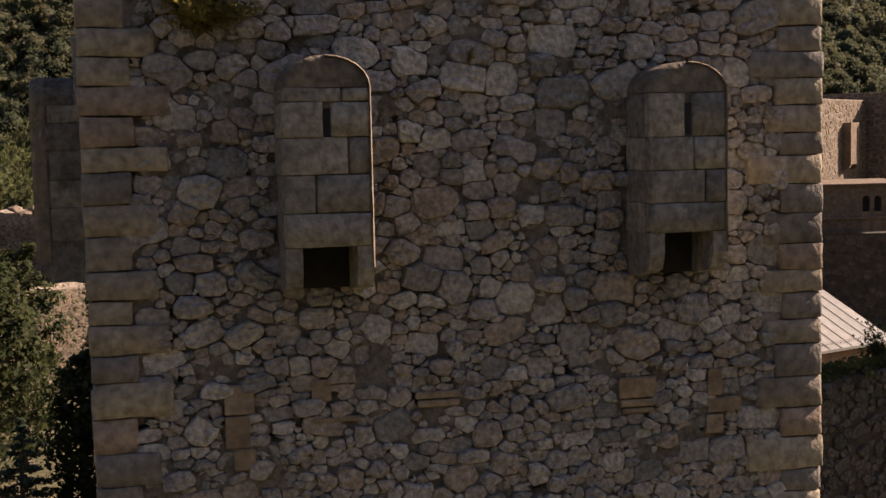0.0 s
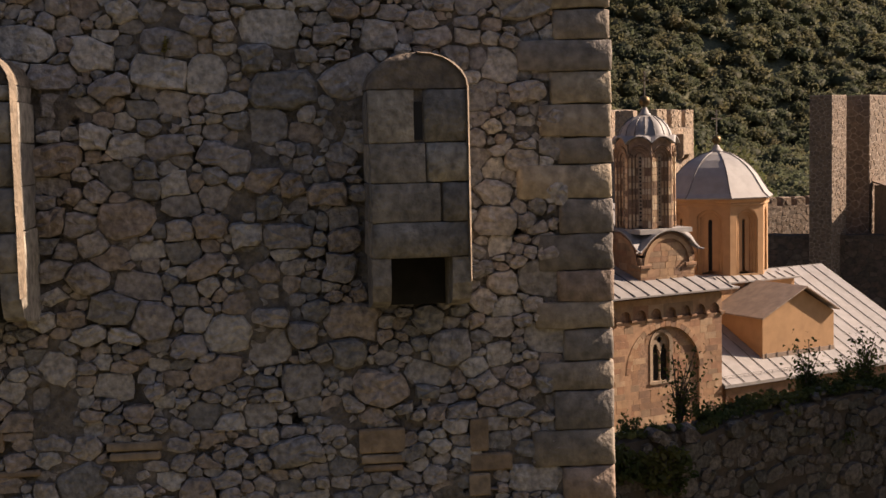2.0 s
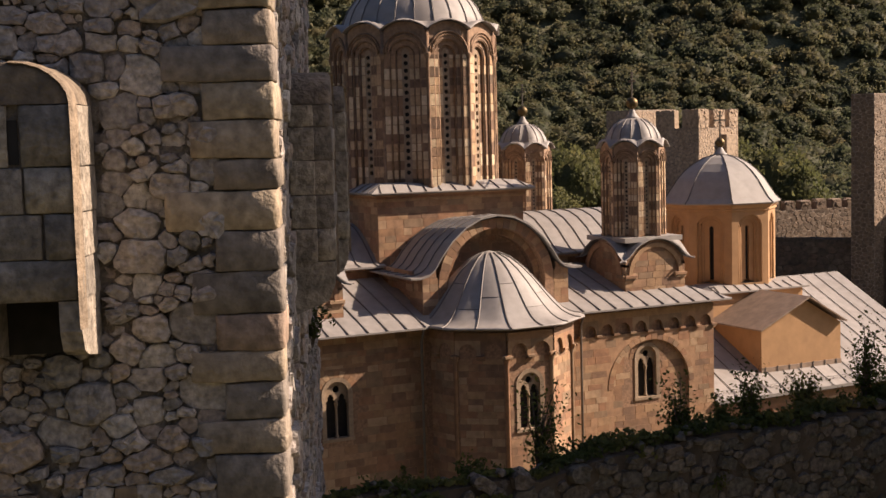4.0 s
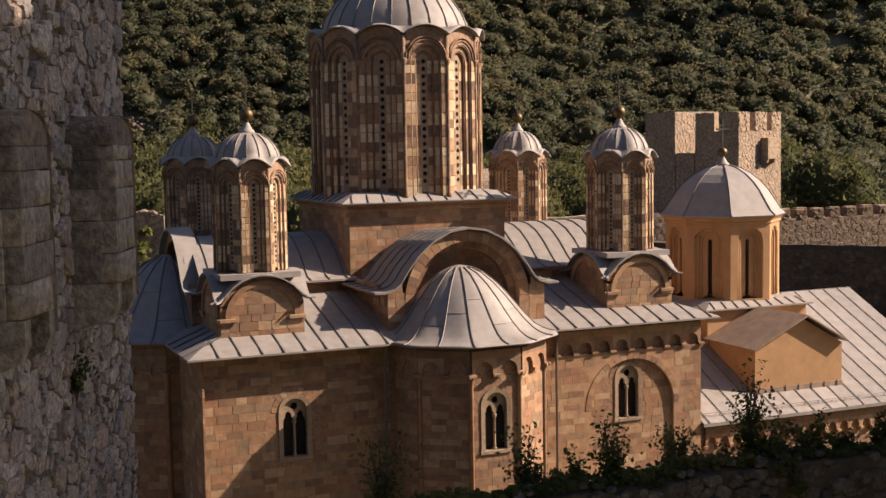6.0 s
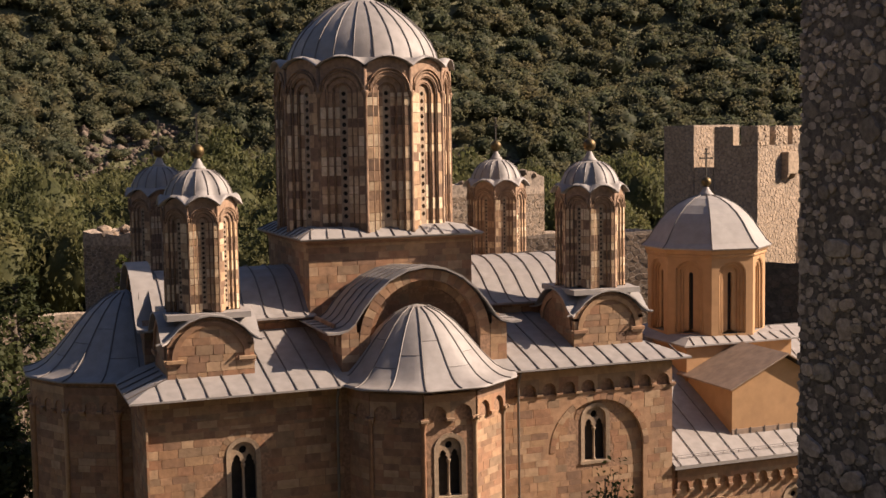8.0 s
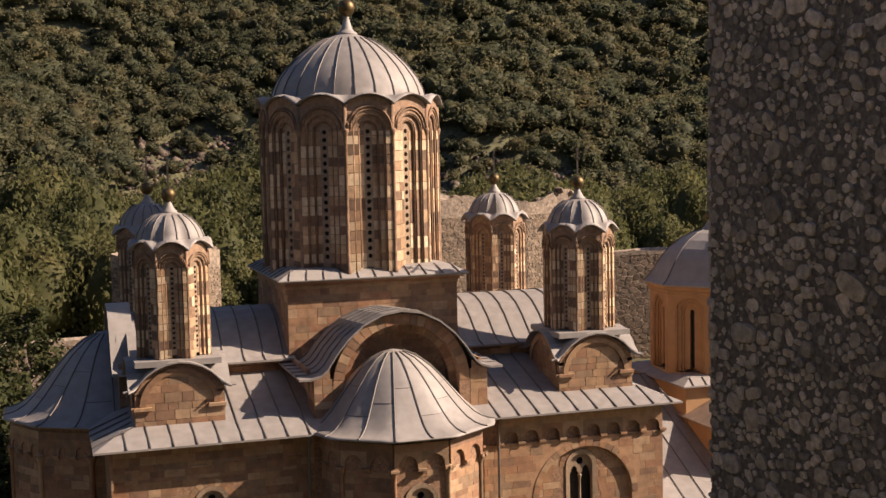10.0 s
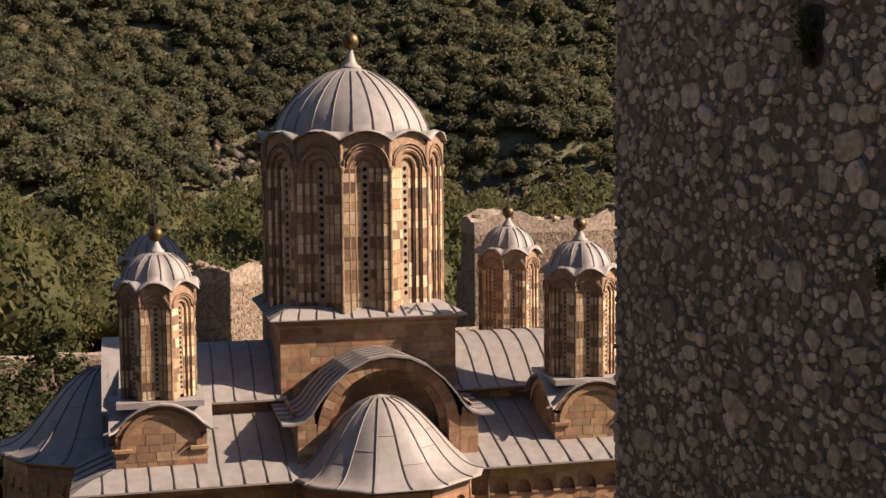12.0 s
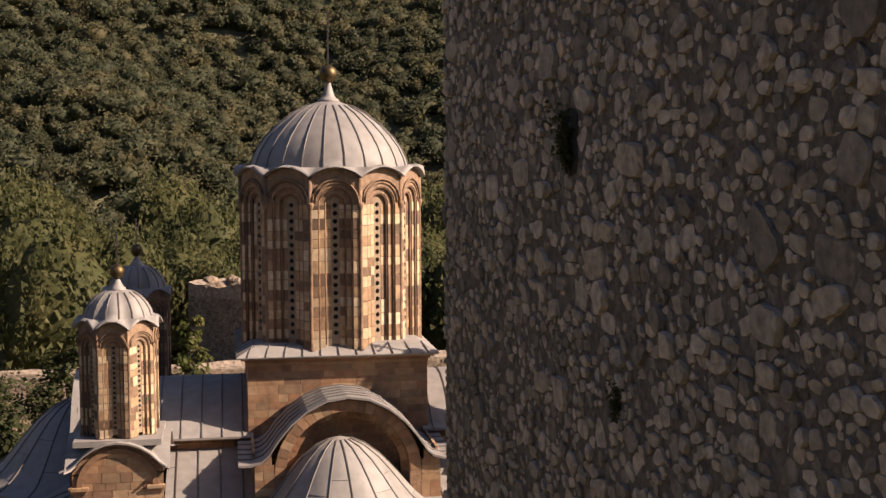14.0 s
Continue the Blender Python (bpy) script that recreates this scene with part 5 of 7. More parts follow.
def arcade(parent, m, u0, u1, z, step, mat, deep=0.20, tall=0.62, scale=1.0):
    """A corbel table: little arches on stepped corbels under the eave."""
    n = max(1, round((u1 - u0) / step))
    step = (u1 - u0) / n
    r = step * 0.35
    s = Mesh()
    P = lambda u, zz, y: m @ Vector((u, y, zz))
    top = z + tall
    for i in range(n):
        c = u0 + (i + 0.5) * step
        sp = z + 0.12
        arc = [(c - r * math.cos(math.pi * j / 8), sp + r * 1.05 * math.sin(math.pi * j / 8)) for j in range(9)]
        arc = [(c - r, z)] + arc + [(c + r, z)]
        up = [(c - step / 2, z), (c - step / 2, sp)] + [(c - step / 2 + step * j / 6, top) for j in range(7)] + [(c + step / 2, sp), (c + step / 2, z)]
        s.strip([P(*q, -deep) for q in up], [P(*q, -deep) for q in arc])
        s.strip([P(*q, -deep) for q in arc], [P(*q, 0) for q in arc])
    s.box((u0, -deep, top), (u1, 0.0, top + 0.30), m)
    t = part("corbel_table", s, mat, parent)
    for i in range(n + 1):
        c = u0 + i * step
        k = Mesh()
        w = step * 0.16
        k.box((c - w, -deep - 0.10, z - 0.08), (c + w, 0.0, z + 0.02), m, 0.01)
        k.box((c - w, -deep * 0.8, z - 0.18), (c + w, 0.0, z - 0.08), m, 0.01)
        part("corbel", k, mat, t)
    return t


arcade(nave, fm, 14.35, 21.2, 7.85, 0.90, ASHLAR, 0.14)
for i in range(6):
    lg = Mesh()
    lg.box((0.5 + i * 1.15, -0.06, 8.02), (1.0 + i * 1.15, 0.02, 8.10), fm, 0.01)
    part("ledge", lg, ASHLAR, nave)
lay(courses(7.2, 7.75, 8.85, 0.28, 0.58, rngn), fm, ASHLAR, nave, 0, rng=rngn)


# side apse
def apse(cx, cy, face_dir, nside, side, roof_top, roof_at, R_eave, prof, sides, win, name):
    ap = side / 2 / math.tan(math.pi / nside)
    R = side / 2 / math.sin(math.pi / nside)
    wall = None
    for i in sides:
        th = face_dir + math.tau * i / nside
        nrm = Vector((math.cos(th), math.sin(th), 0))
        u = Vector((0, 0, 1)).cross(nrm)
        p = Vector((cx + ap * nrm.x, cy + ap * nrm.y, 0)) - u * side / 2
        m = face_frame(p, u)
        ops = [win] if win and i == 0 else []
        s = opened_wall(m, side, GROUND, 8.95, ops, 0.4)
        s.add([m @ Vector(q) for q in ((0, 0.45, GROUND), (side, 0.45, GROUND), (side, 0.45, 8.95), (0, 0.45, 8.95))], [(0, 1, 2, 3)])
        if wall is None:
            wall = cpart("apse_wall", s, JOINT, church, "polygonal sandstone apse with slender corner shafts")
            seat = wall
        else:
            seat = part("apse_face", s, JOINT, wall)
        rng = random.Random(31 + i)
        lay(sorted(courses(side - 0.24, GROUND, 7.75, 0.28, 0.58, rng, clear_of(ops), 0.12), key=lambda q: -q[1]), m, ASHLAR, wall, 45 if win else 0, rng=rng)
        if ops:
            bifora(wall, m, win[0], win[1], win[3], 2.45)
        arcade(wall, m, 0.0, side, 7.85, 0.82, ASHLAR, 0.13 if i >= 0 and win else 0.05)
        for e in (0, 1):
            q = m @ Vector((e * side, 0, 0))
            sh = Mesh()
            sh.lathe([(0.095, GROUND), (0.095, 7.5), (0.11, 7.55), (0.16, 7.72), (0.18, 7.85), (0.15, 7.9)], (q.x, q.y, 0), 8)
            if e == 0 or i == sides[-1]:
                part("corner_shaft", sh, ASHLAR, wall, smooth=True)
    rings = []
    n = 40
    half = math.pi / 2 + 0.12
    ring_poly = lambda r, t: r * math.cos(math.pi / nside) / math.cos((t - math.pi / nside) % (2 * math.pi / nside) - math.pi / nside)
    for j, (f, z) in enumerate([(0.90, prof[0][1] - 0.12), (0.995, prof[0][1] - 0.06)] + prof):
        ring = []
        for i in range(n + 1):
            t = -half + 2 * half * i / n
            poly = ring_poly(1.0, t)
            k = smooth(0.35, 0.9, f)
            rr = R_eave * f * (poly * k + (1 - k) * 0.97)
            th = face_dir + t
            sh = 1 - f
            ring.append((cx + rr * math.cos(th) + (roof_at[0] - cx) * sh, cy + rr * math.sin(th) + (roof_at[1] - cy) * sh, z))
        rings.append(ring)
    rm = Mesh()
    rm.loft(rings, False, False, False)
    turn = lambda c: (math.atan2(c.y - cy, c.x - cx) - face_dir + math.pi) % math.tau - math.pi
    gore = lambda c: math.floor((turn(c) - 0.08) / (math.pi / 8.6))
    roof = sheeted("apse_roof", rm, lambda c: (gore(c), c.z > prof[4 + gore(c) % 3][1]), "bell-shaped lead roof over the apse")
    lines = []
    for i in range(-4, 5):
        t = i * math.pi / 8.6 + 0.08
        pts = []
        for f, z in prof:
            poly = ring_poly(1.0, t)
            k = smooth(0.35, 0.9, f)
            rr = R_eave * f * (poly * k + (1 - k) * 0.97)
            sh = 1 - f
            pts.append((cx + rr * math.cos(face_dir + t) + (roof_at[0] - cx) * sh, cy + rr * math.sin(face_dir + t) + (roof_at[1] - cy) * sh, z + 0.015))
        lines.append(pts[:-1])
    seams(roof, lines, 0.045)
    laps = []
    for i in range(-4, 4):
        for k in (4 + i % 3,):
            arc = []
            for j in range(5):
                t = (i + j / 4) * math.pi / 8.6 + 0.08
                f, z = prof[k]
                q = smooth(0.35, 0.9, f)
                rr = R_eave * f * (ring_poly(1.0, t) * q + (1 - q) * 0.97)
                arc.append((cx + rr * math.cos(face_dir + t) + (roof_at[0] - cx) * (1 - f), cy + rr * math.sin(face_dir + t) + (roof_at[1] - cy) * (1 - f), z + 0.005))
            laps.append(arc)
    seams(roof, laps, 0.018)
    return wall


BELL = [(1.0, 9.0), (0.94, 9.03), (0.87, 9.12), (0.79, 9.30), (0.70, 9.62), (0.60, 10.05), (0.495, 10.52), (0.38, 10.98), (0.24, 11.40), (0.11, 11.62), (0.01, 11.70)]
south_apse = apse(-0.15, -7.07, radians(-90), 10, 2.0, 11.7, (-0.35, -7.35), 3.85, BELL, (-2, -1, 0, 1, 2), (1.0, 4.85, 6.66, 0.62), "south")
EBELL = [(f, 9.0 + (z - 9.0) * 1.13) for f, z in BELL]
apse(-10.1, 0.0, radians(180), 12, 2.1, 12, (-10.2, 0), 4.35, EBELL, (-3, -2, -1, 0, 1, 2, 3), None, "east")

# downpipes and gutter
for x, y, z1 in ((-3.72, -7.98, 8.75), (3.55, -8.02, 8.75)):
    dp = Mesh()
    dp.tube([(x, y - 0.25, 8.95), (x, y - 0.2, z1), (x, y, z1 - 0.35), (x, y, GROUND)], 0.055, 8)
    cpart("downpipe", dp, SEAM, church, "grey metal downpipe", smooth=True)

# ---- narthex ----
nb = Mesh()
NW = [(6.25, 0.45, 2.28, 0.62)]
nm = face_frame((10.57, -7.55, 0), (1, 0, 0))
nb.box((10.57, -7.1, GROUND), (25.2, 7.55, 4.25))
s = opened_wall(nm, 14.63, GROUND, 4.25, NW, 0.45)
nb.add(s.v, s.f)
nb.add([(25.2, -7.55, GROUND), (25.2, -7.1, GROUND), (25.2, -7.1, 4.25), (25.2, -7.55, 4.25)], [(0, 1, 2, 3)])
nb.add([(25.2, -7.55, 4.25), (25.2, 7.55, 4.25), (25.2, 0.4, 8.3)], [(0, 1, 2)])
narthex = cpart("narthex_wall", nb, JOINT, church, "lower sandstone narthex wall with an arcaded frieze")
bifora(narthex, nm, NW[0][0], NW[0][1], NW[0][3], 2.4)
rngx = random.Random(6)
lay(courses(14.63, GROUND, 3.35, 0.28, 0.58, rngx, clear_of(NW)), nm, ASHLAR, narthex, 60, rng=rngx)
arcade(narthex, nm, 0.3, 14.5, 3.30, 0.66, ASHLAR, 0.16, 0.5)
blind_arch(narthex, nm, 2.3, 1.35, 1.4, GROUND, 0.10)
nr = Mesh()
ridge, e0 = 8.43, 4.35
pr = [(-7.98, e0), (0.4, ridge), (8.6, e0)]
nr.add([(10.6, y, z) for y, z in pr] + [(25.55, y, z) for y, z in pr] + [(10.6, y, z - 0.14) for y, z in pr] + [(25.55, y, z - 0.14) for y, z in pr],
       [(0, 3, 4, 1), (1, 4, 5, 2), (6, 7, 10, 9), (7, 8, 11, 10), (0, 6, 9, 3), (3, 9, 10, 4), (4, 10, 11, 5), (2, 5, 11, 8)])
for i in range(17):
    x0, x1 = max(10.62, 9.98 + i * 0.92), min(25.53, 10.9 + i * 0.92)
    mid = 0.45 + 0.12 * math.sin(i * 2.3)
    for f0, f1 in ((0.0, mid), (mid, 1.0)):
        q0, q1 = (-7.97 + f0 * 8.37, e0 + f0 * (ridge - e0) + 0.012), (-7.97 + f1 * 8.37, e0 + f1 * (ridge - e0) + 0.012)
        nr.add([(x0, *q0), (x1, *q0), (x1, *q1), (x0, *q1)], [(0, 1, 2, 3)])
nroof2 = cpart("narthex_roof", nr, SHEET, church, "broad pale lead roof of the narthex with standing seams")
lines = []
for i in range(16):
    x = 10.9 + i * 0.92
    lines.append([(x, -8.0, e0 + 0.03), (x, -3.8, e0 + 0.03 + 4.2 * 0.4869), (x, 0.35, ridge + 0.02)])
lines.append([(10.6, 0.4, ridge + 0.02), (25.55, 0.4, ridge + 0.02)])
seams(nroof2, lines, 0.028)
guard = Mesh()
for i in range(20):
    x = 10.9 + i * 0.75
    guard.tube([(x, -7.6, e0 + 0.2), (x, -7.65, e0 + 0.36)], 0.012, 4)
guard.tube([(10.8, -7.65, e0 + 0.36), (25.4, -7.65, e0 + 0.36)], 0.013, 5)
guard.tube([(10.8, -7.62, e0 + 0.27), (25.4, -7.62, e0 + 0.27)], 0.010, 5)
part("snow_guard", guard, SEAM, nroof2, "thin metal snow guard along the eave")

# gabled dormer
dw = Mesh()
dx0, dx1, dap = 14.28, 19.1, 16.85
poly = [(dx0, 4.6), (dx0, 7.10), (dap, 8.28), (dx1, 7.02), (dx1, 4.6)]
dw.prism(poly, -6.56, -2.5, Matrix.Identity(4))
dormer = cpart("dormer", dw, PLASTER, church, "ochre plastered gable over the narthex roof")
dr = Mesh()
for a, b in (((14.02, 7.08), (dap + 0.1, 8.44)), ((dap + 0.1, 8.44), (19.24, 7.13))):
    dr.add([(a[0], -6.86, a[1]), (b[0], -6.86, b[1]), (b[0], -2.5, b[1]), (a[0], -2.5, a[1]),
            (a[0], -6.86, a[1] - 0.065), (b[0], -6.86, b[1] - 0.065), (b[0], -2.5, b[1] - 0.065), (a[0], -2.5, a[1] - 0.065)],
           [(0, 1, 2, 3), (7, 6, 5, 4), (0, 4, 5, 1), (1, 5, 6, 2), (3, 2, 6, 7), (0, 3, 7, 4)])
part("dormer_roof", dr, RUSTY, dormer, "browned metal roof of the gable")
fl = Mesh()
fl.box((dx0 - 0.02, -6.60, 5.0), (dx1 + 0.02, -6.55, 5.26))
part("flashing", fl, RUSTY, dormer)
for i in range(7):
    tk = Mesh()
    x = dx0 + 0.2 + 0.72 * i
    tk.box((x - 0.02, -6.625, 5.02), (x + 0.02, -6.59, 5.30))
    part("flashing_strap", tk, SEAM, dormer)

# narthex drum and dome
NX, NY = 17.05, -0.2
nbm = Mesh()
nbm.box((NX - 2.85, NY - 2.85, 5.0), (NX + 2.85, NY + 2.85, 8.36))
nfoot = cpart("narthex_drum_base", nbm, PLASTER, church, "ochre plastered square base under the narthex drum")
sk = Mesh()
sq2 = lambda h, z: [(NX - h, NY - h, z), (NX + h, NY - h, z), (NX + h, NY + h, z), (NX - h, NY + h, z)]
sk.loft([sq2(2.85, 8.30), sq2(3.1, 8.36), sq2(3.1, 8.43), sq2(2.5, 8.68), sq2(2.0, 8.72)], True, True, True)
skr = part("skirt_roof", sk, LEAD, nfoot, "lead skirt roof")
lines = []
for i in range(9):
    u = -2.6 + 0.65 * i
    lines.append([(NX + u, NY - 3.1, 8.46), (NX + u * 0.95, NY - 2.5, 8.71)])
seams(nfoot, lines, 0.035)
ndR, n8, na0 = 2.78, 8, radians(-90 - 22.5 - 5)
nap, nhw = ndR * math.cos(math.pi / 8), ndR * math.sin(math.pi / 8)
nd, ndark, nroll = Mesh(), [], []
nd.lathe([(nap - 0.45, 8.5), (nap - 0.45, 12.6)], (NX, NY, 0), 8, na0)
for i in range(8):
    th = na0 + math.tau * (i + 0.5) / 8
    nrm = Vector((math.cos(th), math.sin(th), 0))
    m = face_frame((NX + nap * nrm.x, NY + nap * nrm.y, 0), Vector((0, 0, 1)).cross(nrm))
    hw = nhw
    P = lambda u, z, y=0.0: m @ Vector((u, y, z))
    prev = None
    lay0 = [(0.66 * hw, 0.0, 8.75), (0.50 * hw, 0.10, 8.75), (0.34 * hw, 0.19, 8.75), (0.10 * hw, 0.26, 8.9)]
    i1 = arch_pts(lay0[0][0], 11.48, 8.75, 12)
    out = [(-hw, z) for u, z in i1[:3]] + [(-hw + 2 * hw * j / 10, 12.62) for j in range(11)] + [(hw, z) for u, z in i1[-3:]]
    nd.strip([P(*q) for q in out], [P(*q) for q in i1])
    nd.add([P(-hw, 8.5), P(hw, 8.5), P(hw, 8.75), P(-hw, 8.75)], [(0, 1, 2, 3)])
    for j in range(3):
        a, d, zz = lay0[j]
        a2, d2, z2 = lay0[j + 1]
        c1, c2 = arch_pts(a, 11.48, zz, 12), arch_pts(a2, 11.48, z2, 12)
        nd.strip([P(*q, d) for q in c1], [P(*q, d2) for q in c1])
        nd.strip([P(*q, d2) for q in c1], [P(*q, d2) for q in c2])
    c1 = arch_pts(lay0[3][0], 11.48, 8.9, 12)
    nd.strip([P(*q, 0.26) for q in c1], [P(*q, 0.40) for q in c1])
    # Black panel in place of the unlit interior behind the niche's slit.
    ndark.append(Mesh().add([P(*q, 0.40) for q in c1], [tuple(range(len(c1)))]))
    nroll.append(Mesh().tube([P(*q, 0.06) for q in arch_pts(0.63 * hw, 11.48, 8.75, 12)], 0.05, 6).tube([P(*q, 0.15) for q in arch_pts(0.47 * hw, 11.48, 8.75, 12)], 0.045, 6))
ndrum = cpart("narthex_drum", nd.weld(), PLASTER, church, "octagonal ochre plastered drum with stepped niches")
for q, d in zip(nroll, ndark):
    part("niche_moulding", q, PLASTER, ndrum, smooth=True)
    part("window_dark", d, UNLIT_BLACK, ndrum)
nc = Mesh()
nc.lathe([(ndR + 0.02, 12.30), (ndR + 0.08, 12.34), (ndR + 0.08, 12.42), (ndR + 0.05, 12.45), (ndR + 0.12, 12.52), (ndR + 0.16, 12.60), (ndR + 0.16, 12.68)], (NX, NY, 0), 8, na0)
part("cornice", nc, PLASTER, ndrum)
ndm = Mesh()
nprof = [(2.80, 12.64), (3.06, 12.66), (3.08, 12.72), (2.82, 12.95), (2.55, 13.35), (2.22, 13.85), (1.85, 14.28), (1.40, 14.65), (0.85, 14.95), (0.15, 15.15)]
ndm.lathe(nprof, (NX, NY, 0), 8, na0)
ndome = cpart("narthex_dome", ndm, LEAD, church, "eight-sided bell-shaped lead dome")
seams(ndome, [[(NX + (r + 0.01) * math.cos(na0 + math.tau * i / 8), NY + (r + 0.01) * math.sin(na0 + math.tau * i / 8), z) for r, z in nprof[2:]] for i in range(8)], 0.05)
finial(ndome, NX, NY, 15.13, 15.72, 0.22, 17.3, 0.25)

# ---- near tower with machicolations ----
TN = Vector((-0.379, -0.925, 0)).normalized()
TU = Vector((0, 0, 1)).cross(TN)
TL, TD = 9.80, 8.90
CORNER = Vector((-20.06, -40.10, 0))
ORIGIN = CORNER - TU * TL
t1 = thing("tower", "tall square rubble tower with pale machicolation boxes", "tower", m=Matrix.Translation((CORNER.x, CORNER.y, GROUND)))
T1 = Matrix.Translation((-CORNER.x, -CORNER.y, -GROUND))


def tpart(name, mesh, mat, root, inv, label="", kind="", smooth=False):
    ob = part(name, mesh, mat, root, label, kind, smooth)
    ob.matrix_parent_inverse = inv
    return ob


front = face_frame(ORIGIN, TU)
side = face_frame(CORNER, -TN)
left = face_frame(ORIGIN - TN * TD, TN)
back = face_frame(CORNER - TN * TD, -TU)
BOXES = [TL - 6.91, TL - 2.28]
TOP1 = 23.0


def tower_core(m, w, d, z0, z1, inset=0.035):
    s = Mesh()
    s.box((0.05, inset, z0), (w - 0.05, d - 0.05, z1), m)
    return s


core1 = tpart("tower_body", tower_core(front, TL, TD, GROUND, TOP1, 0.26), MORTAR, t1, T1, "mortar core of the tower")
rng1 = random.Random(12)
gap_at = lambda u, z: noise.noise((u * 4.3, z * 4.6, 2.0)) > 0.60


def in_box(u, z):
    if gap_at(u, z):
        return True
    for c in BOXES:
        if abs(u - c) < 0.62 and 14.2 < z + 9.0 < 16.75:
            return True
    for ou, oz, ow, oh in OCHRE:
        if ou - 0.06 < u < ou + ow + 0.06 and oz - 0.05 < z + 9.0 < oz + oh + 0.05:
            return True
    return u < 0.66 or u > TL - 0.66


OCHRE = [(1.60, 12.52, 0.37, 0.38), (1.60, 12.09, 0.31, 0.41), (1.70, 11.80, 0.27, 0.27), (2.70, 12.62, 0.25, 0.29), (4.05, 12.57, 0.60, 0.10), (4.08, 12.46, 0.55, 0.09), (6.84, 12.40, 0.52, 0.28),
         (6.86, 12.28, 0.49, 0.10), (6.88, 12.19, 0.45, 0.07), (8.11, 12.36, 0.21, 0.38), (8.11, 12.13, 0.48, 0.20), (8.09, 11.84, 0.24, 0.26), (2.71, 12.34, 0.62, 0.07)]
E = front @ Matrix.Translation((0, 0.03, 9.0))
packed(TL, 3.75, [(0.14, 0.21, 2.2), (0.09, 0.13, 15), (0.055, 0.085, 70), (0.033, 0.05, 60)], E, RUBBLE, core1, rng1, 120, (TL * 0.62, 3.6), 0.050, in_box, aspect=(1.0, 2.1))
packed(TL, 6.25, [(0.17, 0.26, 2.0), (0.11, 0.16, 12), (0.065, 0.10, 60), (0.033, 0.055, 60)], E @ Matrix.Translation((0, 0, 3.75)), RUBBLE, core1, rng1, 180, (TL * 0.62, 2.4), 0.055,
       lambda u, z: in_box(u, z + 3.75))
pointing = Mesh()
nu, nz = 150, 150
for jz in range(nz + 1):
    for iu in range(nu + 1):
        u, z = 0.03 + (TL - 0.06) * iu / nu, 10.0 * jz / nz
        y = 0.038 + 0.085 * noise.noise((u * 1.3, z * 1.3, 7.0)) + 0.016 * noise.noise((u * 6, z * 6, 1.0)) + (0.22 if gap_at(u, z) else 0.0)
        pointing.v.append(tuple(E @ Vector((u, y - 0.03, z))))
pointing.f = [(a, a + 1, a + nu + 2, a + nu + 1) for b in range(nz) for a in range(b * (nu + 1), b * (nu + 1) + nu)]
part("pointing", pointing, MORTAR, core1, "uneven weathered pointing with deep gaps", smooth=True)
rubble(TL, 12.2, 0.7, front @ Matrix.Translation((0, 0.03, GROUND)), RUBBLE, core1, rng1, 0, (0, 0), 0.02, 0.05, None, 0.8, 0.5)
rubble(TL, 4.0, 0.5, front @ Matrix.Translation((0, 0.03, 19.0)), RUBBLE, core1, rng1, 0, (0, 0), 0.02, 0.05, None, 0.8, 0.5)
packed(TD, 11.0, [(0.15, 0.21, 2), (0.09, 0.14, 16), (0.05, 0.08, 50)], side @ Matrix.Translation((0, 0.03, 8.5)), RUBBLE, core1, rng1, 0, (0, 0), 0.045, lambda u, z: u < 0.66, False)
rubble(TD, 11.7, 0.6, side @ Matrix.Translation((0, 0.03, GROUND)), RUBBLE, core1, rng1, 0, (0, 0), 0.03, 0.05, None, 0.8, 0.5)
rubble(TD, 3.5, 0.6, side @ Matrix.Translation((0, 0.03, 19.5)), RUBBLE, core1, rng1, 0, (0, 0), 0.02, 0.05, None, 0.8, 0.5)
for fr in (left, back):
    rubble(TD if fr is left else TL, TOP1 - GROUND, 1.0, fr @ Matrix.Translation((0, 0.03, GROUND)), RUBBLE, core1, rng1, 0, (0, 0), 0.03, 0.05, None, 0.8, 0.5)

for ou, oz, ow, oh in OCHRE:
    q = Mesh()
    q.box((ou, -0.045, oz), (ou + ow, 0.1, oz + oh), front, 0.018)
    part("dressed_block", q, OCHRESTONE, core1, "ochre dressed sandstone block")

# corner stones
z, k = GROUND, 0
while z < TOP1 - 0.2:
    h = rng1.uniform(0.30, 0.46)
    la = (0.95 if k % 2 else 0.62) * rng1.uniform(0.85, 1.2)
    lb = (0.60 if k % 2 else 0.95) * rng1.uniform(0.85, 1.15)
    near = 9.0 < z < 19.6
    for side_of in (0, 1):
        q = Mesh()
        r = rng1.uniform(0.03, 0.06)
        o1, o2 = 0.03 + 0.035 * rng1.random(), 0.03 * rng1.random()
        lo, hi = ((TL - la, -o1, z + 0.004), (TL + o2, lb, z + h - 0.004)) if side_of == 0 else ((-o2, -o1, z + 0.004), (lb, la * 0.8, z + h - 0.004))
        if near:
            q.rough_box(lo, hi, front, (r * 1.3, r * 1.3, 0.014), 0.020, k * 3.3 + side_of, (6, 3, 3))
        else:
            q.box(lo, hi, front, 0.03)
        part("quoin", q, QUOIN, core1, smooth=near)
    z += h
    k += 1


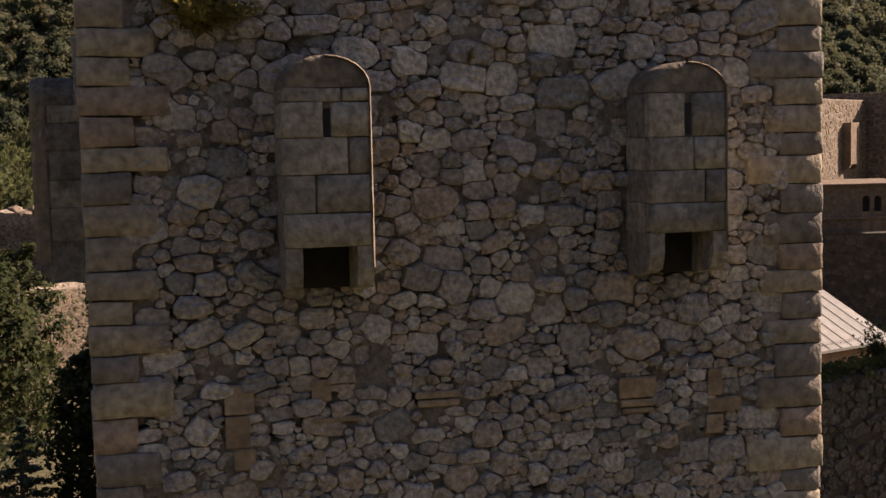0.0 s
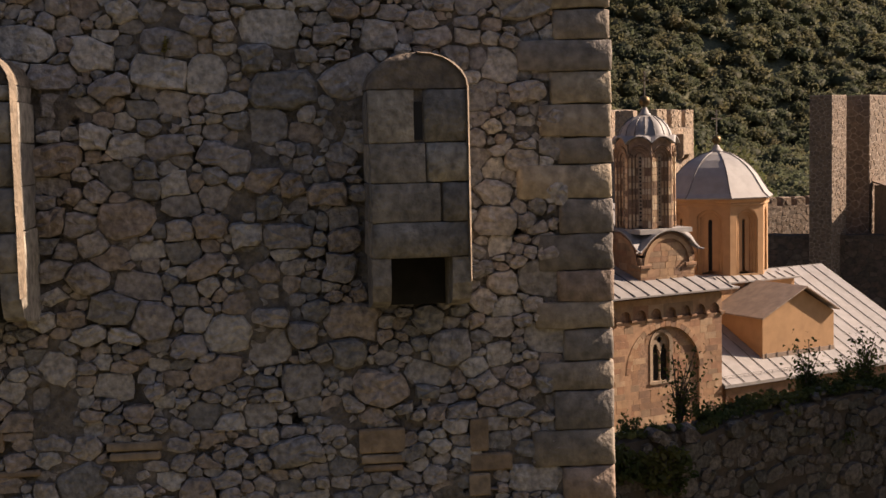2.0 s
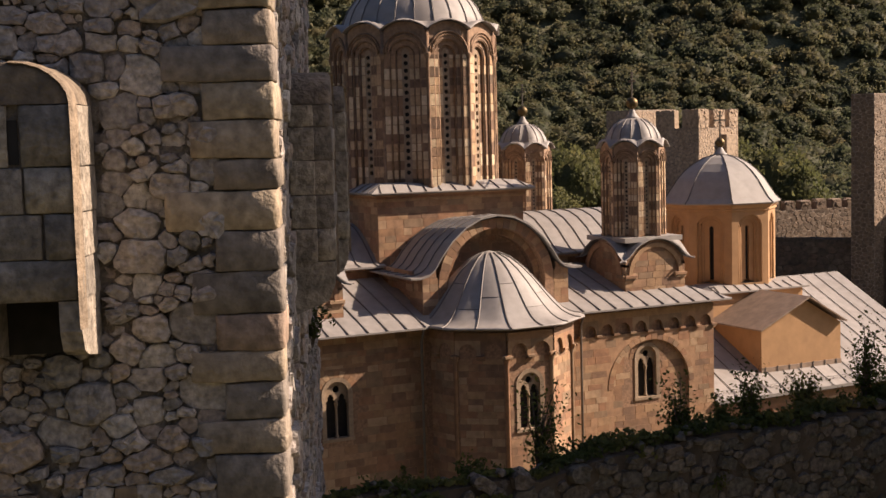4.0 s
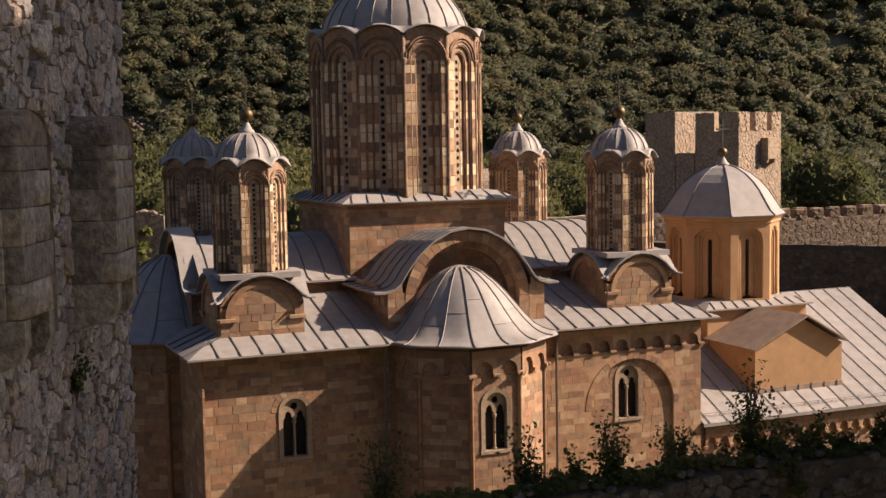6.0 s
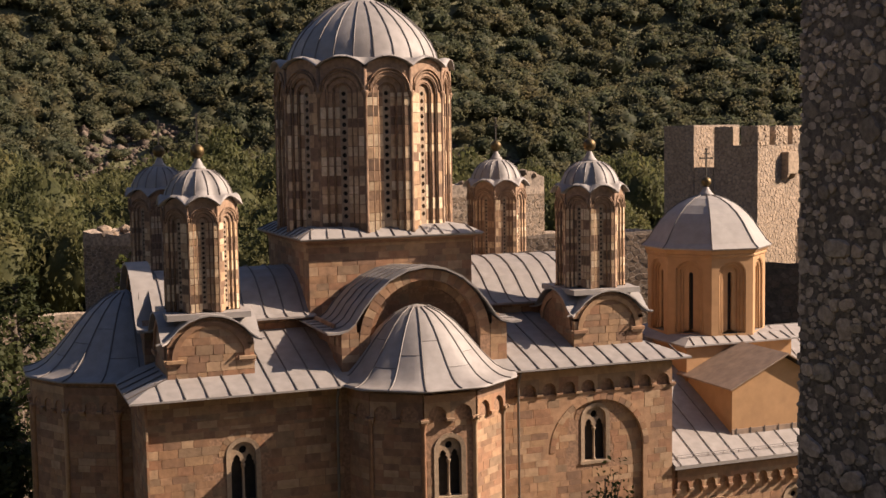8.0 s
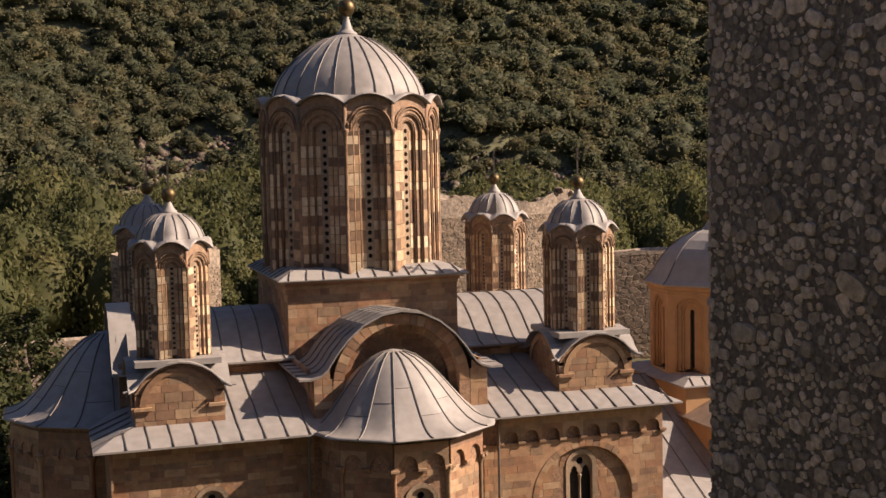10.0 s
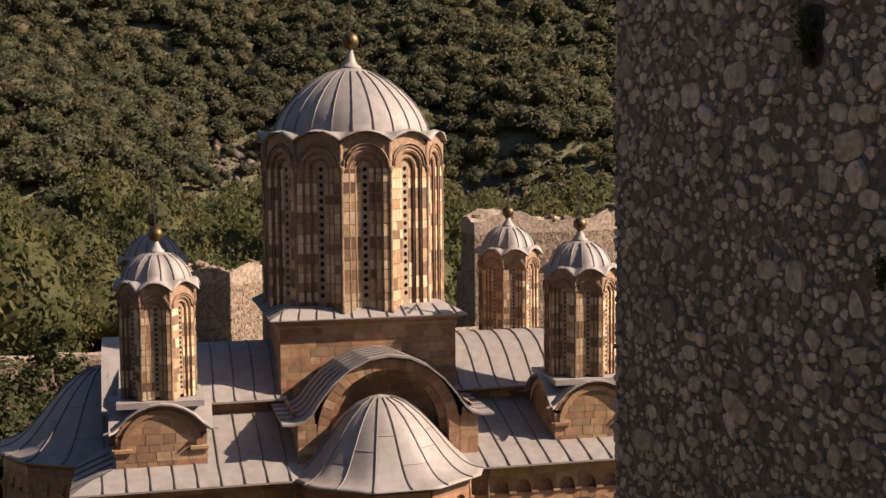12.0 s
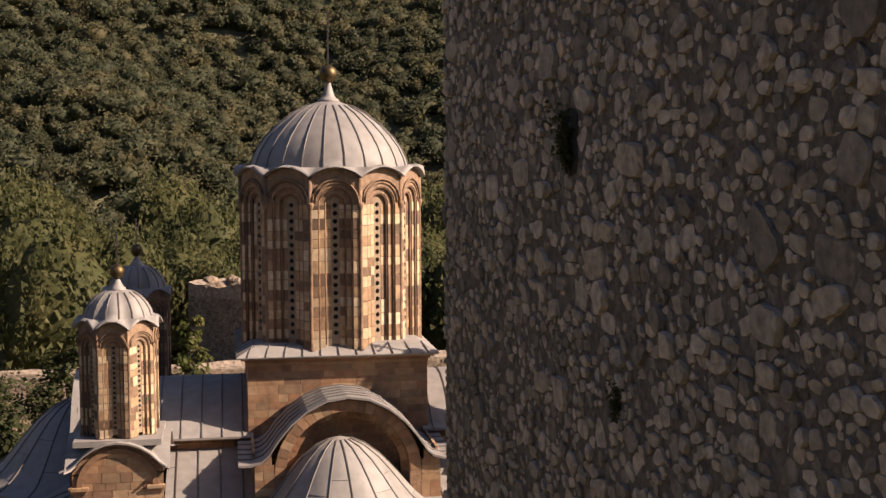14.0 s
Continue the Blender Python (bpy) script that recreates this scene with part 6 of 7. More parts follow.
def machicolation(m, c, root, inv, seed, top=16.9, out=0.75):
    """A stone box on the wall's face with a round head, a slit and an open foot between two cheeks."""
    rng = random.Random(seed)
    hw, z0 = 0.53, 14.68
    f = m @ Matrix.Translation((c, 0, 0))
    spring = top - hw * 0.72
    head = [(-hw * math.cos(math.pi * i / 12), spring + 0.72 * hw * math.sin(math.pi * i / 12)) for i in range(13)]
    b = Mesh()
    b.prism([(-hw + 0.02, z0)] + [(u * 0.97, z - 0.02) for u, z in head] + [(hw - 0.02, z0)], -out + 0.03, 0.1, f)
    box = tpart("machicolation", b, MORTAR, root, inv, "pale dressed-stone machicolation box with a rounded top")
    ff = f @ Matrix.Translation((0, -out + 0.02, 0))
    zz = z0
    while zz < spring - 0.05:
        h = min(rng.uniform(0.36, 0.46), spring - zz)
        if spring - zz - h < 0.15:
            h = spring - zz
        has = abs(zz + h / 2 - 16.13) < 0.3 and 15.7 < zz < 16.12
        cuts = [-hw, (-0.04 if has else rng.uniform(-0.2, 0.25)), (0.05 if has else None), hw]
        segs = [(-hw, -0.045), (0.035, hw)] if has else ([(-hw, cuts[1]), (cuts[1], hw)] if zz > z0 + 0.1 else [(-hw, hw)])
        for a0, a1 in segs:
            k = Mesh()
            k.rough_box((a0 + 0.003, -0.03 - rng.uniform(0, 0.018), zz + 0.003), (a1 + (0.012 if a1 == hw else -0.003), 0.22, zz + h - 0.003), ff, (0.085 if a1 == hw else 0.012, 0.10 if a1 == hw else 0.018, 0.012), 0.012, seed + zz * 7 + a0, (4, 3, 3))
            part("block", k, TUFA, box, smooth=True)
        for s in (-1, 1):
            sm = f @ (face_frame((hw * s, 0, 0), (0, 1, 0)) if s > 0 else face_frame((hw * s, 0, 0), (0, -1, 0)))
            k = Mesh()
            lo, hi = (-out + 0.19, 0.0) if s > 0 else (0.0, out - 0.19)
            k.rough_box((lo, -rng.uniform(0.005, 0.018), zz + 0.003), (hi, 0.08, zz + h - 0.003), sm, (0.012, 0.012, 0.012), 0.012, seed + zz * 5, (4, 3, 3))
            part("block", k, TUFA, box, smooth=True)
        zz += h
    hd = Mesh()
    rings = []
    for y, ins in ((0.06, 0.0), (-out + 0.20, 0.0), (-out + 0.05, 0.004), (-out + 0.01, 0.02), (-out - 0.012, 0.05), (-out - 0.018, 0.10)):
        rg = []
        for u, z in [(-hw, spring)] + head[1:-1] + [(hw, spring)]:
            d = Vector((u, 0, z - spring))
            w = 0.016 * noise.noise((u * 5 + seed, z * 5, y * 4))
            g = d.normalized() * max(0.0, d.length * 1.025 - ins + w) if d.length > 0 else d
            rg.append(f @ Vector((g.x, y, spring + g.z)))
        rings.append(rg)
    hd.loft(rings, False)
    nk = len(rings[0])
    base = (len(rings) - 1) * nk
    hd.v.append(tuple(f @ Vector((0, -out - 0.018, spring))))
    hd.f += [(base + i + 1, base + i, len(hd.v) - 1) for i in range(nk - 1)]
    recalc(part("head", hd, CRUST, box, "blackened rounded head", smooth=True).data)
    # Added strip: gives the box's right edge its sunlit look by colour.
    ed = Mesh()
    path = [(hw, z0 - 0.26 + (spring - z0 + 0.26) * i / 9, 1.0, 0.0) for i in range(10)]
    path += [(hw * math.cos(math.pi * i / 12), spring + 0.72 * hw * math.sin(math.pi * i / 12), math.cos(math.pi * i / 12), math.sin(math.pi * i / 12)) for i in range(1, 7)]
    rings = []
    for i, (u, z, cu, cz) in enumerate(path):
        w = rng.uniform(0.7, 1.3) * (1.0 if i < 13 else 0.6)
        rings.append([f @ Vector((u + cu * a, y, z + cz * a)) for a, y in ((-0.010 * w, -out - 0.036), (0.010 * w, -out - 0.01 + 0.02 * w), (0.020, -out + 0.16), (-0.05, -out + 0.14))])
    ed.loft(rings, True, True, True)
    recalc(part("sunlit_edge_strip", ed, SUNLIT_EDGE, box, "added edge strip, paled to look sunlit").data)
    for s in (-1, 1):
        k = Mesh()
        prof = [(-out + 0.0, z0), (-out + 0.0, z0 - 0.28), (-out + 0.08, z0 - 0.46), (-out + 0.22, z0 - 0.52), (-0.0, z0 - 0.62), (0.05, z0)]
        u0, u1 = (hw - 0.20, hw) if s > 0 else (-hw, -hw + 0.20)
        vs = [f @ Vector((u, y, z)) for u in (u0, u1) for y, z in prof]
        n = len(prof)
        k.add(vs, [tuple(range(n)), tuple(range(2 * n - 1, n - 1, -1))] + [(i, n + i, n + (i + 1) % n, (i + 1) % n) for i in range(n)])
        part("cheek", k, TUFA, box)
    # Near-black boxes put the shade inside slit and foot into colour.
    sl = Mesh()
    sl.box((-0.05, -out + 0.015, 15.93), (0.04, -out + 0.2, 16.33), f)
    part("slit", sl, UNLIT_BLACK, box, "dark box standing in for the shade in the narrow slit")
    dk = Mesh()
    dk.box((-hw + 0.2, -0.12, z0 - 0.58), (hw - 0.2, -0.02, z0 + 0.02), f)
    part("opening", dk, UNLIT_BLACK, box, "dark box standing in for the shade in the open foot")
    return box


for i, c in enumerate(BOXES):
    machicolation(front, c, t1, T1, 50 + i, 16.96 if i == 0 else 16.85, 0.98 if i == 0 else 0.82)
for i, (c, o) in enumerate(((2.85, 0.48), (6.3, 0.60))):
    machicolation(side, c, t1, T1, 60 + i, 16.9, o)
machicolation(left, TD - 2.3, t1, T1, 70, 16.9)
# merlons
for fr in (front, side, left, back):
    u = 0.2
    while u < TD - 1.4:
        mr = Mesh()
        mr.box((u, 0.05, TOP1), (u + 1.3, 0.75, TOP1 + 1.4), fr, 0.04)
        tpart("merlon", mr, QUOIN, t1, T1)
        u += 2.5

# ---- second tower, of field stones in thick mortar ----
SN = Vector((-0.992, -0.124, 0)).normalized()
SU = Vector((0, 0, 1)).cross(SN)
SO = Vector((-0.50, -30.9, 0))
SW, SD, TOP2 = 14.7, 9.5, 31.2
t2 = thing("tower", "tall shaded tower of pale field stones in thick earthy mortar", "tower", m=Matrix.Translation((SO.x, SO.y, GROUND)))
T2 = Matrix.Translation((-SO.x, -SO.y, -GROUND))
face2 = face_frame(SO, SU)
core2 = tpart("tower_body", tower_core(face2, SW, SD, GROUND, TOP2, 0.0), ROUGHCAST, t2, T2, "thick earthy mortar of the tower")
rng2 = random.Random(21)
cav = lambda u, z: (abs(u - 5.45) < 0.30 and abs(z - 12.05) < 0.50)
packed(SW, 16.5, [(0.16, 0.25, 0.45), (0.10, 0.15, 5.0), (0.06, 0.095, 60), (0.03, 0.05, 60)], face2 @ Matrix.Translation((0, 0.012, 10.0)), PEBBLE, core2, rng2, 300, (8.0, 9.5), 0.042, cav, False,
       aspect=(0.8, 1.8), tilt=0.35, square=(2.2, 7.0), reach=0.010, tight=0.74)
rubble(SW, 13.2, 0.8, face2 @ Matrix.Translation((0, 0.05, GROUND)), PEBBLE, core2, rng2, 0, (0, 0), 0.05, 0.07, None, 0.95, 0.6)
for fr, w in ((face2, SW), (face_frame(SO + SU * SW, -SN), SD), (face_frame(SO - SN * SD, SN), SD)):
    u = 0.3
    while u + 1.3 < w:
        mr = Mesh()
        mr.box((u, 0.05, TOP2 - 0.05), (u + 1.3, 0.75, TOP2 + 1.5), fr, 0.05)
        tpart("merlon", mr, PEBBLE, t2, T2)
        u += 2.3
rubble(SD, TOP2 - GROUND, 1.0, face_frame(SO + SU * SW, -SN), PEBBLE, core2, rng2, 0, (0, 0), 0.05, 0.07, None, 0.95, 0.6)
rubble(SD, TOP2 - GROUND, 1.0, face_frame(SO - SN * SD, SN), PEBBLE, core2, rng2, 0, (0, 0), 0.05, 0.07, None, 0.95, 0.6)

# ---- curtain wall between the towers ----
cw = thing("curtain_wall", "ruined rubble curtain wall with earth and weeds on top", "wall", m=Matrix.Translation((-9, -33.6, GROUND)))
CW = Matrix.Translation((9, 33.6, -GROUND))
CWX0, CWX1, CWY0, CWY1 = -18.6, 1.0, -34.85, -32.3
crest = lambda x: 10.85 + 0.28 * noise.noise((x * 0.6, 2.0, 0)) + 0.12 * noise.noise((x * 2.1, 5.0, 0)) + 0.14 * smooth(-14, -10, x)
bank = lambda x, y: crest(x) - 0.42 * max(0.0, y - CWY0 - 0.2)
c = Mesh()
xs = [CWX0 + (CWX1 - CWX0) * i / 48 for i in range(49)]
rings = [[(x, CWY0, GROUND) for x in xs], [(x, CWY0, crest(x) - 0.10) for x in xs], [(x, CWY0 + 0.25, bank(x, CWY0 + 0.25)) for x in xs],
         [(x, CWY0 + 1.2, bank(x, CWY0 + 1.2)) for x in xs], [(x, CWY1 - 0.3, bank(x, CWY1 - 0.3)) for x in xs], [(x, CWY1, bank(x, CWY1)) for x in xs], [(x, CWY1, GROUND) for x in xs]]
c.loft(rings, False)
cwb = tpart("wall_body", c, SOIL, cw, CW)
rng3 = random.Random(33)
packed(CWX1 - CWX0, 5.0, [(0.14, 0.20, 1.5), (0.09, 0.13, 12), (0.05, 0.08, 40)], face_frame((CWX0, CWY0 + 0.02, 5.9), (1, 0, 0)), SHADE_RUBBLE, cwb, rng3, 200, (7.5, 4.6), 0.07,
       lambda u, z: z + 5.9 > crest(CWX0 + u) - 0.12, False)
rubble(CWX1 - CWX0, 9.1, 0.6, face_frame((CWX0, CWY0 + 0.02, GROUND), (1, 0, 0)), SHADE_RUBBLE, cwb, rng3, 0, (0, 0), 0.02, 0.06, None, 0.8, 0.5)


def loose_stone(x, y, z, s, rng):
    v, f = ico_arrays(1)
    n = Vector((rng.uniform(0, 50), rng.uniform(0, 50), 0))
    v = np.array([q * (1 + 0.35 * noise.noise(Vector(q) * 1.1 + n)) for q in v]) * np.array([s, s * rng.uniform(0.7, 1), s * rng.uniform(0.55, 0.8)])
    v = spin(v, rng.uniform(0, 6), (1, 1, 1), (x, y, z))
    m = Mesh()
    m.add(v, [tuple(int(i) for i in q) for q in f])
    return m


for i in range(46):
    x = rng3.uniform(-18, 0)
    yy = CWY0 + abs(rng3.gauss(0, 0.5))
    tpart("capstone", loose_stone(x, yy, bank(x, yy) + 0.02, rng3.uniform(0.07, 0.17), rng3), SHADE_RUBBLE, cw, CW)


def grass_on(name, label, x0, x1, y0, y1, zf, n, tall, seed, mat):
    rng = np.random.default_rng(seed)
    x, y = rng.uniform(x0, x1, n), rng.uniform(y0, y1, n)
    z = np.array([zf(a, b) for a, b in zip(x, y)])
    a = rng.uniform(0, 6.28, n)
    h = tall * rng.uniform(0.4, 1.3, n)
    d = np.stack([np.cos(a), np.sin(a), np.zeros(n)], 1) * 0.02
    p = np.stack([x, y, z], 1)
    tip = p + np.stack([rng.normal(0, 0.35, n) * h, rng.normal(0, 0.35, n) * h, h], 1)
    v = np.stack([p - d, p + d, tip], 1).reshape(-1, 3)
    tagged(new(name, merged(name, [(v, np.arange(3 * n).reshape(n, 3), np.zeros((0, 4), int))], mat)), label, "grass", kind="stuff")


grass_on("wall_grass", "dry weeds and grass along the broken wall top", -18, 0.0, CWY0 + 0.1, CWY1, lambda x, y: bank(x, y) - 0.06, 9000, 0.13, 3, SHRUB)
def creeper():
    rng = np.random.default_rng(9)
    pts, nrm = [], []
    while len(pts) < 26000:
        x, s = rng.uniform(-18.2, 0.2), rng.uniform(0, 1)
        d = noise.noise((x * 0.7, s * 3.0, 7.0))
        if d < (0.12 + 0.03 * max(0.0, x + 15) if s < 0.38 else -0.5):
            continue
        if s < 0.38:
            hang = (0.38 - s) / 0.38
            q = (x, CWY0 - 0.08, crest(x) - 0.15 - hang * (0.5 + 1.3 * max(0, d)))
        else:
            yy = CWY0 + (s - 0.38) / 0.62 * 2.5
            q = (x, yy, bank(x, yy) - 0.02)
        k = 0.03 + max(0, d + 0.12) * 0.40
        pts.append((q[0] + rng.normal(0, 0.05), q[1] - (abs(rng.normal(0, 0.10)) if s < 0.38 else 0), q[2] + rng.uniform(0, 1) * k))
        nrm.append((0, -0.5, 0.8))
    v, f = leaf_quads(np.array(pts), np.array(nrm), 0.055, rng, 0.65)
    tagged(new("creeper", merged("creeper", [(v, np.zeros((0, 3), int), f)], SHRUB)), "dark green creeper and weeds over the ruined wall top", "creeper", kind="stuff")


creeper()


def wall_debris():
    """Broken stones lying along the wall's crest, bedded in the earth."""
    rng = random.Random(91)
    base, f = ico_arrays(1)
    chunks = []
    for i in range(150):
        x = rng.uniform(-18.2, 0.3)
        y = CWY0 + rng.uniform(0.0, 1.9) ** 1.3
        s = rng.uniform(0.05, 0.15)
        v = base * np.array([[rng.uniform(0.7, 1.25)] * 3 for q in base])
        chunks.append((spin(v, rng.uniform(0, 6), (s, s * 0.8, s * 0.6), (x, y, bank(x, y) - 0.01)), f, np.zeros((0, 4), int)))
    tagged(new("wall_debris", merged("wall_debris", chunks, SHADE_RUBBLE)), "small broken stones bedded along the ruined wall top", "rubble", kind="stuff")


wall_debris()
# saplings and shrubs on the wall top
rngs = random.Random(77)
for i in range(16):
    x = -10.8 + i * 0.55 + rngs.uniform(-0.2, 0.2)
    y = -34.2 + rngs.uniform(-0.3, 0.8)
    shrub("sapling", "thin leafy sapling on the ruined wall top", (x, y, bank(x, y) - 0.05), rngs.uniform(0.4, 0.95), 0.20, 400 + i, SHRUB, 0.040, 6, 42, category="sapling", group="saplings on the wall")
for i, (x, y, h, w, n) in enumerate(((-12.9, -32.7, 1.95, 0.42, 13), (-12.2, -32.9, 0.5, 0.5, 9), (-10.9, -34.2, 1.15, 0.40, 10), (-9.4, -34.2, 1.25, 0.42, 13), (-8.1, -34.2, 0.85, 0.4, 10),
                                     (-6.72, -34.3, 1.6, 0.34, 15), (-6.2, -34.1, 0.65, 0.45, 10), (-5.4, -34.2, 0.60, 0.5, 10), (-10.2, -33.6, 0.5, 0.5, 8), (-4.4, -34.0, 0.5, 0.5, 8),
                                     (-14.6, -33.4, 0.5, 0.6, 9), (-3.2, -34.0, 0.6, 0.5, 8), (-16.3, -34.0, 0.45, 0.5, 8), (-13.6, -34.2, 0.35, 0.5, 8))):
    shrub("shrub", "small leafy shrub growing on the ruined wall top", (x, y, bank(x, y) - 0.05), h, w, 100 + i, SHRUB, 0.042, n + 3, 44, group="shrubs on the wall")
p = front @ Vector((1.42, -0.02, 17.28))
shrub("shrub", "yellowing shrub rooted in the tower's wall", p[:], 0.62, 0.80, 200, YELLOWLEAF, 0.036, 36, 110, lean=(-0.2, -0.5))
p = front @ Vector((4.85, -0.05, 16.92))
shrub("weed", "small yellow-green weed in a wall joint", p[:], 0.22, 0.12, 201, YELLOWLEAF, 0.022, 6, 18, category="weed")
p = side @ Vector((5.6, -0.05, 13.2))
shrub("weed", "grey-green weed in a wall joint", p[:], 0.7, 0.35, 202, SHRUB, 0.035, 10, 30, category="weed")
# Near-black patch on the face, painted for the shade of a hollow.
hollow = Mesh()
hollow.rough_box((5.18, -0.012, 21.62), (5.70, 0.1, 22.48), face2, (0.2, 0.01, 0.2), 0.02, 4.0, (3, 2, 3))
tpart("hollow", hollow, UNLIT_BLACK, t2, T2, "dark patch standing in for a shaded, overgrown hollow")
p = face2 @ Vector((5.45, -0.02, 21.65))
shrub("weed", "dark weed in a wall hollow", p[:], 0.85, 0.22, 203, LEAVES, 0.035, 16, 60, category="weed")
p = face2 @ Vector((6.94, -0.02, 18.75))
shrub("weed", "small dark weed in a wall joint", p[:], 0.5, 0.12, 204, LEAVES, 0.03, 8, 40, category="weed")

# ---- far ruins ----
def ruin_block(name, label, pts, z0, z1, seed, rough=0.8, size=0.7, mat=FARSTONE, merlons=False, tag="ruin", merlon_h=0.9, boxes=()):
    """A ruined block of wall on a four-cornered plan, with an uneven top and rough stones on the faces that look this way."""
    rng = random.Random(seed)
    cx, cy = sum(p[0] for p in pts) / len(pts), sum(p[1] for p in pts) / len(pts)
    root = thing(name, label, tag, m=Matrix.Translation((cx, cy, z0)))
    inv = Matrix.Translation((-cx, -cy, -z0))
    s = Mesh()
    n = len(pts)
    low, high = [], []
    for i in range(n):
        a, b = Vector((*pts[i], 0)), Vector((*pts[(i + 1) % n], 0))
        k = max(2, int((b - a).length / 0.9))
        for j in range(k):
            q = a.lerp(b, j / k)
            low.append((q.x, q.y, z0))
            high.append((q.x, q.y, z1 - rough * (0.5 + 0.5 * noise.noise((q.x * 0.22, q.y * 0.22, seed))) - rng.uniform(0, 0.12) * rough))
    zt = z1 - rough
    s.loft([low, high], True)
    k = len(s.v)
    s.v.append((cx, cy, zt - 0.3))
    m = len(low)
    s.f += [(m + i, m + (i + 1) % m, k) for i in range(m)]
    body = tpart("ruin_body", s, SOIL if mat is SCREE else FARMORTAR, root, inv)
    for i in range(n):
        a, b = Vector((*pts[i], 0)), Vector((*pts[(i + 1) % n], 0))
        d = (b - a).normalized()
        m2 = face_frame((a.x, a.y, z0), d)
        inward = Vector((m2[0][1], m2[1][1], 0))
        if inward.y > -0.3:
            rubble((b - a).length, z1 - z0 - rough, size, m2 @ Matrix.Translation((0, 0.005, 0)), mat, body, rng, 0, (0, 0), 0.010, 0.03, None, 0.7, 0.5)
        L = (b - a).length
        spans = [(f0 * L, f1 * L) for e, f0, f1 in merlons if e == i] if isinstance(merlons, list) else []
        if merlons is True:
            spans = [(2.35 * k, 2.35 * k + 1.5) for k in range(int(L / 2.35))]
        for u0, u1 in spans:
            q = Mesh()
            q.box((u0 + 0.02, 0.0, z1 - z0 - rough - 0.1), (u1 - 0.02, 0.9, z1 - z0 + merlon_h + rng.uniform(-0.15, 0.05)), m2, 0.06)
            ml = tpart("merlon", q, mat, root, inv)
            rubble(u1 - u0 - 0.1, merlon_h + rough, size, m2 @ Matrix.Translation((u0 + 0.05, 0.04, z1 - z0 - rough)), mat, ml, rng, 0, (0, 0), 0.05, 0.08, None, 0.7, 0.5)
    if rough > 1:
        for q in range(34):
            p = Vector(high[rng.randrange(len(high))]).lerp(Vector((cx, cy, zt - 0.3)), rng.uniform(0.02, 0.7))
            part("loose_stone", loose_stone(p.x, p.y, p.z + 0.08, rng.uniform(0.25, 0.7), rng), mat, body)
    for e, f, w, zlo, zhi in boxes:
        a, b = Vector((*pts[e], 0)), Vector((*pts[(e + 1) % n], 0))
        m2 = face_frame((a.x, a.y, 0), (b - a).normalized())
        u = f * (b - a).length
        q = Mesh()
        q.box((u - w / 2, -0.95, zlo + 0.7), (u + w / 2, 0.1, zhi), m2, 0.05)
        bx = tpart("machicolation", q, mat, root, inv, "jutting stone machicolation box")
        for s in (-1, 1):
            k = Mesh()
            c = u + s * (w / 2 - 0.2)
            vs = [m2 @ Vector((x, y, z)) for x in (c - 0.2, c + 0.2) for y, z in ((-0.9, zlo + 0.7), (-0.75, zlo + 0.35), (0.05, zlo), (0.05, zlo + 0.7))]
            k.add(vs, [(0, 1, 2, 3), (7, 6, 5, 4), (0, 4, 5, 1), (1, 5, 6, 2), (2, 6, 7, 3), (3, 7, 4, 0)])
            part("corbel", k, mat, bx)
    return root


ruin_block("fortress_wall", "long low ruined fortress wall of sunlit rubble", [(-48, 40.5), (-6, 43.5), (24, 47), (24, 49.5), (-6, 46), (-48, 43)], GROUND, 5.9, 1, 0.6, 0.5, tag="wall")
ruin_block("ruined_tower", "broken stump of a rubble tower behind the church", [(-7.5, 52.5), (-1.9, 46.6), (0.8, 48.8), (-4.6, 55.5)], GROUND, 12.3, 2, 2.2, 0.36, tag="tower")
ruin_block("ruined_tower", "jagged ruined wall tower of pale stone", [(22, 62), (33, 63.5), (40, 66), (39, 70), (22, 67)], GROUND, 15.9, 3, 3.4, 0.42, FARSTONE, tag="tower")
# Next two walls: darker brown stone puts their shade into the colour.
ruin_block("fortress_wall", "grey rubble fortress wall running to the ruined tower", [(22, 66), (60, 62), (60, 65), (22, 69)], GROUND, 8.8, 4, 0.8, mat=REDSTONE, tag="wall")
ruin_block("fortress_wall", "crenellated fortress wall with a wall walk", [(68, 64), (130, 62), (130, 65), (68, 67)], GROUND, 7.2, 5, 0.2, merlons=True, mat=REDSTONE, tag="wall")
FT = [Vector((62.8, 61.1)), Vector((71.0, 64.4)), Vector((66.4, 75.8)), Vector((58.2, 72.5))]
ruin_block("fortress_tower", "square fortress tower with crenellations, lit from one side", [tuple(p) for p in (FT[0], FT[1], FT[1].lerp(FT[2], 0.45), FT[0].lerp(FT[3], 0.45))], GROUND, 17.2, 6, 0.2, 0.5, TOWERSTONE,
           merlons=[(0, 0.0, 0.26), (0, 0.37, 0.66), (0, 0.77, 1.0), (3, 0.0, 0.45), (3, 0.62, 1.0)], tag="tower", merlon_h=2.0, boxes=((0, 0.62, 1.9, 13.2, 16.3),))
ruin_block("fortress_wall", "low broken parapet joining two parts of a fortress tower", [tuple(p) for p in (FT[0].lerp(FT[3], 0.46), FT[1].lerp(FT[2], 0.46), FT[1].lerp(FT[2], 0.66), FT[0].lerp(FT[3], 0.66))], GROUND, 15.0, 16, 0.5, 0.5, TOWERSTONE, tag="wall")
ruin_block("fortress_tower", "broken rear wall of a square fortress tower", [tuple(p) for p in (FT[0].lerp(FT[3], 0.67), FT[1].lerp(FT[2], 0.67), FT[2], FT[3])], GROUND, 19.6, 17, 0.35, 0.5, TOWERSTONE, tag="tower")
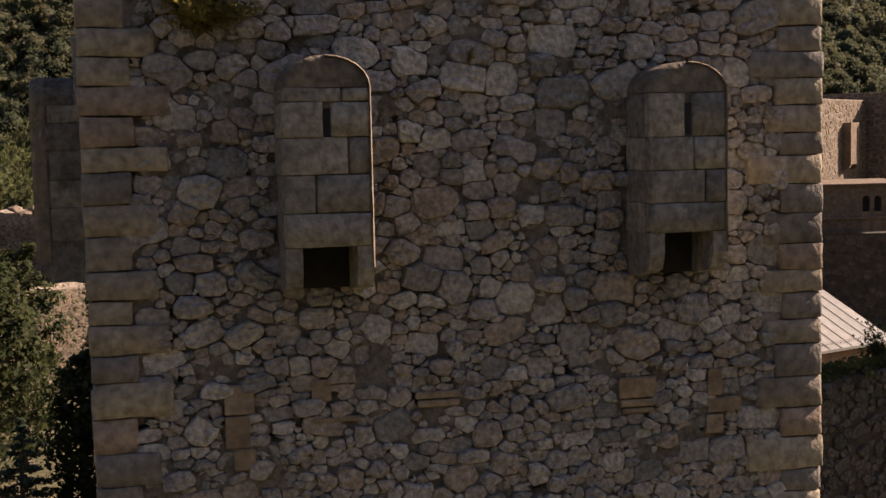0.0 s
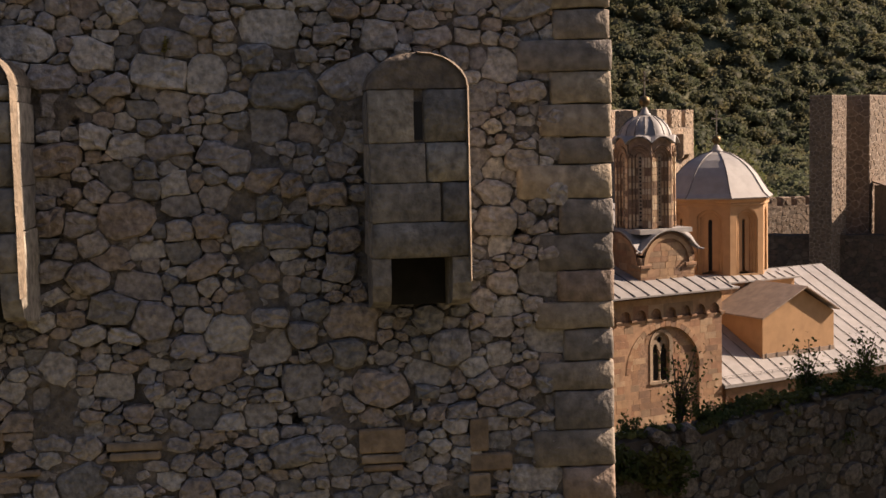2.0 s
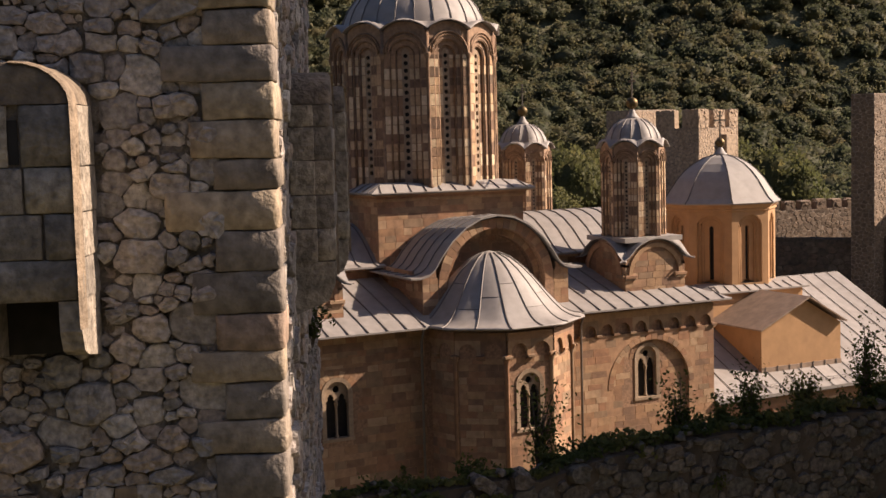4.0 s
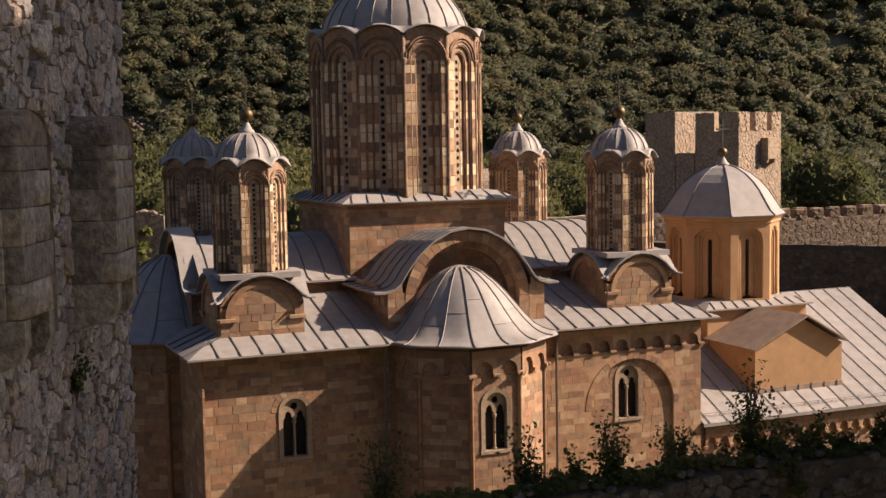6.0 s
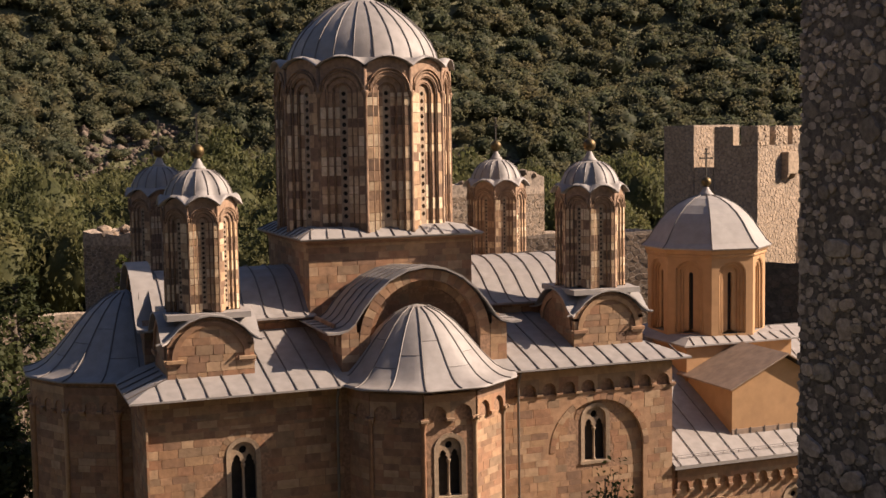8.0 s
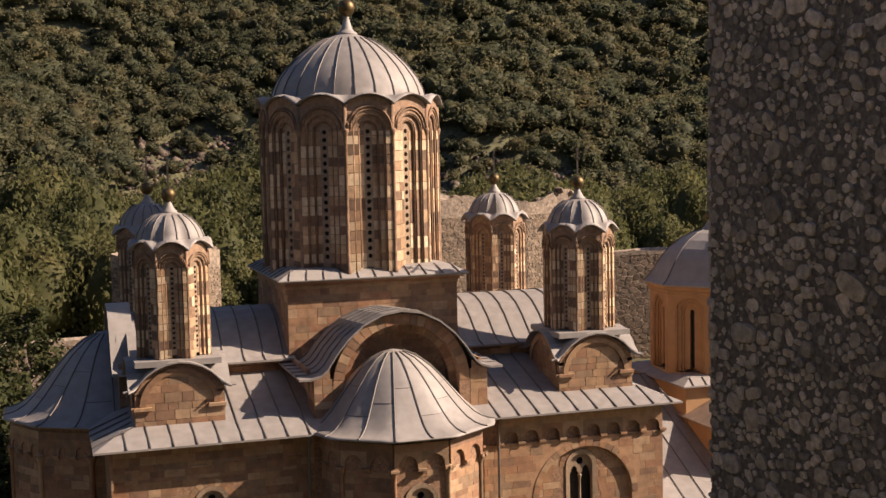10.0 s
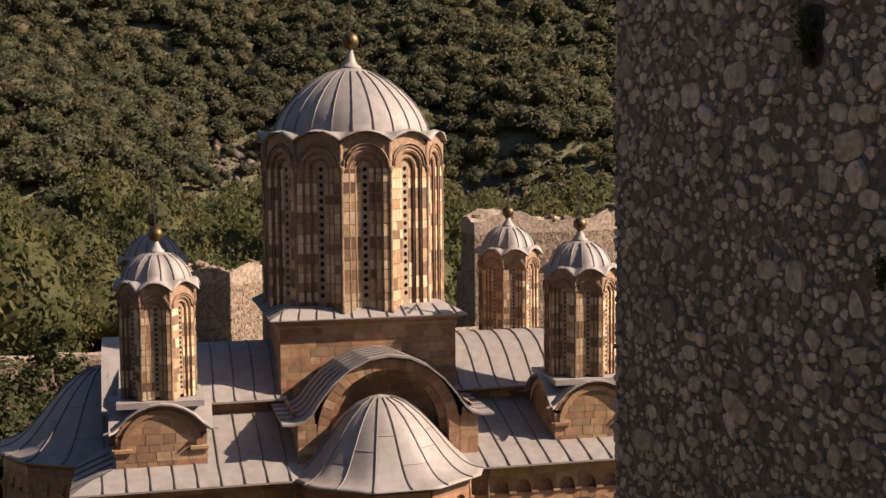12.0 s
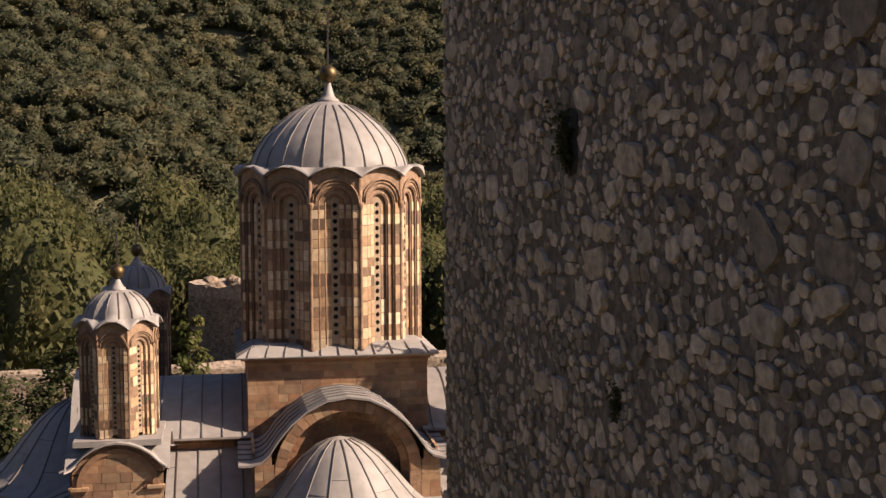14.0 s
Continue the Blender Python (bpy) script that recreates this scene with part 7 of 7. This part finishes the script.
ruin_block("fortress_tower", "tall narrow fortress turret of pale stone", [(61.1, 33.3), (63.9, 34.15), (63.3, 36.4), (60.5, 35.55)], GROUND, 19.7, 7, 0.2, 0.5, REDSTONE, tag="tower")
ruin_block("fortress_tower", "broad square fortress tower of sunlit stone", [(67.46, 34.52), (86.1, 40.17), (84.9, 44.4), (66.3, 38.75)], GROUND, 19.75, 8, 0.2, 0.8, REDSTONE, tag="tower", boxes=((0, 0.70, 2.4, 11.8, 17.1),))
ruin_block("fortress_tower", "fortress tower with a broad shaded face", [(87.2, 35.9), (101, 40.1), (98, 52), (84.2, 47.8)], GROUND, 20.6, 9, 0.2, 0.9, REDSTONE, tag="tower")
# Dark earth and scree colours stand in for the shade on this wall.
ruin_block("fortress_wall", "shaded rubble wall before the foot of the fortress towers", [(45.5, 53.7), (73.5, 21.4), (75, 22.7), (47, 55)], GROUND, 6.6, 10, 0.7, 0.8, SCREE, tag="wall")

def gatehouse():
    """A low shaded building before the far towers, with a pair of round-headed windows and a ledge."""
    o, u = Vector((66.3, 31.2, 0)), Vector((0.86, -0.51, 0)).normalized()
    m = face_frame(o, u)
    inner = Vector((m[0][1], m[1][1], 0))
    root = thing("gatehouse", "low shaded stone gatehouse with twin arched windows", "building", m=Matrix.Translation((o.x, o.y, GROUND)))
    inv = Matrix.Translation((-o.x, -o.y, -GROUND))
    wins = [(5.3, 8.1, 9.3, 0.38), (6.5, 8.1, 9.3, 0.38)]
    w = opened_wall(m, 8.5, GROUND, 10.8, wins, 0.5)
    w.box((0.0, 0.52, GROUND), (8.5, 4.0, 10.8), m)
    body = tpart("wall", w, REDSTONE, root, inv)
    led = Mesh()
    led.box((-0.4, -0.25, 7.35), (8.9, 0.05, 7.6), m, 0.04)
    part("ledge", led, REDSTONE, body)
    rf = Mesh()
    rf.loft([[m @ Vector(q) for q in ((-0.25, -0.3, z0), (8.75, -0.3, z0), (8.75, 4.2, z1), (-0.25, 4.2, z1))] for z0, z1 in ((10.78, 11.1), (10.92, 11.24))], True, True, True)
    part("roof", rf, REDSTONE, body)
    for c, sill, spring, a in wins:
        p = Mesh()
        p.add([m @ Vector((x, 0.45, z)) for x, z in arch_pts(a, spring, sill, 10, c)], [tuple(range(15))])
        part("pane", p, UNLIT_BLACK, body)


gatehouse()

# ---- trees near the church ----
limb_tree("tree", "dark green broadleaf tree beside the apse", (-17.4, 18.0, GROUND), 16.6, 3.1, 301, LEAVES)
limb_tree("tree", "dark green broadleaf tree in the courtyard", (-23.0, 21.0, GROUND), 11.0, 4.0, 302, LEAVES)
limb_tree("tree", "dense dark tree behind the apse", (-13.8, 24.0, GROUND), 17.6, 2.9, 303, LEAVES)
limb_tree("tree", "leafy tree before the fortress wall", (-21.5, 32.0, GROUND), 10.5, 3.6, 304, LEAVES)
limb_tree("tree", "narrow yellow-green tree behind the church", (-6.6, 29.5, GROUND), 19.0, 1.4, 305, SHRUB)
limb_tree("conifer", "grey-green young spruce on the lawn", (-17.2, 12.0, GROUND), 6.0, 2.0, 306, SPRUCE, conical=True)
limb_tree("tree", "small dark dense tree beside the apse", (-15.3, 8.0, GROUND), 12.4, 1.7, 307, LEAVES)
limb_tree("tree", "dark leafy tree in the courtyard by the apse", (-23.5, 4.0, GROUND), 15.0, 2.8, 308, LEAVES)
